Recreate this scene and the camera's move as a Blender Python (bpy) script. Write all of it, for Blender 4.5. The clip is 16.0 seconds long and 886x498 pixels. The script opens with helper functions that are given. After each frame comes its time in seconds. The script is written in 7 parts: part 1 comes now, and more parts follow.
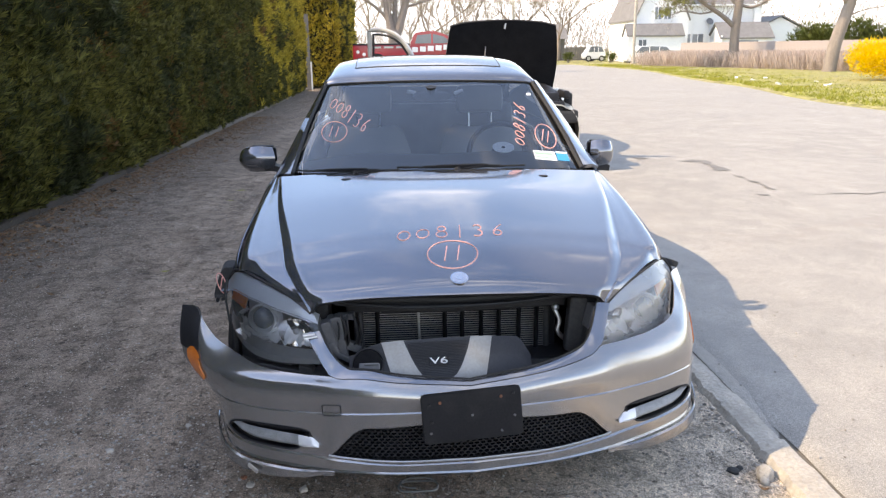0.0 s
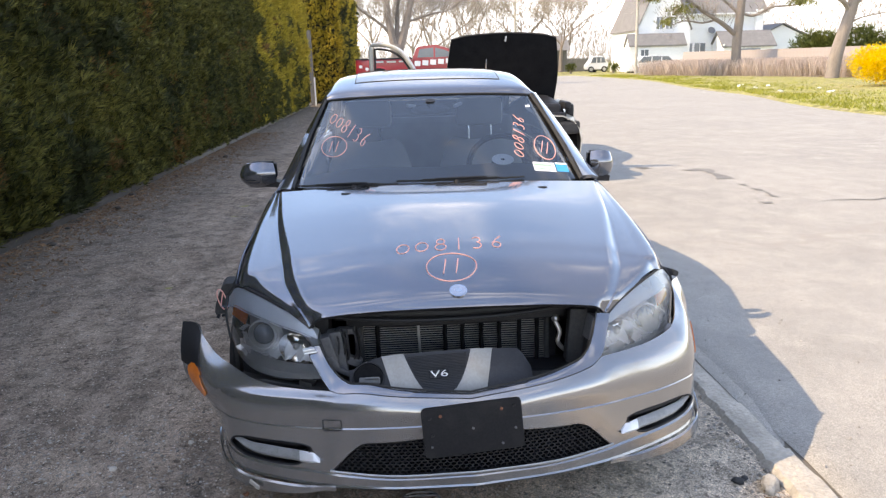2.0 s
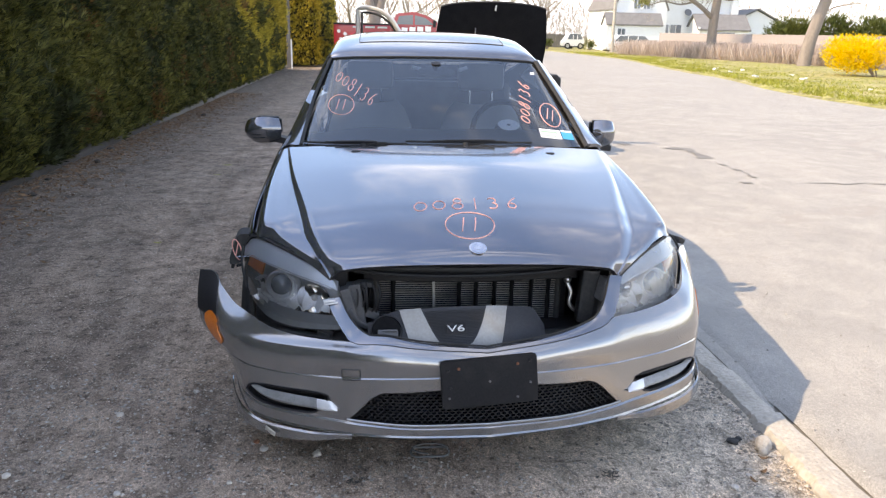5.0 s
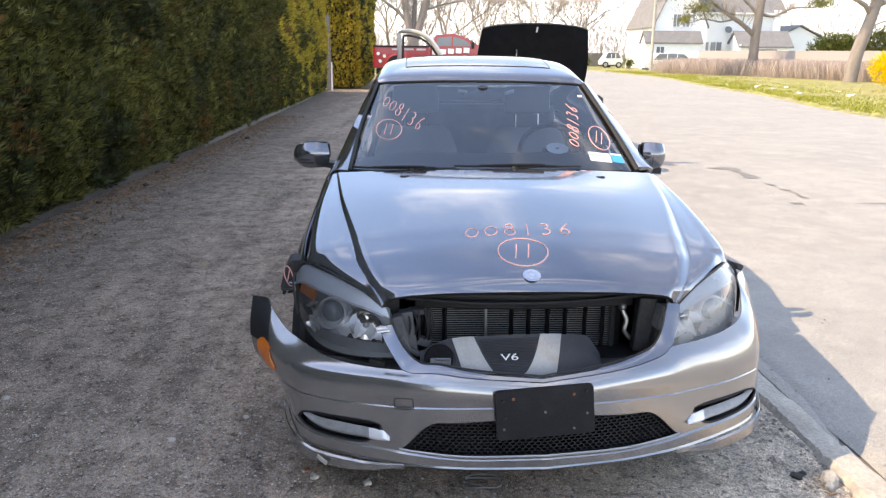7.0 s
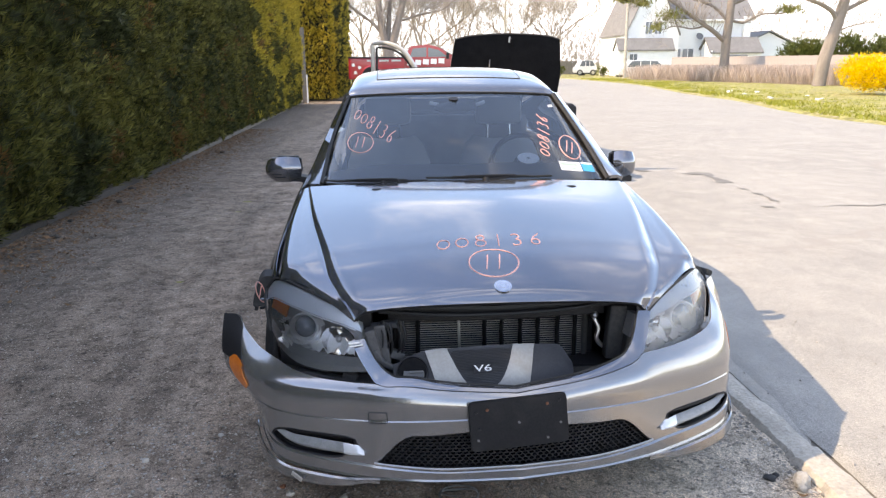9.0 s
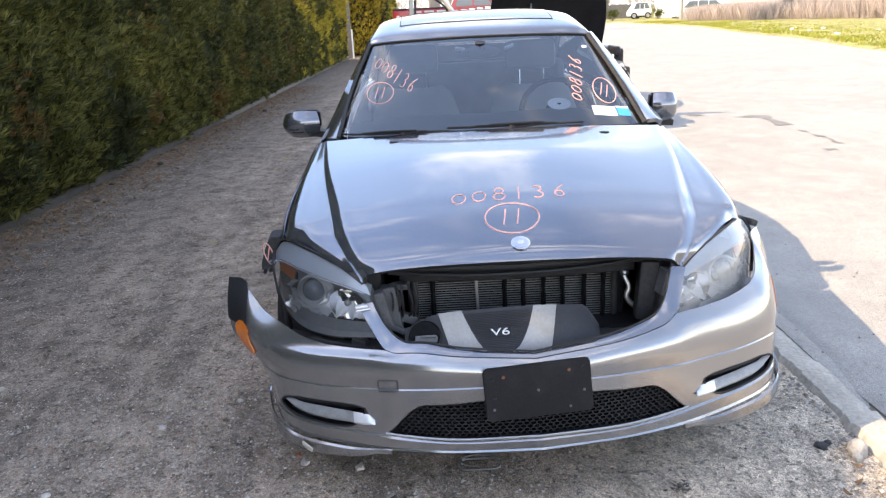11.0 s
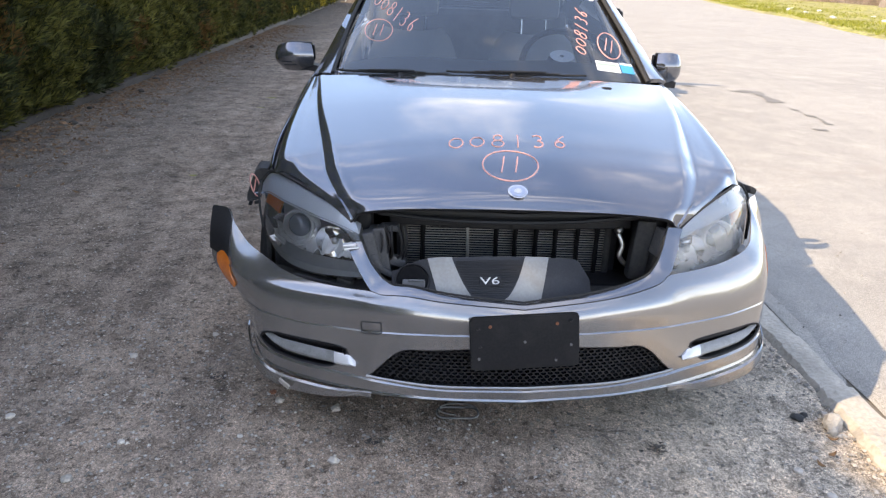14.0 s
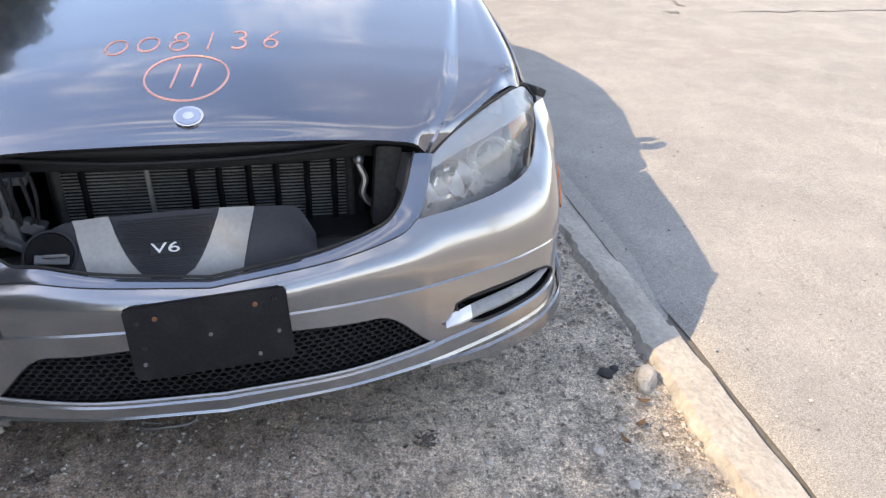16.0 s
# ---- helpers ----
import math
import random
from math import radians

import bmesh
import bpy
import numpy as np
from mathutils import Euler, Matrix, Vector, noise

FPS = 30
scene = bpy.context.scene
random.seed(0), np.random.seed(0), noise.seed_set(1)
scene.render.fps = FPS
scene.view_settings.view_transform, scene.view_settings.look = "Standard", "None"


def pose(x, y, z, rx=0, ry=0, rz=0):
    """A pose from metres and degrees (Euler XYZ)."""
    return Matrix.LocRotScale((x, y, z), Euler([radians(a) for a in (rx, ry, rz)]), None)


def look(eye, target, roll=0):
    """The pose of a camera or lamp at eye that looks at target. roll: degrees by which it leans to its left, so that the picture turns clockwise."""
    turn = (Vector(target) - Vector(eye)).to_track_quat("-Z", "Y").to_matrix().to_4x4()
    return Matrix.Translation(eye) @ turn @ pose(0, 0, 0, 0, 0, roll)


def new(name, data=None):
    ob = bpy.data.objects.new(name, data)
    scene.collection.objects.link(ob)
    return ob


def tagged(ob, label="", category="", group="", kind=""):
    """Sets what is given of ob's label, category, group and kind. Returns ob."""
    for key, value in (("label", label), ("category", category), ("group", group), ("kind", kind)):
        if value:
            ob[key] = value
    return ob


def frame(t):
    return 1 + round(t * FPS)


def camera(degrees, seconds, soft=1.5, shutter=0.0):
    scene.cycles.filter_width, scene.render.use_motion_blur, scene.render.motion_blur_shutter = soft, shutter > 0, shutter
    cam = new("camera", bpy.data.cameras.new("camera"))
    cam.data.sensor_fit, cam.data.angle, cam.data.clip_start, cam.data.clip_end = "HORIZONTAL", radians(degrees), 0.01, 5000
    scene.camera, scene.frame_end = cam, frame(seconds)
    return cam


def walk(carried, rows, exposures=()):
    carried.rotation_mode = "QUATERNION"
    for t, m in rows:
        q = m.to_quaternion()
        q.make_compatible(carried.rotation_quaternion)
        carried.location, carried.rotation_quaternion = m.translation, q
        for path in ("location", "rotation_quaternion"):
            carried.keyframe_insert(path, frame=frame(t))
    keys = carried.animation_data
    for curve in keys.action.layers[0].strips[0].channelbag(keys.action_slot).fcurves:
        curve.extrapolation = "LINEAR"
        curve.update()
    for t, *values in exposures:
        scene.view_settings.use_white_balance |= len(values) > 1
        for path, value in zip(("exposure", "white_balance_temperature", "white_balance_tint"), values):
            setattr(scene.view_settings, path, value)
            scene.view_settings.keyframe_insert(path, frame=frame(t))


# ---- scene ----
cam = camera(61.8, 16.0, soft=1.3)
PATH = [
    (0, (-0.187, -2.187, 1.524), (-0.072, -0.26, 1.003), -0.6),
    (0.5, (-0.181, -2.198, 1.521), (-0.082, -0.269, 1.003), 0.5),
    (1, (-0.164, -2.2, 1.516), (-0.07, -0.274, 0.985), -0.2),
    (1.5, (-0.171, -2.186, 1.517), (-0.07, -0.263, 0.974), -0.5),
    (2, (-0.162, -2.19, 1.525), (-0.062, -0.253, 1.037), -1.6),
    (2.5, (-0.157, -2.201, 1.523), (-0.053, -0.257, 1.067), -1.1),
    (3, (-0.149, -2.22, 1.521), (-0.007, -0.28, 1.056), -0.3),
    (3.5, (-0.164, -2.228, 1.522), (-0.022, -0.301, 1.006), -0.1),
    (3.7, (-0.191, -2.238, 1.517), (-0.035, -0.303, 1.033), 0.2),
    (5.8, (-0.384, -2.213, 1.486), (-0.155, -0.323, 0.873), 2.7),
    (6, (-0.387, -2.204, 1.492), (-0.121, -0.319, 0.876), 2.9),
    (6.5, (-0.407, -2.182, 1.505), (-0.178, -0.272, 0.959), 2.3),
    (7, (-0.398, -2.194, 1.506), (-0.311, -0.263, 0.993), 0.5),
    (7.5, (-0.394, -2.176, 1.51), (-0.312, -0.248, 0.985), 0.4),
    (8, (-0.375, -2.178, 1.525), (-0.256, -0.241, 1.042), -0.4),
    (8.5, (-0.37, -2.188, 1.523), (-0.255, -0.244, 1.066), -0.6),
    (9, (-0.367, -2.2, 1.517), (-0.226, -0.265, 1.029), -0.4),
    (9.2, (-0.359, -2.193, 1.511), (-0.19, -0.266, 1.002), -0.2),
    (11.3, (-0.217, -2.011, 1.465), (-0.259, -0.105, 0.861), -2.4),
    (11.5, (-0.252, -2.008, 1.461), (-0.285, -0.103, 0.853), -0.7),
    (12, (-0.315, -1.975, 1.449), (-0.164, -0.12, 0.717), 2.5),
    (12.5, (-0.333, -1.98, 1.442), (-0.129, -0.125, 0.724), 3.8),
    (13, (-0.315, -1.985, 1.441), (-0.109, -0.129, 0.725), 3.7),
    (13.5, (-0.297, -1.975, 1.439), (-0.116, -0.114, 0.731), 2.1),
    (14, (-0.273, -1.971, 1.414), (-0.22, -0.103, 0.699), 2.0),
    (14.5, (-0.137, -1.927, 1.393), (-0.009, -0.09, 0.612), -0.7),
    (15, (0.124, -1.829, 1.366), (0.223, 0.012, 0.59), 1.6),
    (15.5, (0.234, -1.64, 1.296), (0.444, 0.192, 0.523), 1.6),
    (16, (0.254, -1.377, 1.278), (0.584, 0.355, 0.334), 1.4),
]
walk(cam, [(t, look(e, a, r)) for t, e, a, r in PATH], exposures=((0, 1.75, 9300, 14), (6.5, 1.8, 9300, 14), (7.2, 1.9, 9300, 14), (9.2, 1.85, 9300, 14), (11.4, 2.15, 9300, 14), (12.6, 1.87, 9300, 14), (14.5, 1.9, 9300, 14), (16, 1.75, 9300, 14)))

# ---------------------------------------------------------------- light
SUN_TO = Vector((1.03, 0.15, -1.0))          # the way the sunlight travels
sun_data = bpy.data.lights.new("sun", "SUN")
sun_data.energy, sun_data.angle, sun_data.color = 1.8, radians(0.6), (1.0, 0.93, 0.84)
sun = new("sun", sun_data)
sun.rotation_euler = SUN_TO.to_track_quat("-Z", "Y").to_euler()
sun.location = (-12, -2, 14)

world = bpy.data.worlds.new("sky")
scene.world = world
world.use_nodes = True
wn, wl = world.node_tree.nodes, world.node_tree.links
wn.clear()
w_out, w_bg = wn.new("ShaderNodeOutputWorld"), wn.new("ShaderNodeBackground")
w_sky = wn.new("ShaderNodeTexSky")
w_sky.sky_type, w_sky.sun_disc = "NISHITA", False
w_sky.sun_elevation = math.atan2(1.0, math.hypot(1.0, 0.15))
w_sky.sun_rotation = math.atan2(-1.0, -0.15)
w_sky.altitude, w_sky.dust_density, w_sky.air_density, w_sky.ozone_density = 0.0, 0.35, 1.0, 2.5
w_co, w_map = wn.new("ShaderNodeTexCoord"), wn.new("ShaderNodeMapping")
w_map.inputs["Scale"].default_value, w_map.inputs["Location"].default_value = (1.0, 1.0, 2.2), (3.6, 4.1, 0.7)
w_no = wn.new("ShaderNodeTexNoise")
w_no.inputs["Scale"].default_value, w_no.inputs["Detail"].default_value = 3.4, 7.0
w_no.inputs["Roughness"].default_value, w_no.inputs["Distortion"].default_value = 0.58, 0.4
w_ra = wn.new("ShaderNodeValToRGB")
w_ra.color_ramp.elements[0].position, w_ra.color_ramp.elements[1].position = 0.52, 0.86
w_ra.color_ramp.elements[0].color = (0.02, 0.02, 0.02, 1)
w_mix = wn.new("ShaderNodeMix")
w_mix.data_type = "RGBA"
w_mix.inputs[7].default_value = (6.9, 7.5, 8.6, 1)
wl.new(w_co.outputs["Generated"], w_map.inputs["Vector"])
wl.new(w_map.outputs["Vector"], w_no.inputs["Vector"])
wl.new(w_no.outputs["Fac"], w_ra.inputs["Fac"])
wl.new(w_ra.outputs["Color"], w_mix.inputs["Factor"])
w_tint = wn.new("ShaderNodeMix")
w_tint.data_type, w_tint.blend_type = "RGBA", "MULTIPLY"
w_tint.inputs[0].default_value, w_tint.inputs[7].default_value = 1.0, (0.885, 0.975, 1.105, 1)
wl.new(w_sky.outputs["Color"], w_tint.inputs[6])
wl.new(w_tint.outputs[2], w_mix.inputs[6])
# pale haze low over the horizon, all round
w_sep, w_hz, w_hm = wn.new("ShaderNodeSeparateXYZ"), wn.new("ShaderNodeMapRange"), wn.new("ShaderNodeMix")
w_hz.interpolation_type = "SMOOTHSTEP"
w_hz.inputs["From Min"].default_value, w_hz.inputs["From Max"].default_value = 0.32, 0.0
w_hz.inputs["To Max"].default_value = 0.85
w_hm.data_type = "RGBA"
w_hm.inputs[7].default_value = (5.0, 5.95, 7.9, 1)
wl.new(w_co.outputs["Generated"], w_sep.inputs[0])
wl.new(w_sep.outputs["Z"], w_hz.inputs["Value"])
wl.new(w_hz.outputs[0], w_hm.inputs["Factor"])
wl.new(w_mix.outputs[2], w_hm.inputs[6])
wl.new(w_hm.outputs[2], w_bg.inputs["Color"])
w_bg.inputs["Strength"].default_value = 0.16
wl.new(w_bg.outputs[0], w_out.inputs["Surface"])


# ---------------------------------------------------------------- materials
def mat(name, a, b=None, rough=0.6, metal=0.0, scale=6.0, fine=60.0, bump=0.0, bump_scale=None, coat=0.0,
        spec=0.5, rough_var=0.0, vary=0.0, stain=None, stain_scale=0.8, stain_amount=0.5, stretch=(1, 1, 1), sheen=0.0):
    """A surface with variation at two scales, a stain layer, and fine relief."""
    m = bpy.data.materials.new(name)
    m.use_nodes = True
    n, l = m.node_tree.nodes, m.node_tree.links
    p = n["Principled BSDF"]
    p.inputs["Roughness"].default_value, p.inputs["Metallic"].default_value = rough, metal
    p.inputs["Coat Weight"].default_value, p.inputs["Coat Roughness"].default_value = coat, 0.03
    p.inputs["Specular IOR Level"].default_value = spec
    p.inputs["Sheen Weight"].default_value = sheen
    b = b or tuple(c * 0.75 for c in a)
    co, mp = n.new("ShaderNodeTexCoord"), n.new("ShaderNodeMapping")
    mp.inputs["Scale"].default_value = stretch
    l.new(co.outputs["Object"], mp.inputs["Vector"])

    def noise_tex(s, detail=5.0):
        t = n.new("ShaderNodeTexNoise")
        t.inputs["Scale"].default_value, t.inputs["Detail"].default_value = s, detail
        l.new(mp.outputs["Vector"], t.inputs["Vector"])
        return t

    def mixed(fac, c1, c2):
        x = n.new("ShaderNodeMix")
        x.data_type = "RGBA"
        l.new(fac, x.inputs["Factor"])
        for c, k in ((c1, 6), (c2, 7)):
            if isinstance(c, tuple):
                x.inputs[k].default_value = (*c, 1)
            else:
                l.new(c, x.inputs[k])
        return x.outputs[2]

    big, small = noise_tex(scale), noise_tex(fine, 3.0)
    add = n.new("ShaderNodeMath")
    add.operation = "ADD"
    half = n.new("ShaderNodeMath")
    half.operation, half.inputs[1].default_value = "MULTIPLY", 0.5
    l.new(big.outputs["Fac"], add.inputs[0])
    l.new(small.outputs["Fac"], add.inputs[1])
    l.new(add.outputs[0], half.inputs[0])
    ra = n.new("ShaderNodeValToRGB")
    ra.color_ramp.elements[0].position, ra.color_ramp.elements[1].position = 0.36, 0.64
    l.new(half.outputs[0], ra.inputs["Fac"])
    colour = mixed(ra.outputs["Color"], a, b)
    if stain:
        st, sr = noise_tex(stain_scale, 6.0), n.new("ShaderNodeValToRGB")
        sr.color_ramp.elements[0].position, sr.color_ramp.elements[1].position = 0.5, 0.72
        sr.color_ramp.elements[1].color = (stain_amount,) * 3 + (1,)
        l.new(st.outputs["Fac"], sr.inputs["Fac"])
        colour = mixed(sr.outputs["Color"], colour, stain)
    if vary:
        info, hsv, k = n.new("ShaderNodeNewGeometry"), n.new("ShaderNodeHueSaturation"), n.new("ShaderNodeMapRange")
        k.inputs["To Min"].default_value, k.inputs["To Max"].default_value = 1 - vary, 1 + vary
        l.new(info.outputs["Random Per Island"], k.inputs["Value"])
        l.new(k.outputs[0], hsv.inputs["Value"])
        l.new(colour, hsv.inputs["Color"])
        colour = hsv.outputs["Color"]
    l.new(colour, p.inputs["Base Color"])
    if rough_var:
        k = n.new("ShaderNodeMapRange")
        k.inputs["To Min"].default_value, k.inputs["To Max"].default_value = max(0, rough - rough_var), min(1, rough + rough_var)
        l.new(big.outputs["Fac"], k.inputs["Value"])
        l.new(k.outputs[0], p.inputs["Roughness"])
    if bump:
        bt, bn = noise_tex(bump_scale or fine, 6.0), n.new("ShaderNodeBump")
        bn.inputs["Strength"].default_value, bn.inputs["Distance"].default_value = bump, 0.01
        l.new(bt.outputs["Fac"], bn.inputs["Height"])
        l.new(bn.outputs["Normal"], p.inputs["Normal"])
    return m


def clear(name, tint, rough=0.0, haze=0.0, haze_colour=(0.6, 0.58, 0.52), gloss=1.0, ior=1.5):
    """A thin pane: lets light straight through, with a mirror that grows at a slant, and some haze on it."""
    m = bpy.data.materials.new(name)
    m.use_nodes = True
    n, l = m.node_tree.nodes, m.node_tree.links
    n.clear()
    out, tr, gl = n.new("ShaderNodeOutputMaterial"), n.new("ShaderNodeBsdfTransparent"), n.new("ShaderNodeBsdfGlossy")
    tr.inputs["Color"].default_value = (*tint, 1)
    gl.inputs["Roughness"].default_value = rough
    gl.inputs["Color"].default_value = (gloss, gloss, gloss, 1)
    fr = n.new("ShaderNodeFresnel")
    fr.inputs["IOR"].default_value = ior
    mx = n.new("ShaderNodeMixShader")
    l.new(fr.outputs[0], mx.inputs[0])
    last = tr
    if haze:
        df, tl, both, hz = n.new("ShaderNodeBsdfDiffuse"), n.new("ShaderNodeBsdfTranslucent"), n.new("ShaderNodeMixShader"), n.new("ShaderNodeMixShader")
        df.inputs["Color"].default_value = tl.inputs["Color"].default_value = (*haze_colour, 1)
        no, k, co = n.new("ShaderNodeTexNoise"), n.new("ShaderNodeMapRange"), n.new("ShaderNodeTexCoord")
        no.inputs["Scale"].default_value, no.inputs["Detail"].default_value = 9.0, 6.0
        l.new(co.outputs["Object"], no.inputs["Vector"])
        k.inputs["From Min"].default_value, k.inputs["From Max"].default_value = 0.3, 0.7
        k.inputs["To Min"].default_value, k.inputs["To Max"].default_value = haze * 0.5, haze * 1.5
        l.new(no.outputs["Fac"], k.inputs["Value"])
        l.new(df.outputs[0], both.inputs[1])
        l.new(tl.outputs[0], both.inputs[2])
        l.new(k.outputs[0], hz.inputs[0])
        l.new(tr.outputs[0], hz.inputs[1])
        l.new(both.outputs[0], hz.inputs[2])
        both.inputs[0].default_value = 0.25
        last = hz
    l.new(last.outputs[0], mx.inputs[1])
    l.new(gl.outputs[0], mx.inputs[2])
    l.new(mx.outputs[0], out.inputs["Surface"])
    return m


def leafy(name, a, b, trans=0.25, vary=0.45):
    """Foliage: each spray its own shade, and light coming through."""
    m = mat(name, a, b, rough=0.6, scale=1.3, fine=9.0, vary=vary, spec=0.25)
    n, l = m.node_tree.nodes, m.node_tree.links
    p, out = n["Principled BSDF"], n["Material Output"]
    tl, mx = n.new("ShaderNodeBsdfTranslucent"), n.new("ShaderNodeMixShader")
    l.new(p.inputs["Base Color"].links[0].from_socket, tl.inputs["Color"])
    mx.inputs[0].default_value = trans
    l.new(p.outputs[0], mx.inputs[1])
    l.new(tl.outputs[0], mx.inputs[2])
    l.new(mx.outputs[0], out.inputs["Surface"])
    return m


M = {}
M["bumperpaint"] = mat("dusty grey metallic bumper paint", (0.335, 0.335, 0.340), (0.305, 0.305, 0.309), rough=0.20, metal=0.78, scale=3.5, fine=700, coat=1.0,
                       stain=(0.22, 0.20, 0.18), stain_scale=4.0, stain_amount=0.22, rough_var=0.06)
M["paint"] = mat("grey metallic paint", (0.198, 0.211, 0.240), (0.184, 0.196, 0.223), rough=0.14, metal=0.76, scale=2.5, fine=900, coat=1.0,
                 stain=(0.23, 0.22, 0.20), stain_scale=3.0, stain_amount=0.12, rough_var=0.05)
M["lampsilver"] = mat("silver lamp housing", (0.84, 0.84, 0.84), (0.74, 0.74, 0.74), rough=0.22, metal=0.3)
M["lamphousing"] = mat("grey lamp housing", (0.25, 0.26, 0.27), (0.20, 0.21, 0.22), rough=0.35, metal=0.2, scale=14)
M["silver"] = mat("silver painted trim", (0.42, 0.42, 0.41), (0.36, 0.36, 0.35), rough=0.35, metal=0.6, coat=0.5)
M["black"] = mat("black plastic", (0.014, 0.014, 0.016), (0.024, 0.024, 0.026), rough=0.5, spec=0.3, scale=8, fine=200, bump=0.1, bump_scale=400)
M["dusty"] = mat("dusty black plastic", (0.022, 0.022, 0.024), (0.05, 0.047, 0.044), rough=0.7, scale=7, fine=90, bump=0.15, bump_scale=200)
M["greyplastic"] = mat("grey plastic", (0.12, 0.12, 0.125), (0.18, 0.175, 0.17), rough=0.65, scale=9, fine=120)
M["bracket"] = mat("scuffed grey bracket plastic", (0.055, 0.057, 0.063), (0.09, 0.09, 0.094), rough=0.6, scale=12, fine=140)
M["holder"] = mat("scuffed black plate plastic", (0.010, 0.010, 0.012), (0.018, 0.018, 0.02), rough=0.5, scale=5, fine=150, rough_var=0.12, spec=0.15,
                  stain=(0.05, 0.048, 0.045), stain_scale=12, stain_amount=0.25, bump=0.08, bump_scale=300)
M["rubber"] = mat("rubber", (0.02, 0.02, 0.02), (0.035, 0.035, 0.035), rough=0.8)
M["chrome"] = mat("chrome", (0.75, 0.75, 0.76), (0.68, 0.68, 0.69), rough=0.08, metal=1.0)
M["alu"] = mat("aluminium", (0.55, 0.55, 0.54), (0.42, 0.42, 0.41), rough=0.4, metal=0.9, bump=0.05)
M["fin"] = mat("condenser fins", (0.40, 0.39, 0.375), (0.28, 0.27, 0.26), rough=0.6, metal=0.4, scale=6, fine=60)
M["cover"] = mat("engine cover plastic", (0.024, 0.025, 0.029), (0.036, 0.037, 0.041), rough=0.6, scale=9, fine=150)
M["coverstripe"] = mat("grey cover stripe", (0.40, 0.39, 0.365), (0.33, 0.32, 0.30), rough=0.5, metal=0.1, scale=12, fine=120,
                       stain=(0.28, 0.25, 0.2), stain_scale=14, stain_amount=0.5)
M["white"] = mat("white plastic", (0.75, 0.75, 0.73), (0.66, 0.66, 0.64), rough=0.5)
M["amber"] = mat("amber reflector", (0.75, 0.20, 0.03), (0.62, 0.14, 0.02), rough=0.2, coat=0.6, scale=30, fine=200)
M["marker"] = mat("coral paint marker", (0.92, 0.47, 0.40), (0.84, 0.38, 0.32), rough=0.7, scale=40, fine=200)
M["enamel"] = mat("blue enamel", (0.36, 0.43, 0.56), (0.30, 0.37, 0.50), rough=0.25, coat=0.6)
# the slight haze paints a veil of reflected sky over the glass
M["glass"] = clear("tinted windscreen", (0.80, 0.87, 0.93), haze=0.010, haze_colour=(0.5, 0.5, 0.48), gloss=0.95, ior=1.9)
M["sideglass"] = clear("side glass", (0.62, 0.66, 0.66))
M["lens"] = clear("clear headlight lens", (0.9, 0.91, 0.92), haze=0.07, haze_colour=(0.60, 0.61, 0.62))
M["hazylens"] = clear("hazed headlight lens", (0.92, 0.92, 0.92), rough=0.04, haze=0.27, haze_colour=(0.80, 0.80, 0.78))
M["runlight"] = mat("frosted running light", (0.27, 0.27, 0.268), (0.19, 0.19, 0.187), rough=0.35, scale=40, fine=200, coat=0.8)
M["interior"] = mat("dark interior cloth", (0.05, 0.05, 0.052), (0.07, 0.068, 0.065), rough=0.9, scale=10, fine=300)
M["seat"] = mat("grey leather", (0.36, 0.35, 0.33), (0.30, 0.29, 0.275), rough=0.55, scale=6, fine=120)
M["cardboard"] = mat("brown cardboard", (0.34, 0.27, 0.16), (0.27, 0.21, 0.12), rough=0.8)
M["paper"] = mat("white paper", (0.8, 0.8, 0.78), (0.72, 0.73, 0.72), rough=0.7)
M["edging"] = mat("soil-stained edging", (0.085, 0.072, 0.060), (0.05, 0.043, 0.036), rough=0.95, scale=3, fine=40, bump=0.5)
# grey brow, its colour lightened to carry the lens's reflection of the sky
M["brow"] = mat("sky-paled lamp brow", (0.60, 0.63, 0.66), (0.54, 0.57, 0.60), rough=0.32, metal=0.25)
M["bluepaper"] = mat("blue sticker", (0.02, 0.36, 0.62), (0.02, 0.32, 0.55), rough=0.5)
M["greenbar"] = mat("pale green print", (0.35, 0.5, 0.38), (0.3, 0.45, 0.33), rough=0.7)
M["rust"] = mat("rusty steel", (0.30, 0.12, 0.06), (0.18, 0.07, 0.04), rough=0.85, scale=20)
M["concrete"] = mat("kerb concrete", (0.50, 0.455, 0.39), (0.36, 0.325, 0.275), rough=0.9, scale=7, fine=60, bump=1.0, bump_scale=55,
                    stain=(0.26, 0.24, 0.21), stain_scale=3.5, stain_amount=0.55)
M["stone"] = mat("stones", (0.28, 0.25, 0.22), (0.40, 0.365, 0.32), rough=0.9, vary=0.6, scale=8, fine=80, bump=0.4)
M["palestone"] = mat("pale rubble", (0.48, 0.44, 0.38), (0.36, 0.33, 0.29), rough=0.9, scale=30, fine=120, bump=0.6)
M["dryleaf"] = mat("dead leaves", (0.24, 0.13, 0.06), (0.16, 0.09, 0.05), rough=0.8, vary=0.4)
M["darkleaf"] = mat("dark leaf scraps", (0.06, 0.05, 0.045), (0.10, 0.085, 0.07), rough=0.8, vary=0.4)
M["bark"] = mat("bark", (0.29, 0.24, 0.20), (0.20, 0.165, 0.14), rough=0.95, scale=5, fine=35, bump=0.9, bump_scale=25, stretch=(1, 1, 0.25))
M["twig"] = mat("bare twigs", (0.36, 0.31, 0.275), (0.27, 0.23, 0.20), rough=0.95, scale=2, fine=20)
M["hedge"] = leafy("arborvitae", (0.165, 0.152, 0.040), (0.042, 0.052, 0.018), trans=0.25, vary=0.75)
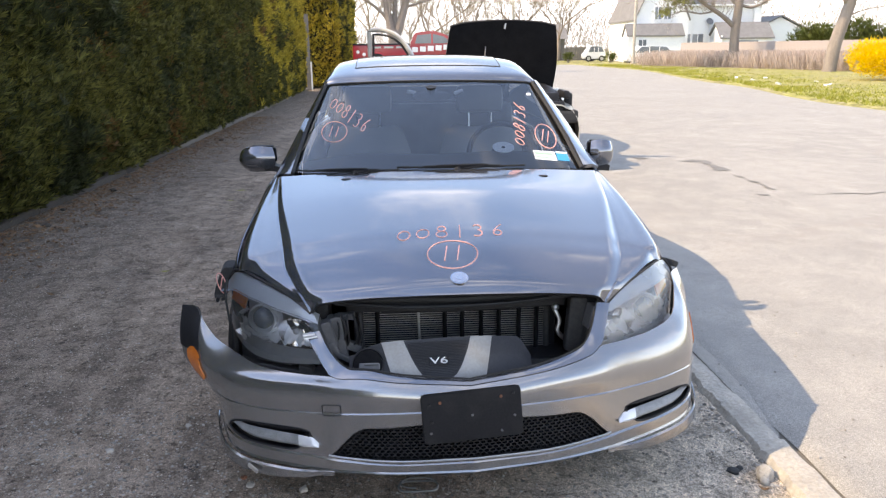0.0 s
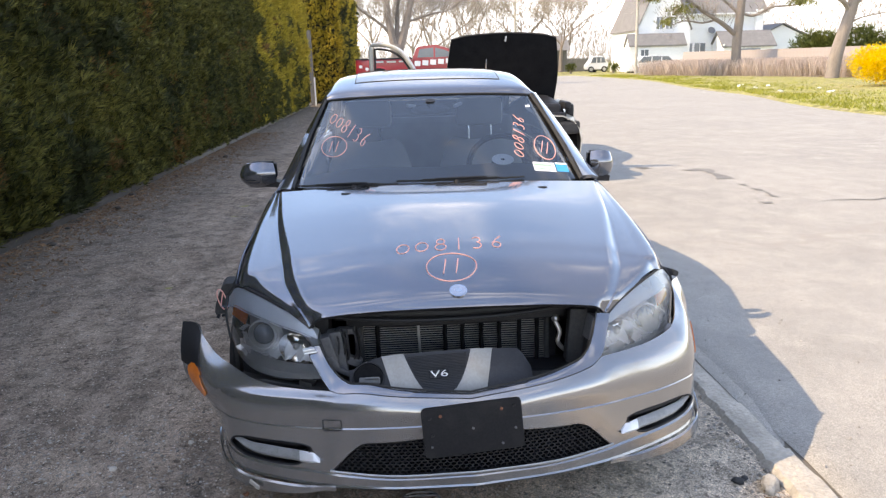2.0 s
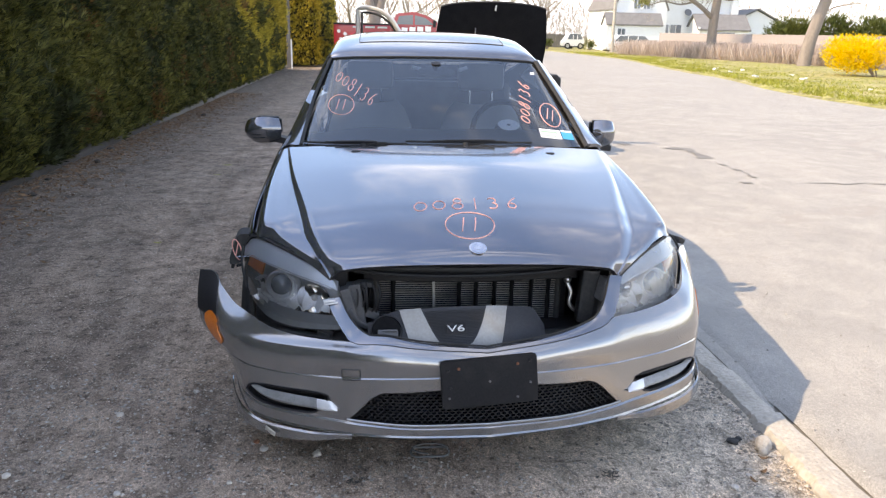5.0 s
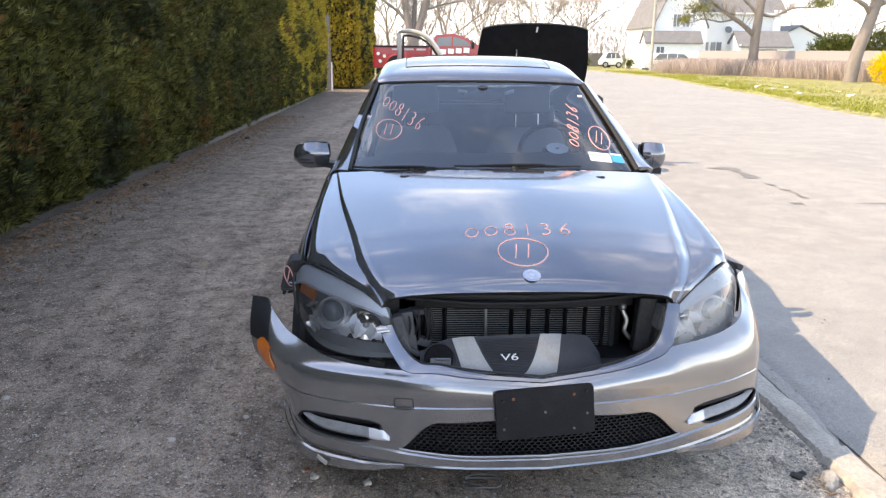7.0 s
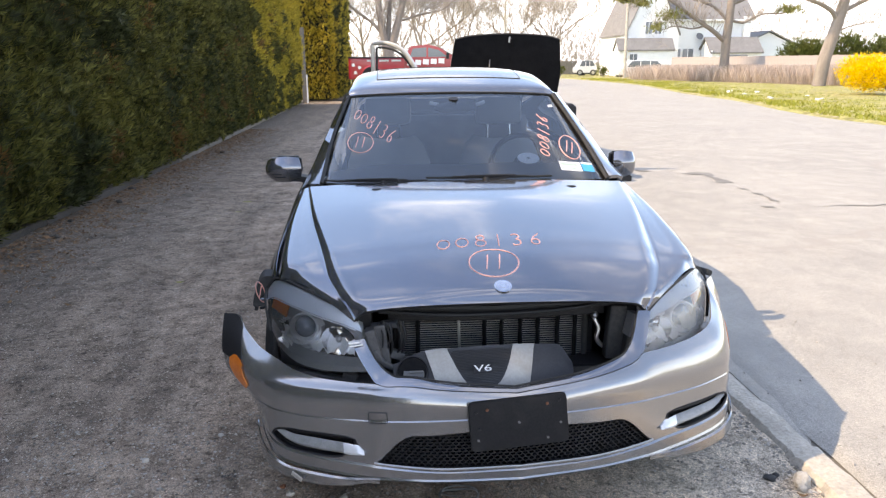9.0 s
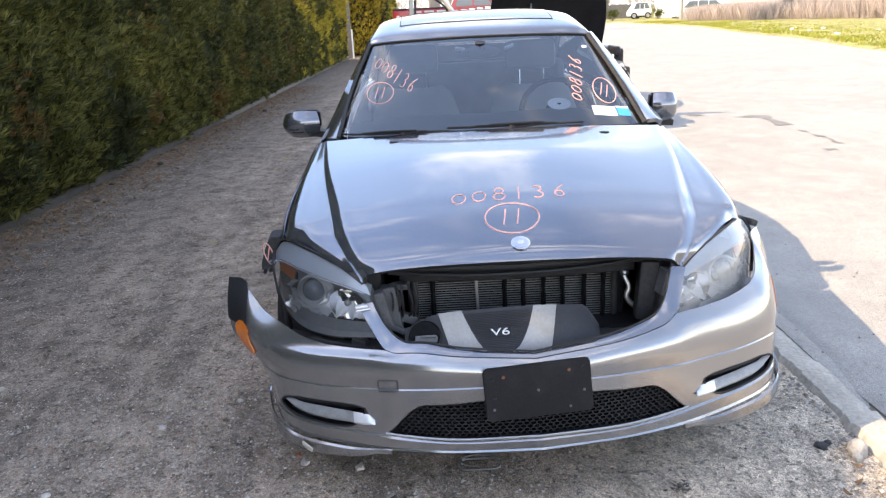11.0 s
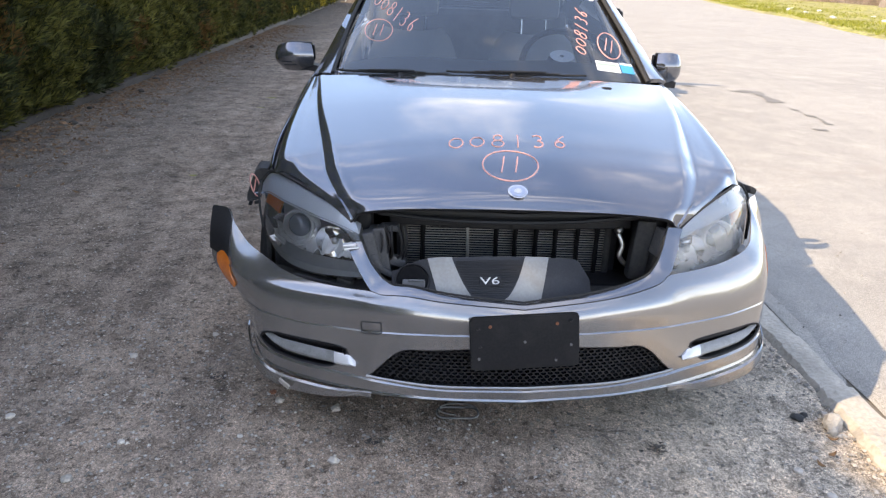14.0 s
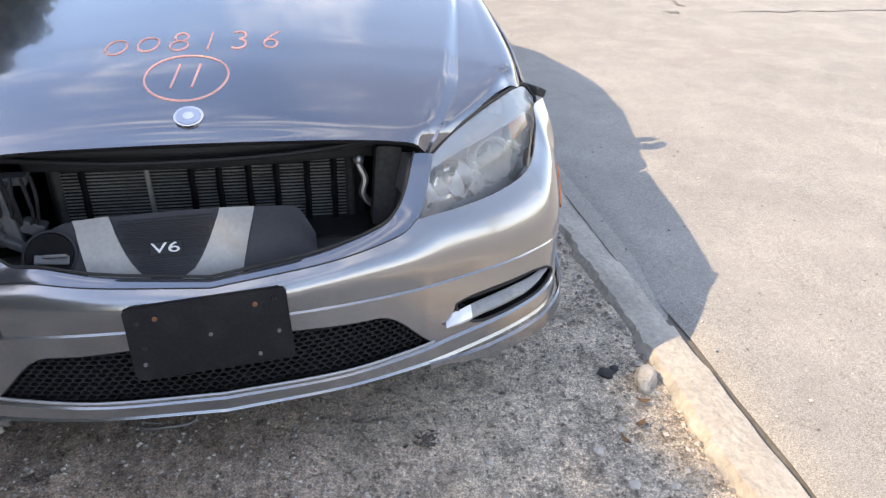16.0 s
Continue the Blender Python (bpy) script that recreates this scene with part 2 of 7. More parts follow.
# darker copy of the arborvitae with shade mixed into its green
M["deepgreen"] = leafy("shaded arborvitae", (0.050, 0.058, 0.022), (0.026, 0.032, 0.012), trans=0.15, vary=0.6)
M["roadstain"] = mat("old oil on the road", (0.20, 0.19, 0.175), (0.15, 0.142, 0.13), rough=0.9, scale=4, fine=40, bump=0.3, bump_scale=60)
# shade inside the hedge, held as the core's own near-black colour
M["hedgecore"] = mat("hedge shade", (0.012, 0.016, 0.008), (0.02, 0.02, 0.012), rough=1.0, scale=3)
M["golden"] = leafy("golden arborvitae", (0.62, 0.47, 0.08), (0.32, 0.265, 0.045), trans=0.5)
M["browntip"] = leafy("browned sprays", (0.22, 0.12, 0.04), (0.13, 0.07, 0.025), trans=0.2)
M["grass"] = leafy("grass", (0.36, 0.34, 0.05), (0.22, 0.24, 0.04), trans=0.3, vary=0.35)
M["straw"] = leafy("dry tall grass", (0.56, 0.455, 0.39), (0.44, 0.355, 0.30), trans=0.3, vary=0.35)
M["forsythia"] = leafy("yellow blossom", (0.85, 0.60, 0.02), (0.72, 0.48, 0.015), trans=0.35, vary=0.2)
M["pine"] = leafy("pine needles", (0.26, 0.25, 0.08), (0.13, 0.14, 0.045))
M["evergreen"] = leafy("evergreen shrub", (0.12, 0.13, 0.03), (0.06, 0.08, 0.02))
M["budding"] = leafy("budding twigs", (0.44, 0.385, 0.31), (0.34, 0.29, 0.24), trans=0.3)
M["siding"] = mat("white siding", (0.80, 0.80, 0.78), (0.72, 0.72, 0.71), rough=0.7, scale=0.6, fine=8)
M["shingle"] = mat("grey shingles", (0.22, 0.21, 0.205), (0.16, 0.155, 0.15), rough=0.9, scale=2, fine=14, bump=0.3)
M["pane"] = mat("dark window pane", (0.10, 0.12, 0.14), (0.16, 0.18, 0.20), rough=0.1, scale=0.8, coat=0.5)
M["fence"] = mat("weathered boards", (0.40, 0.345, 0.31), (0.31, 0.265, 0.24), rough=0.9, scale=2, fine=20, stretch=(4, 4, 0.6), vary=0.15)
M["redpaint"] = mat("red truck paint", (0.40, 0.020, 0.030), (0.34, 0.016, 0.024), rough=0.3, coat=0.8, scale=3)
M["beige"] = mat("pale beige paint", (0.60, 0.57, 0.50), (0.54, 0.51, 0.45), rough=0.3, coat=0.8, metal=0.2)
M["whitepaint"] = mat("white car paint", (0.78, 0.78, 0.78), (0.72, 0.72, 0.72), rough=0.3, coat=0.8)
M["liner"] = mat("hood insulation felt", (0.008, 0.008, 0.009), (0.014, 0.014, 0.015), rough=1.0, scale=9, fine=80, spec=0.1)
M["post"] = mat("weathered post", (0.20, 0.185, 0.17), (0.13, 0.12, 0.11), rough=0.9, stretch=(4, 4, 0.4), scale=6)
M["ditch"] = mat("joint dirt", (0.12, 0.105, 0.09), (0.18, 0.16, 0.135), rough=1.0)


def ground_material(name, cols, stones, dark, pebble=70.0, bump=0.8, streak=None, cracks=0.0, edge=None, dark_edge=None, grain=1.0, mottle=0.0):
    """Packed dirt or worn paving: broad patches, grit of several sizes, and relief."""
    m = bpy.data.materials.new(name)
    m.use_nodes = True
    n, l = m.node_tree.nodes, m.node_tree.links
    p = n["Principled BSDF"]
    p.inputs["Roughness"].default_value, p.inputs["Specular IOR Level"].default_value = 0.95, 0.25
    co = n.new("ShaderNodeTexCoord")

    def nz(s, d=6.0, r=0.55, v=None):
        t = n.new("ShaderNodeTexNoise")
        t.inputs["Scale"].default_value, t.inputs["Detail"].default_value, t.inputs["Roughness"].default_value = s, d, r
        l.new(v or co.outputs["Object"], t.inputs["Vector"])
        return t.outputs["Fac"]

    def ramp(v, lo, hi, c0=(0, 0, 0), c1=(1, 1, 1)):
        r = n.new("ShaderNodeValToRGB")
        r.color_ramp.elements[0].position, r.color_ramp.elements[1].position = lo, hi
        r.color_ramp.elements[0].color, r.color_ramp.elements[1].color = (*c0, 1), (*c1, 1)
        l.new(v, r.inputs["Fac"])
        return r.outputs["Color"]

    def mix(f, a, b, kind="MIX"):
        x = n.new("ShaderNodeMix")
        x.data_type, x.blend_type = "RGBA", kind
        for v, k in ((f, 0), (a, 6), (b, 7)):
            if isinstance(v, tuple):
                x.inputs[k].default_value = (*v, 1)
            elif isinstance(v, float):
                x.inputs[k].default_value = v
            else:
                l.new(v, x.inputs[k])
        return x.outputs[2]

    base = mix(ramp(nz(0.55), 0.35, 0.68), cols[0], cols[1])
    base = mix(ramp(nz(3.2), 0.45, 0.75), base, cols[2])
    if streak:
        mp = n.new("ShaderNodeMapping")
        mp.inputs["Scale"].default_value = (1.0, 0.24, 1.0)
        l.new(co.outputs["Object"], mp.inputs["Vector"])
        base = mix(ramp(nz(streak, 7, 0.68, mp.outputs["Vector"]), 0.46, 0.74), base, dark)
    # blend across x: paler towards the high side, darker towards the low side
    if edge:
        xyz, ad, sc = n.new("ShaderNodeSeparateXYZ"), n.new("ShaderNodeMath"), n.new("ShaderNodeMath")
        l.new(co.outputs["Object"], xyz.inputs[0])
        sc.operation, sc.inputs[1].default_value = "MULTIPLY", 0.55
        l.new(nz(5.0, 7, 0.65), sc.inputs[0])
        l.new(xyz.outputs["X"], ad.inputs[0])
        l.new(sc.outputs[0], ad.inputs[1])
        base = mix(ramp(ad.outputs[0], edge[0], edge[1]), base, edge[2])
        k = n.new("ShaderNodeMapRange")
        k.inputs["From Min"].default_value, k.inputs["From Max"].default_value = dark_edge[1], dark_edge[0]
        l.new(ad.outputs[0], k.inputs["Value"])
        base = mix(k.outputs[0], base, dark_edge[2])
    # coarse dark grit, thicker in broad patches
    sm = n.new("ShaderNodeMath")
    sm.operation = "ADD"
    l.new(nz(52, 5, 0.75), sm.inputs[0])
    l.new(ramp(nz(1.7, 5, 0.6), 0.40, 0.66, (0.0, 0.0, 0.0), (0.13, 0.13, 0.13)), sm.inputs[1])
    base = mix(ramp(sm.outputs[0], 0.55, 0.70, (0, 0, 0), (0.60, 0.60, 0.60)), base, dark)
    if mottle:
        # clods and scuffs a hand wide, and crumbs between them
        base = mix(mottle, base, ramp(nz(7.0, 9, 0.70), 0.36, 0.56, (0.46, 0.455, 0.45), (1.16, 1.16, 1.16)), "MULTIPLY")
        base = mix(mottle, base, ramp(nz(30.0, 4, 0.62), 0.34, 0.44, (0.28, 0.27, 0.26), (1.08, 1.08, 1.08)), "MULTIPLY")
    vo = n.new("ShaderNodeTexVoronoi")
    vo.inputs["Scale"].default_value, vo.inputs["Randomness"].default_value = pebble, 1.0
    l.new(co.outputs["Object"], vo.inputs["Vector"])
    some = n.new("ShaderNodeMath")
    some.operation = "MULTIPLY"
    l.new(ramp(vo.outputs["Distance"], 0.22, 0.34, (1, 1, 1), (0, 0, 0)), some.inputs[0])
    sep = n.new("ShaderNodeSeparateColor")
    l.new(vo.outputs["Color"], sep.inputs[0])
    l.new(ramp(sep.outputs[0], 0.74, 0.78), some.inputs[1])
    base = mix(some.outputs[0], base, stones)
    # every grain its own shade
    for size, lo, hi in ((pebble * 3.4, 0.66, 1.36), (pebble * 1.4, 0.86, 1.14)):
        vg, sg = n.new("ShaderNodeTexVoronoi"), n.new("ShaderNodeSeparateColor")
        vg.inputs["Scale"].default_value = size
        l.new(co.outputs["Object"], vg.inputs["Vector"])
        l.new(vg.outputs["Color"], sg.inputs[0])
        base = mix(grain, base, ramp(sg.outputs[1], 0.0, 1.0, (lo,) * 3, (hi,) * 3), "MULTIPLY")
    grit = nz(260, 3, 0.8)
    base = mix(0.55, base, ramp(grit, 0.36, 0.66, (0.30, 0.30, 0.30), (1.75, 1.75, 1.75)), "MULTIPLY")
    if cracks:
        wa = nz(1.2, 4)
        cv = n.new("ShaderNodeTexVoronoi")
        cv.feature = "DISTANCE_TO_EDGE"
        cv.inputs["Scale"].default_value = cracks
        add = n.new("ShaderNodeVectorMath")
        add.operation = "ADD"
        l.new(co.outputs["Object"], add.inputs[0])
        l.new(wa, add.inputs[1])
        l.new(add.outputs[0], cv.inputs["Vector"])
        base = mix(ramp(cv.outputs["Distance"], 0.0, 0.008, (1, 1, 1), (0, 0, 0)), base, dark)
    l.new(base, p.inputs["Base Color"])
    hs = n.new("ShaderNodeMath")
    hs.operation = "ADD"
    l.new(nz(45, 8, 0.75), hs.inputs[0])
    l.new(some.outputs[0], hs.inputs[1])
    bn = n.new("ShaderNodeBump")
    bn.inputs["Strength"].default_value, bn.inputs["Distance"].default_value = bump, 0.012
    l.new(hs.outputs[0], bn.inputs["Height"])
    l.new(bn.outputs["Normal"], p.inputs["Normal"])
    return m


M["dirt"] = ground_material("packed gravel dirt", ((0.545, 0.41, 0.315), (0.385, 0.286, 0.217), (0.60, 0.46, 0.355)),
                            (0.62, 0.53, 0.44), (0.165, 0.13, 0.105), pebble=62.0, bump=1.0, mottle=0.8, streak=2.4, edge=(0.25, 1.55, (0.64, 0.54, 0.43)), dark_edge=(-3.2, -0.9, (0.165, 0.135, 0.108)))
M["road"] = ground_material("worn pale road", ((0.338, 0.320, 0.290), (0.285, 0.271, 0.247), (0.385, 0.362, 0.325)),
                            (0.30, 0.28, 0.25), (0.30, 0.275, 0.245), pebble=90.0, bump=0.45, cracks=0.16, grain=0.35, mottle=0.12)
M["field"] = ground_material("grassy field", ((0.30, 0.28, 0.08), (0.38, 0.32, 0.17), (0.24, 0.24, 0.06)),
                             (0.34, 0.30, 0.2), (0.10, 0.11, 0.04), pebble=3.0, bump=0.6)


# ---------------------------------------------------------------- tools
def thicken(bm, t, offset):
    """Give a sheet its thickness: a second skin, and rims with edges of their own."""
    bm.normal_update()
    old, faces = list(bm.verts), list(bm.faces)
    rim = [(e.verts[0], e.verts[1]) for e in bm.edges if len(e.link_faces) == 1]
    inner = {}
    for v in old:
        inner[v] = bm.verts.new(v.co + v.normal * t * (offset - 1) / 2)
    for v in old:
        v.co = v.co + v.normal * t * (offset + 1) / 2
    for f in faces:
        bm.faces.new([inner[v] for v in reversed(f.verts)])
    for a, b in rim:
        bm.faces.new([bm.verts.new(p) for p in (a.co, b.co, inner[b].co, inner[a].co)])


def part(name, bm, material, parent, label="", smooth=False, solid=0.0, kind="", offset=-1.0, sharp=38):
    """One mesh object under a thing or a part."""
    data = bpy.data.meshes.new(name)
    bmesh.ops.recalc_face_normals(bm, faces=bm.faces) if solid == 0 else None
    if solid:
        thicken(bm, solid, offset)
    bm.to_mesh(data)
    bm.free()
    data.materials.append(material)
    if smooth:
        data.polygons.foreach_set("use_smooth", [True] * len(data.polygons))
        data.set_sharp_from_angle(angle=radians(sharp))
    ob = new(name, data)
    if parent:
        ob.parent = parent
        ob.matrix_parent_inverse = parent.matrix_world.inverted() if parent.type == "EMPTY" else Matrix()
    if label or kind:
        tagged(ob, label=label, kind=kind)
    return ob


def thing(name, label, category, group="", place=(0, 0, 0), kind=""):
    ob = new(name)
    ob.empty_display_size = 0.2
    ob.location = place
    bpy.context.view_layer.update()
    return tagged(ob, label, category, group, kind)


def box(bm, c, s, r=(0, 0, 0), bev=0.0):
    """A box of centre c and size s, turned by r degrees, with edges rounded off by bev."""
    m = pose(*c, *r) @ Matrix.Diagonal((*s, 1))
    g = bmesh.ops.create_cube(bm, size=1, matrix=m)
    if bev:
        es = list({e for v in g["verts"] for e in v.link_edges})
        bmesh.ops.bevel(bm, geom=es, offset=bev, segments=2, affect="EDGES", profile=0.6)
    return bm


def boxes(*rows, bev=0.0):
    bm = bmesh.new()
    for c, s, *r in rows:
        box(bm, c, s, r[0] if r else (0, 0, 0), bev)
    return bm


def cyl(bm, a, b, r0, r1=None, seg=16, caps=True):
    a, b = Vector(a), Vector(b)
    d = b - a
    m = Matrix.Translation((a + b) / 2) @ d.to_track_quat("Z", "Y").to_matrix().to_4x4()
    bmesh.ops.create_cone(bm, cap_ends=caps, segments=seg, radius1=r0, radius2=r0 if r1 is None else r1, depth=d.length, matrix=m)
    return bm


def ball(bm, c, r, seg=16, squash=(1, 1, 1)):
    bmesh.ops.create_uvsphere(bm, u_segments=seg, v_segments=max(6, seg // 2), radius=r, matrix=Matrix.Translation(c) @ Matrix.Diagonal((*squash, 1)))
    return bm


def cr(pts, n):
    """A smooth line through pts, n steps to each span."""
    pts = [Vector(p) for p in pts]
    out = []
    for i in range(len(pts) - 1):
        p0 = pts[i - 1] if i else pts[0] * 2 - pts[1]
        p1, p2 = pts[i], pts[i + 1]
        p3 = pts[i + 2] if i + 2 < len(pts) else p2 * 2 - p1
        for k in range(n):
            t = k / n
            out.append(0.5 * ((2 * p1) + (p2 - p0) * t + (2 * p0 - 5 * p1 + 4 * p2 - p3) * t * t + (3 * p1 - p0 - 3 * p2 + p3) * t ** 3))
    out.append(pts[-1].copy())
    return out


def surf(ctrl, nu, nv):
    """A smooth net through the rows of control points."""
    rows = [cr(r, nu) for r in ctrl]
    cols = [cr([r[i] for r in rows], nv) for i in range(len(rows[0]))]
    return [[c[j] for c in cols] for j in range(len(cols[0]))]


def net(bm, rows, skip=None, closed=False):
    vs = [[bm.verts.new(p) for p in r] for r in rows]
    w = len(rows[0])
    for j in range(len(rows) - 1):
        for i in range(w if closed else w - 1):
            if skip and skip(i, j):
                continue
            k = (i + 1) % w
            try:
                bm.faces.new((vs[j][i], vs[j][k], vs[j + 1][k], vs[j + 1][i]))
            except ValueError:
                pass
    return bm


def tube(bm, pts, r, sides=8, taper=None):
    """A round bar along pts."""
    pts = [Vector(p) for p in pts]
    rings = []
    side = None
    for i, p in enumerate(pts):
        d = (pts[min(i + 1, len(pts) - 1)] - pts[max(i - 1, 0)]).normalized()
        if side is None:
            side = d.orthogonal().normalized()
        side = (side - d * side.dot(d)).normalized()
        up = d.cross(side)
        k = r if taper is None else r + (taper - r) * i / (len(pts) - 1)
        rings.append([p + (side * math.cos(a) + up * math.sin(a)) * k for a in (2 * math.pi * j / sides for j in range(sides))])
    net(bm, rings, closed=True)
    bm.verts.ensure_lookup_table()
    n = len(bm.verts)
    for q in (bm.verts[n - sides * len(pts):n - sides * (len(pts) - 1)], bm.verts[n - sides:n]):
        try:
            bm.faces.new(q)
        except ValueError:
            pass
    return bm


def flip(p, s):
    return Vector((p[0] * s, p[1], p[2]))


def soft(a, b, v):
    t = min(1.0, max(0.0, (v - a) / (b - a)))
    return t * t * (3 - 2 * t)


def prism(bm, outline, depth):
    """A plate: the outline's points, and the same pushed along depth."""
    d = Vector(depth)
    a = [bm.verts.new(p) for p in outline]
    b = [bm.verts.new(Vector(p) + d) for p in outline]
    bm.faces.new(a)
    bm.faces.new(b[::-1])
    for i in range(len(a)):
        j = (i + 1) % len(a)
        bm.faces.new((a[i], b[i], b[j], a[j]))
    return bm


def free_mesh(name, verts, faces, material, parent=None, label="", kind="", smooth=False):
    data = bpy.data.meshes.new(name)
    data.from_pydata(verts, [], faces)
    data.materials.append(material)
    if smooth:
        data.polygons.foreach_set("use_smooth", [True] * len(data.polygons))
    ob = new(name, data)
    if parent:
        ob.parent = parent
        ob.matrix_parent_inverse = parent.matrix_world.inverted()
    if label or kind:
        tagged(ob, label=label, kind=kind)
    return ob


# ---------------------------------------------------------------- ground
def n3(x, y, z=0.0):
    return noise.noise((x, y, z))


free_mesh("ground", [(-900, -900, -0.03), (900, -900, -0.03), (900, 1200, -0.03), (-900, 1200, -0.03)], [(0, 1, 2, 3)], M["field"])
tagged(bpy.data.objects["ground"], "flat grassy ground running out to the horizon", "ground", kind="structure")


def dirt_height(x, y):
    z = 0.010 * n3(x * 1.3, y * 0.9) + 0.007 * n3(x * 4.1, y * 3.0, 3) + 0.005 * n3(x * 11, y * 9, 7)
    rut = math.exp(-((x + 2.0 + 0.15 * n3(y * 0.4, 1)) / 0.28) ** 2) + math.exp(-((x + 3.05) / 0.25) ** 2)
    z += rut * (-0.012 + 0.010 * math.sin(y * 9.5 + 2 * n3(x * 2, y)))
    return z + 0.026 * soft(0.75, 1.12, x) - 0.004


def build_shoulder():
    xs = [-4.6 + 0.1 * i for i in range(16)] + [-3.0 + 0.05 * i for i in range(84)]
    xs = [x for x in xs if x < 1.16] + [1.16]
    ys = [-15 + 0.5 * i for i in range(25)] + [-2.5 + 0.05 * i for i in range(130)] + [4.0 + 0.15 * i for i in range(60)] + [13.0 + 0.6 * i for i in range(60)]
    verts = [(x, y, dirt_height(x, y)) for y in ys for x in xs]
    w = len(xs)
    faces = [(j * w + i, j * w + i + 1, (j + 1) * w + i + 1, (j + 1) * w + i) for j in range(len(ys) - 1) for i in range(w - 1)]
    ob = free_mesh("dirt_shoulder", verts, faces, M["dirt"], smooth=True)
    tagged(ob, "packed grey gravel dirt shoulder beside the road", "dirt shoulder", kind="structure")


build_shoulder()


def road_edge(y):
    """The far edge of the road, which swings away to the right."""
    return 11.15 + 1.9 * soft(16, 28, y) + 3.0 * soft(26, 50, y) + 0.12 * n3(y * 0.6, 4)


def build_road():
    ys = [-40 + 1.0 * i for i in range(38)] + [-2 + 0.25 * i for i in range(32)] + [6 + 1.0 * i for i in range(62)]
    us = [0, 0.004, 0.012, 0.025, 0.05, 0.08, 0.13, 0.2, 0.3, 0.45, 0.6, 0.8, 1.0]
    verts, w = [], len(us)
    for y in ys:
        for u in us:
            left = 1.315 + 0.012 * n3(y * 5, 2) + 0.008 * n3(y * 17, 5)
            x = left + (road_edge(y) - left) * u
            verts.append((x, y, 0.040 + 0.02 * u * (1 - u) * 4 + 0.004 * n3(x * 2, y * 2) - (0.015 if u == 0 else 0)))
    faces = [(j * w + i, j * w + i + 1, (j + 1) * w + i + 1, (j + 1) * w + i) for j in range(len(ys) - 1) for i in range(w - 1)]
    ob = free_mesh("road", verts, faces, M["road"], smooth=True)
    tagged(ob, "pale sunlit worn road with fine cracks", "road", kind="structure")


build_road()


def build_kerb():
    """Rough cast kerb in lengths, chipped at its edges, with a dark joint towards the road."""
    kerb = thing("kerb", "rough chipped concrete kerb between dirt and road", "kerb", kind="structure")
    y = -11.89
    while y < 40:
        ln = 6.1
        bm = bmesh.new()
        rows = []
        m = max(4, int(ln / 0.03)) if y < 6 else 10
        for j in range(m + 1):
            yy = y + 0.006 + (ln - 0.012) * j / m
            a, b, c = 0.014 * n3(yy * 7, 1), 0.020 * n3(yy * 9, 2), 0.022 * n3(yy * 2.2, 3) + 0.010 * n3(yy * 13, 8) + 0.020 * n3(yy * 43, 8)
            top = 0.054 + 0.008 * n3(yy * 4, 9) + 0.005 * n3(yy * 27, 9) - (.010 + .012 * max(0, n3(yy * 1.7, 5))) * (yy > .31)
            c += .018 * (yy > .31) * (.6 + n3(yy * 5.5, 12))
            rows.append([(1.145 + a + c, yy, -0.06), (1.148 + c, yy, top - 0.03 + b), (1.165 + c * 0.8, yy, top - 0.004 + b * 0.4),
                         (1.20, yy, top + 0.003 * n3(yy * 12, 4)), (1.245, yy, top + 0.003 * n3(yy * 14, 6)),
                         (1.278 + a * 0.5, yy, top - 0.004), (1.289 + a * 0.5, yy, top - 0.02), (1.29, yy, -0.06)])
        net(bm, rows)
        for r in (0, -1):
            bm.faces.new([v for v in bm.verts if abs(v.co.y - rows[r][0][1]) < 1e-5])
        part("kerbstone", bm, M["concrete"], kerb, smooth=False)
        y += ln
    part("joint", boxes(((1.30, -4, -0.02), (0.05, 12, 0.08))), M["ditch"], kerb, "dark open joint")
    rows = []
    for j in range(400):
        yy = -.05 + .1 * j
        k = -.045 * soft(.9, .0, yy)
        rows.append([(1.262, yy, -.02), (1.268, yy, .046 + k + .005 * n3(yy * 6, 2)), (1.30, yy, .048 + k + .006 * n3(yy * 9, 4)), (1.345, yy, .0405 + k + .004 * n3(yy * 5, 6)), (1.36, yy, -.02)])
    part("joint_fill", net(bmesh.new(), rows), M["road"], kerb, "joint packed with grit and sand", smooth=True)
    return kerb


build_kerb()


def sheet(name, outline, z, material, label, cat, lump=0.0, step=0.12):
    """A thin lying patch with a ragged outline."""
    ring = []
    pts = [Vector((x, y, 0)) for x, y in outline]
    for i, p in enumerate(pts):
        q = pts[(i + 1) % len(pts)]
        for k in range(10):
            c = p.lerp(q, k / 10)
            x, y = c.x + lump * n3(c.x * 6, c.y * 6, 1), c.y + lump * n3(c.x * 6, c.y * 6, 5)
            ring.append((x, y, z(x, y) if callable(z) else z))
    bm = bmesh.new()
    f = bm.faces.new([bm.verts.new(p) for p in ring])
    f.normal_update()
    if f.normal.z < 0:
        f.normal_flip()
    bmesh.ops.triangulate(bm, faces=[f])
    ob = part(name, bm, material, None)
    return tagged(ob, label, cat, kind="structure")


# ---------------------------------------------------------------- the grey sedan
from mathutils.bvhtree import BVHTree

sedan = thing("sedan", "grey metallic four-door sedan with missing grille and a loose front bumper", "car")


def mirrored(half):
    """Full rows from half rows that begin on the centre line."""
    return [[flip(p, -1) for p in reversed(r[1:])] + [Vector(p) for p in r] for r in half]


def both(name, make, material, parent, label="", **k):
    """The same part on either side of the car."""
    return [part(name, make(s), material, parent, label, **k) for s in (-1, 1)]


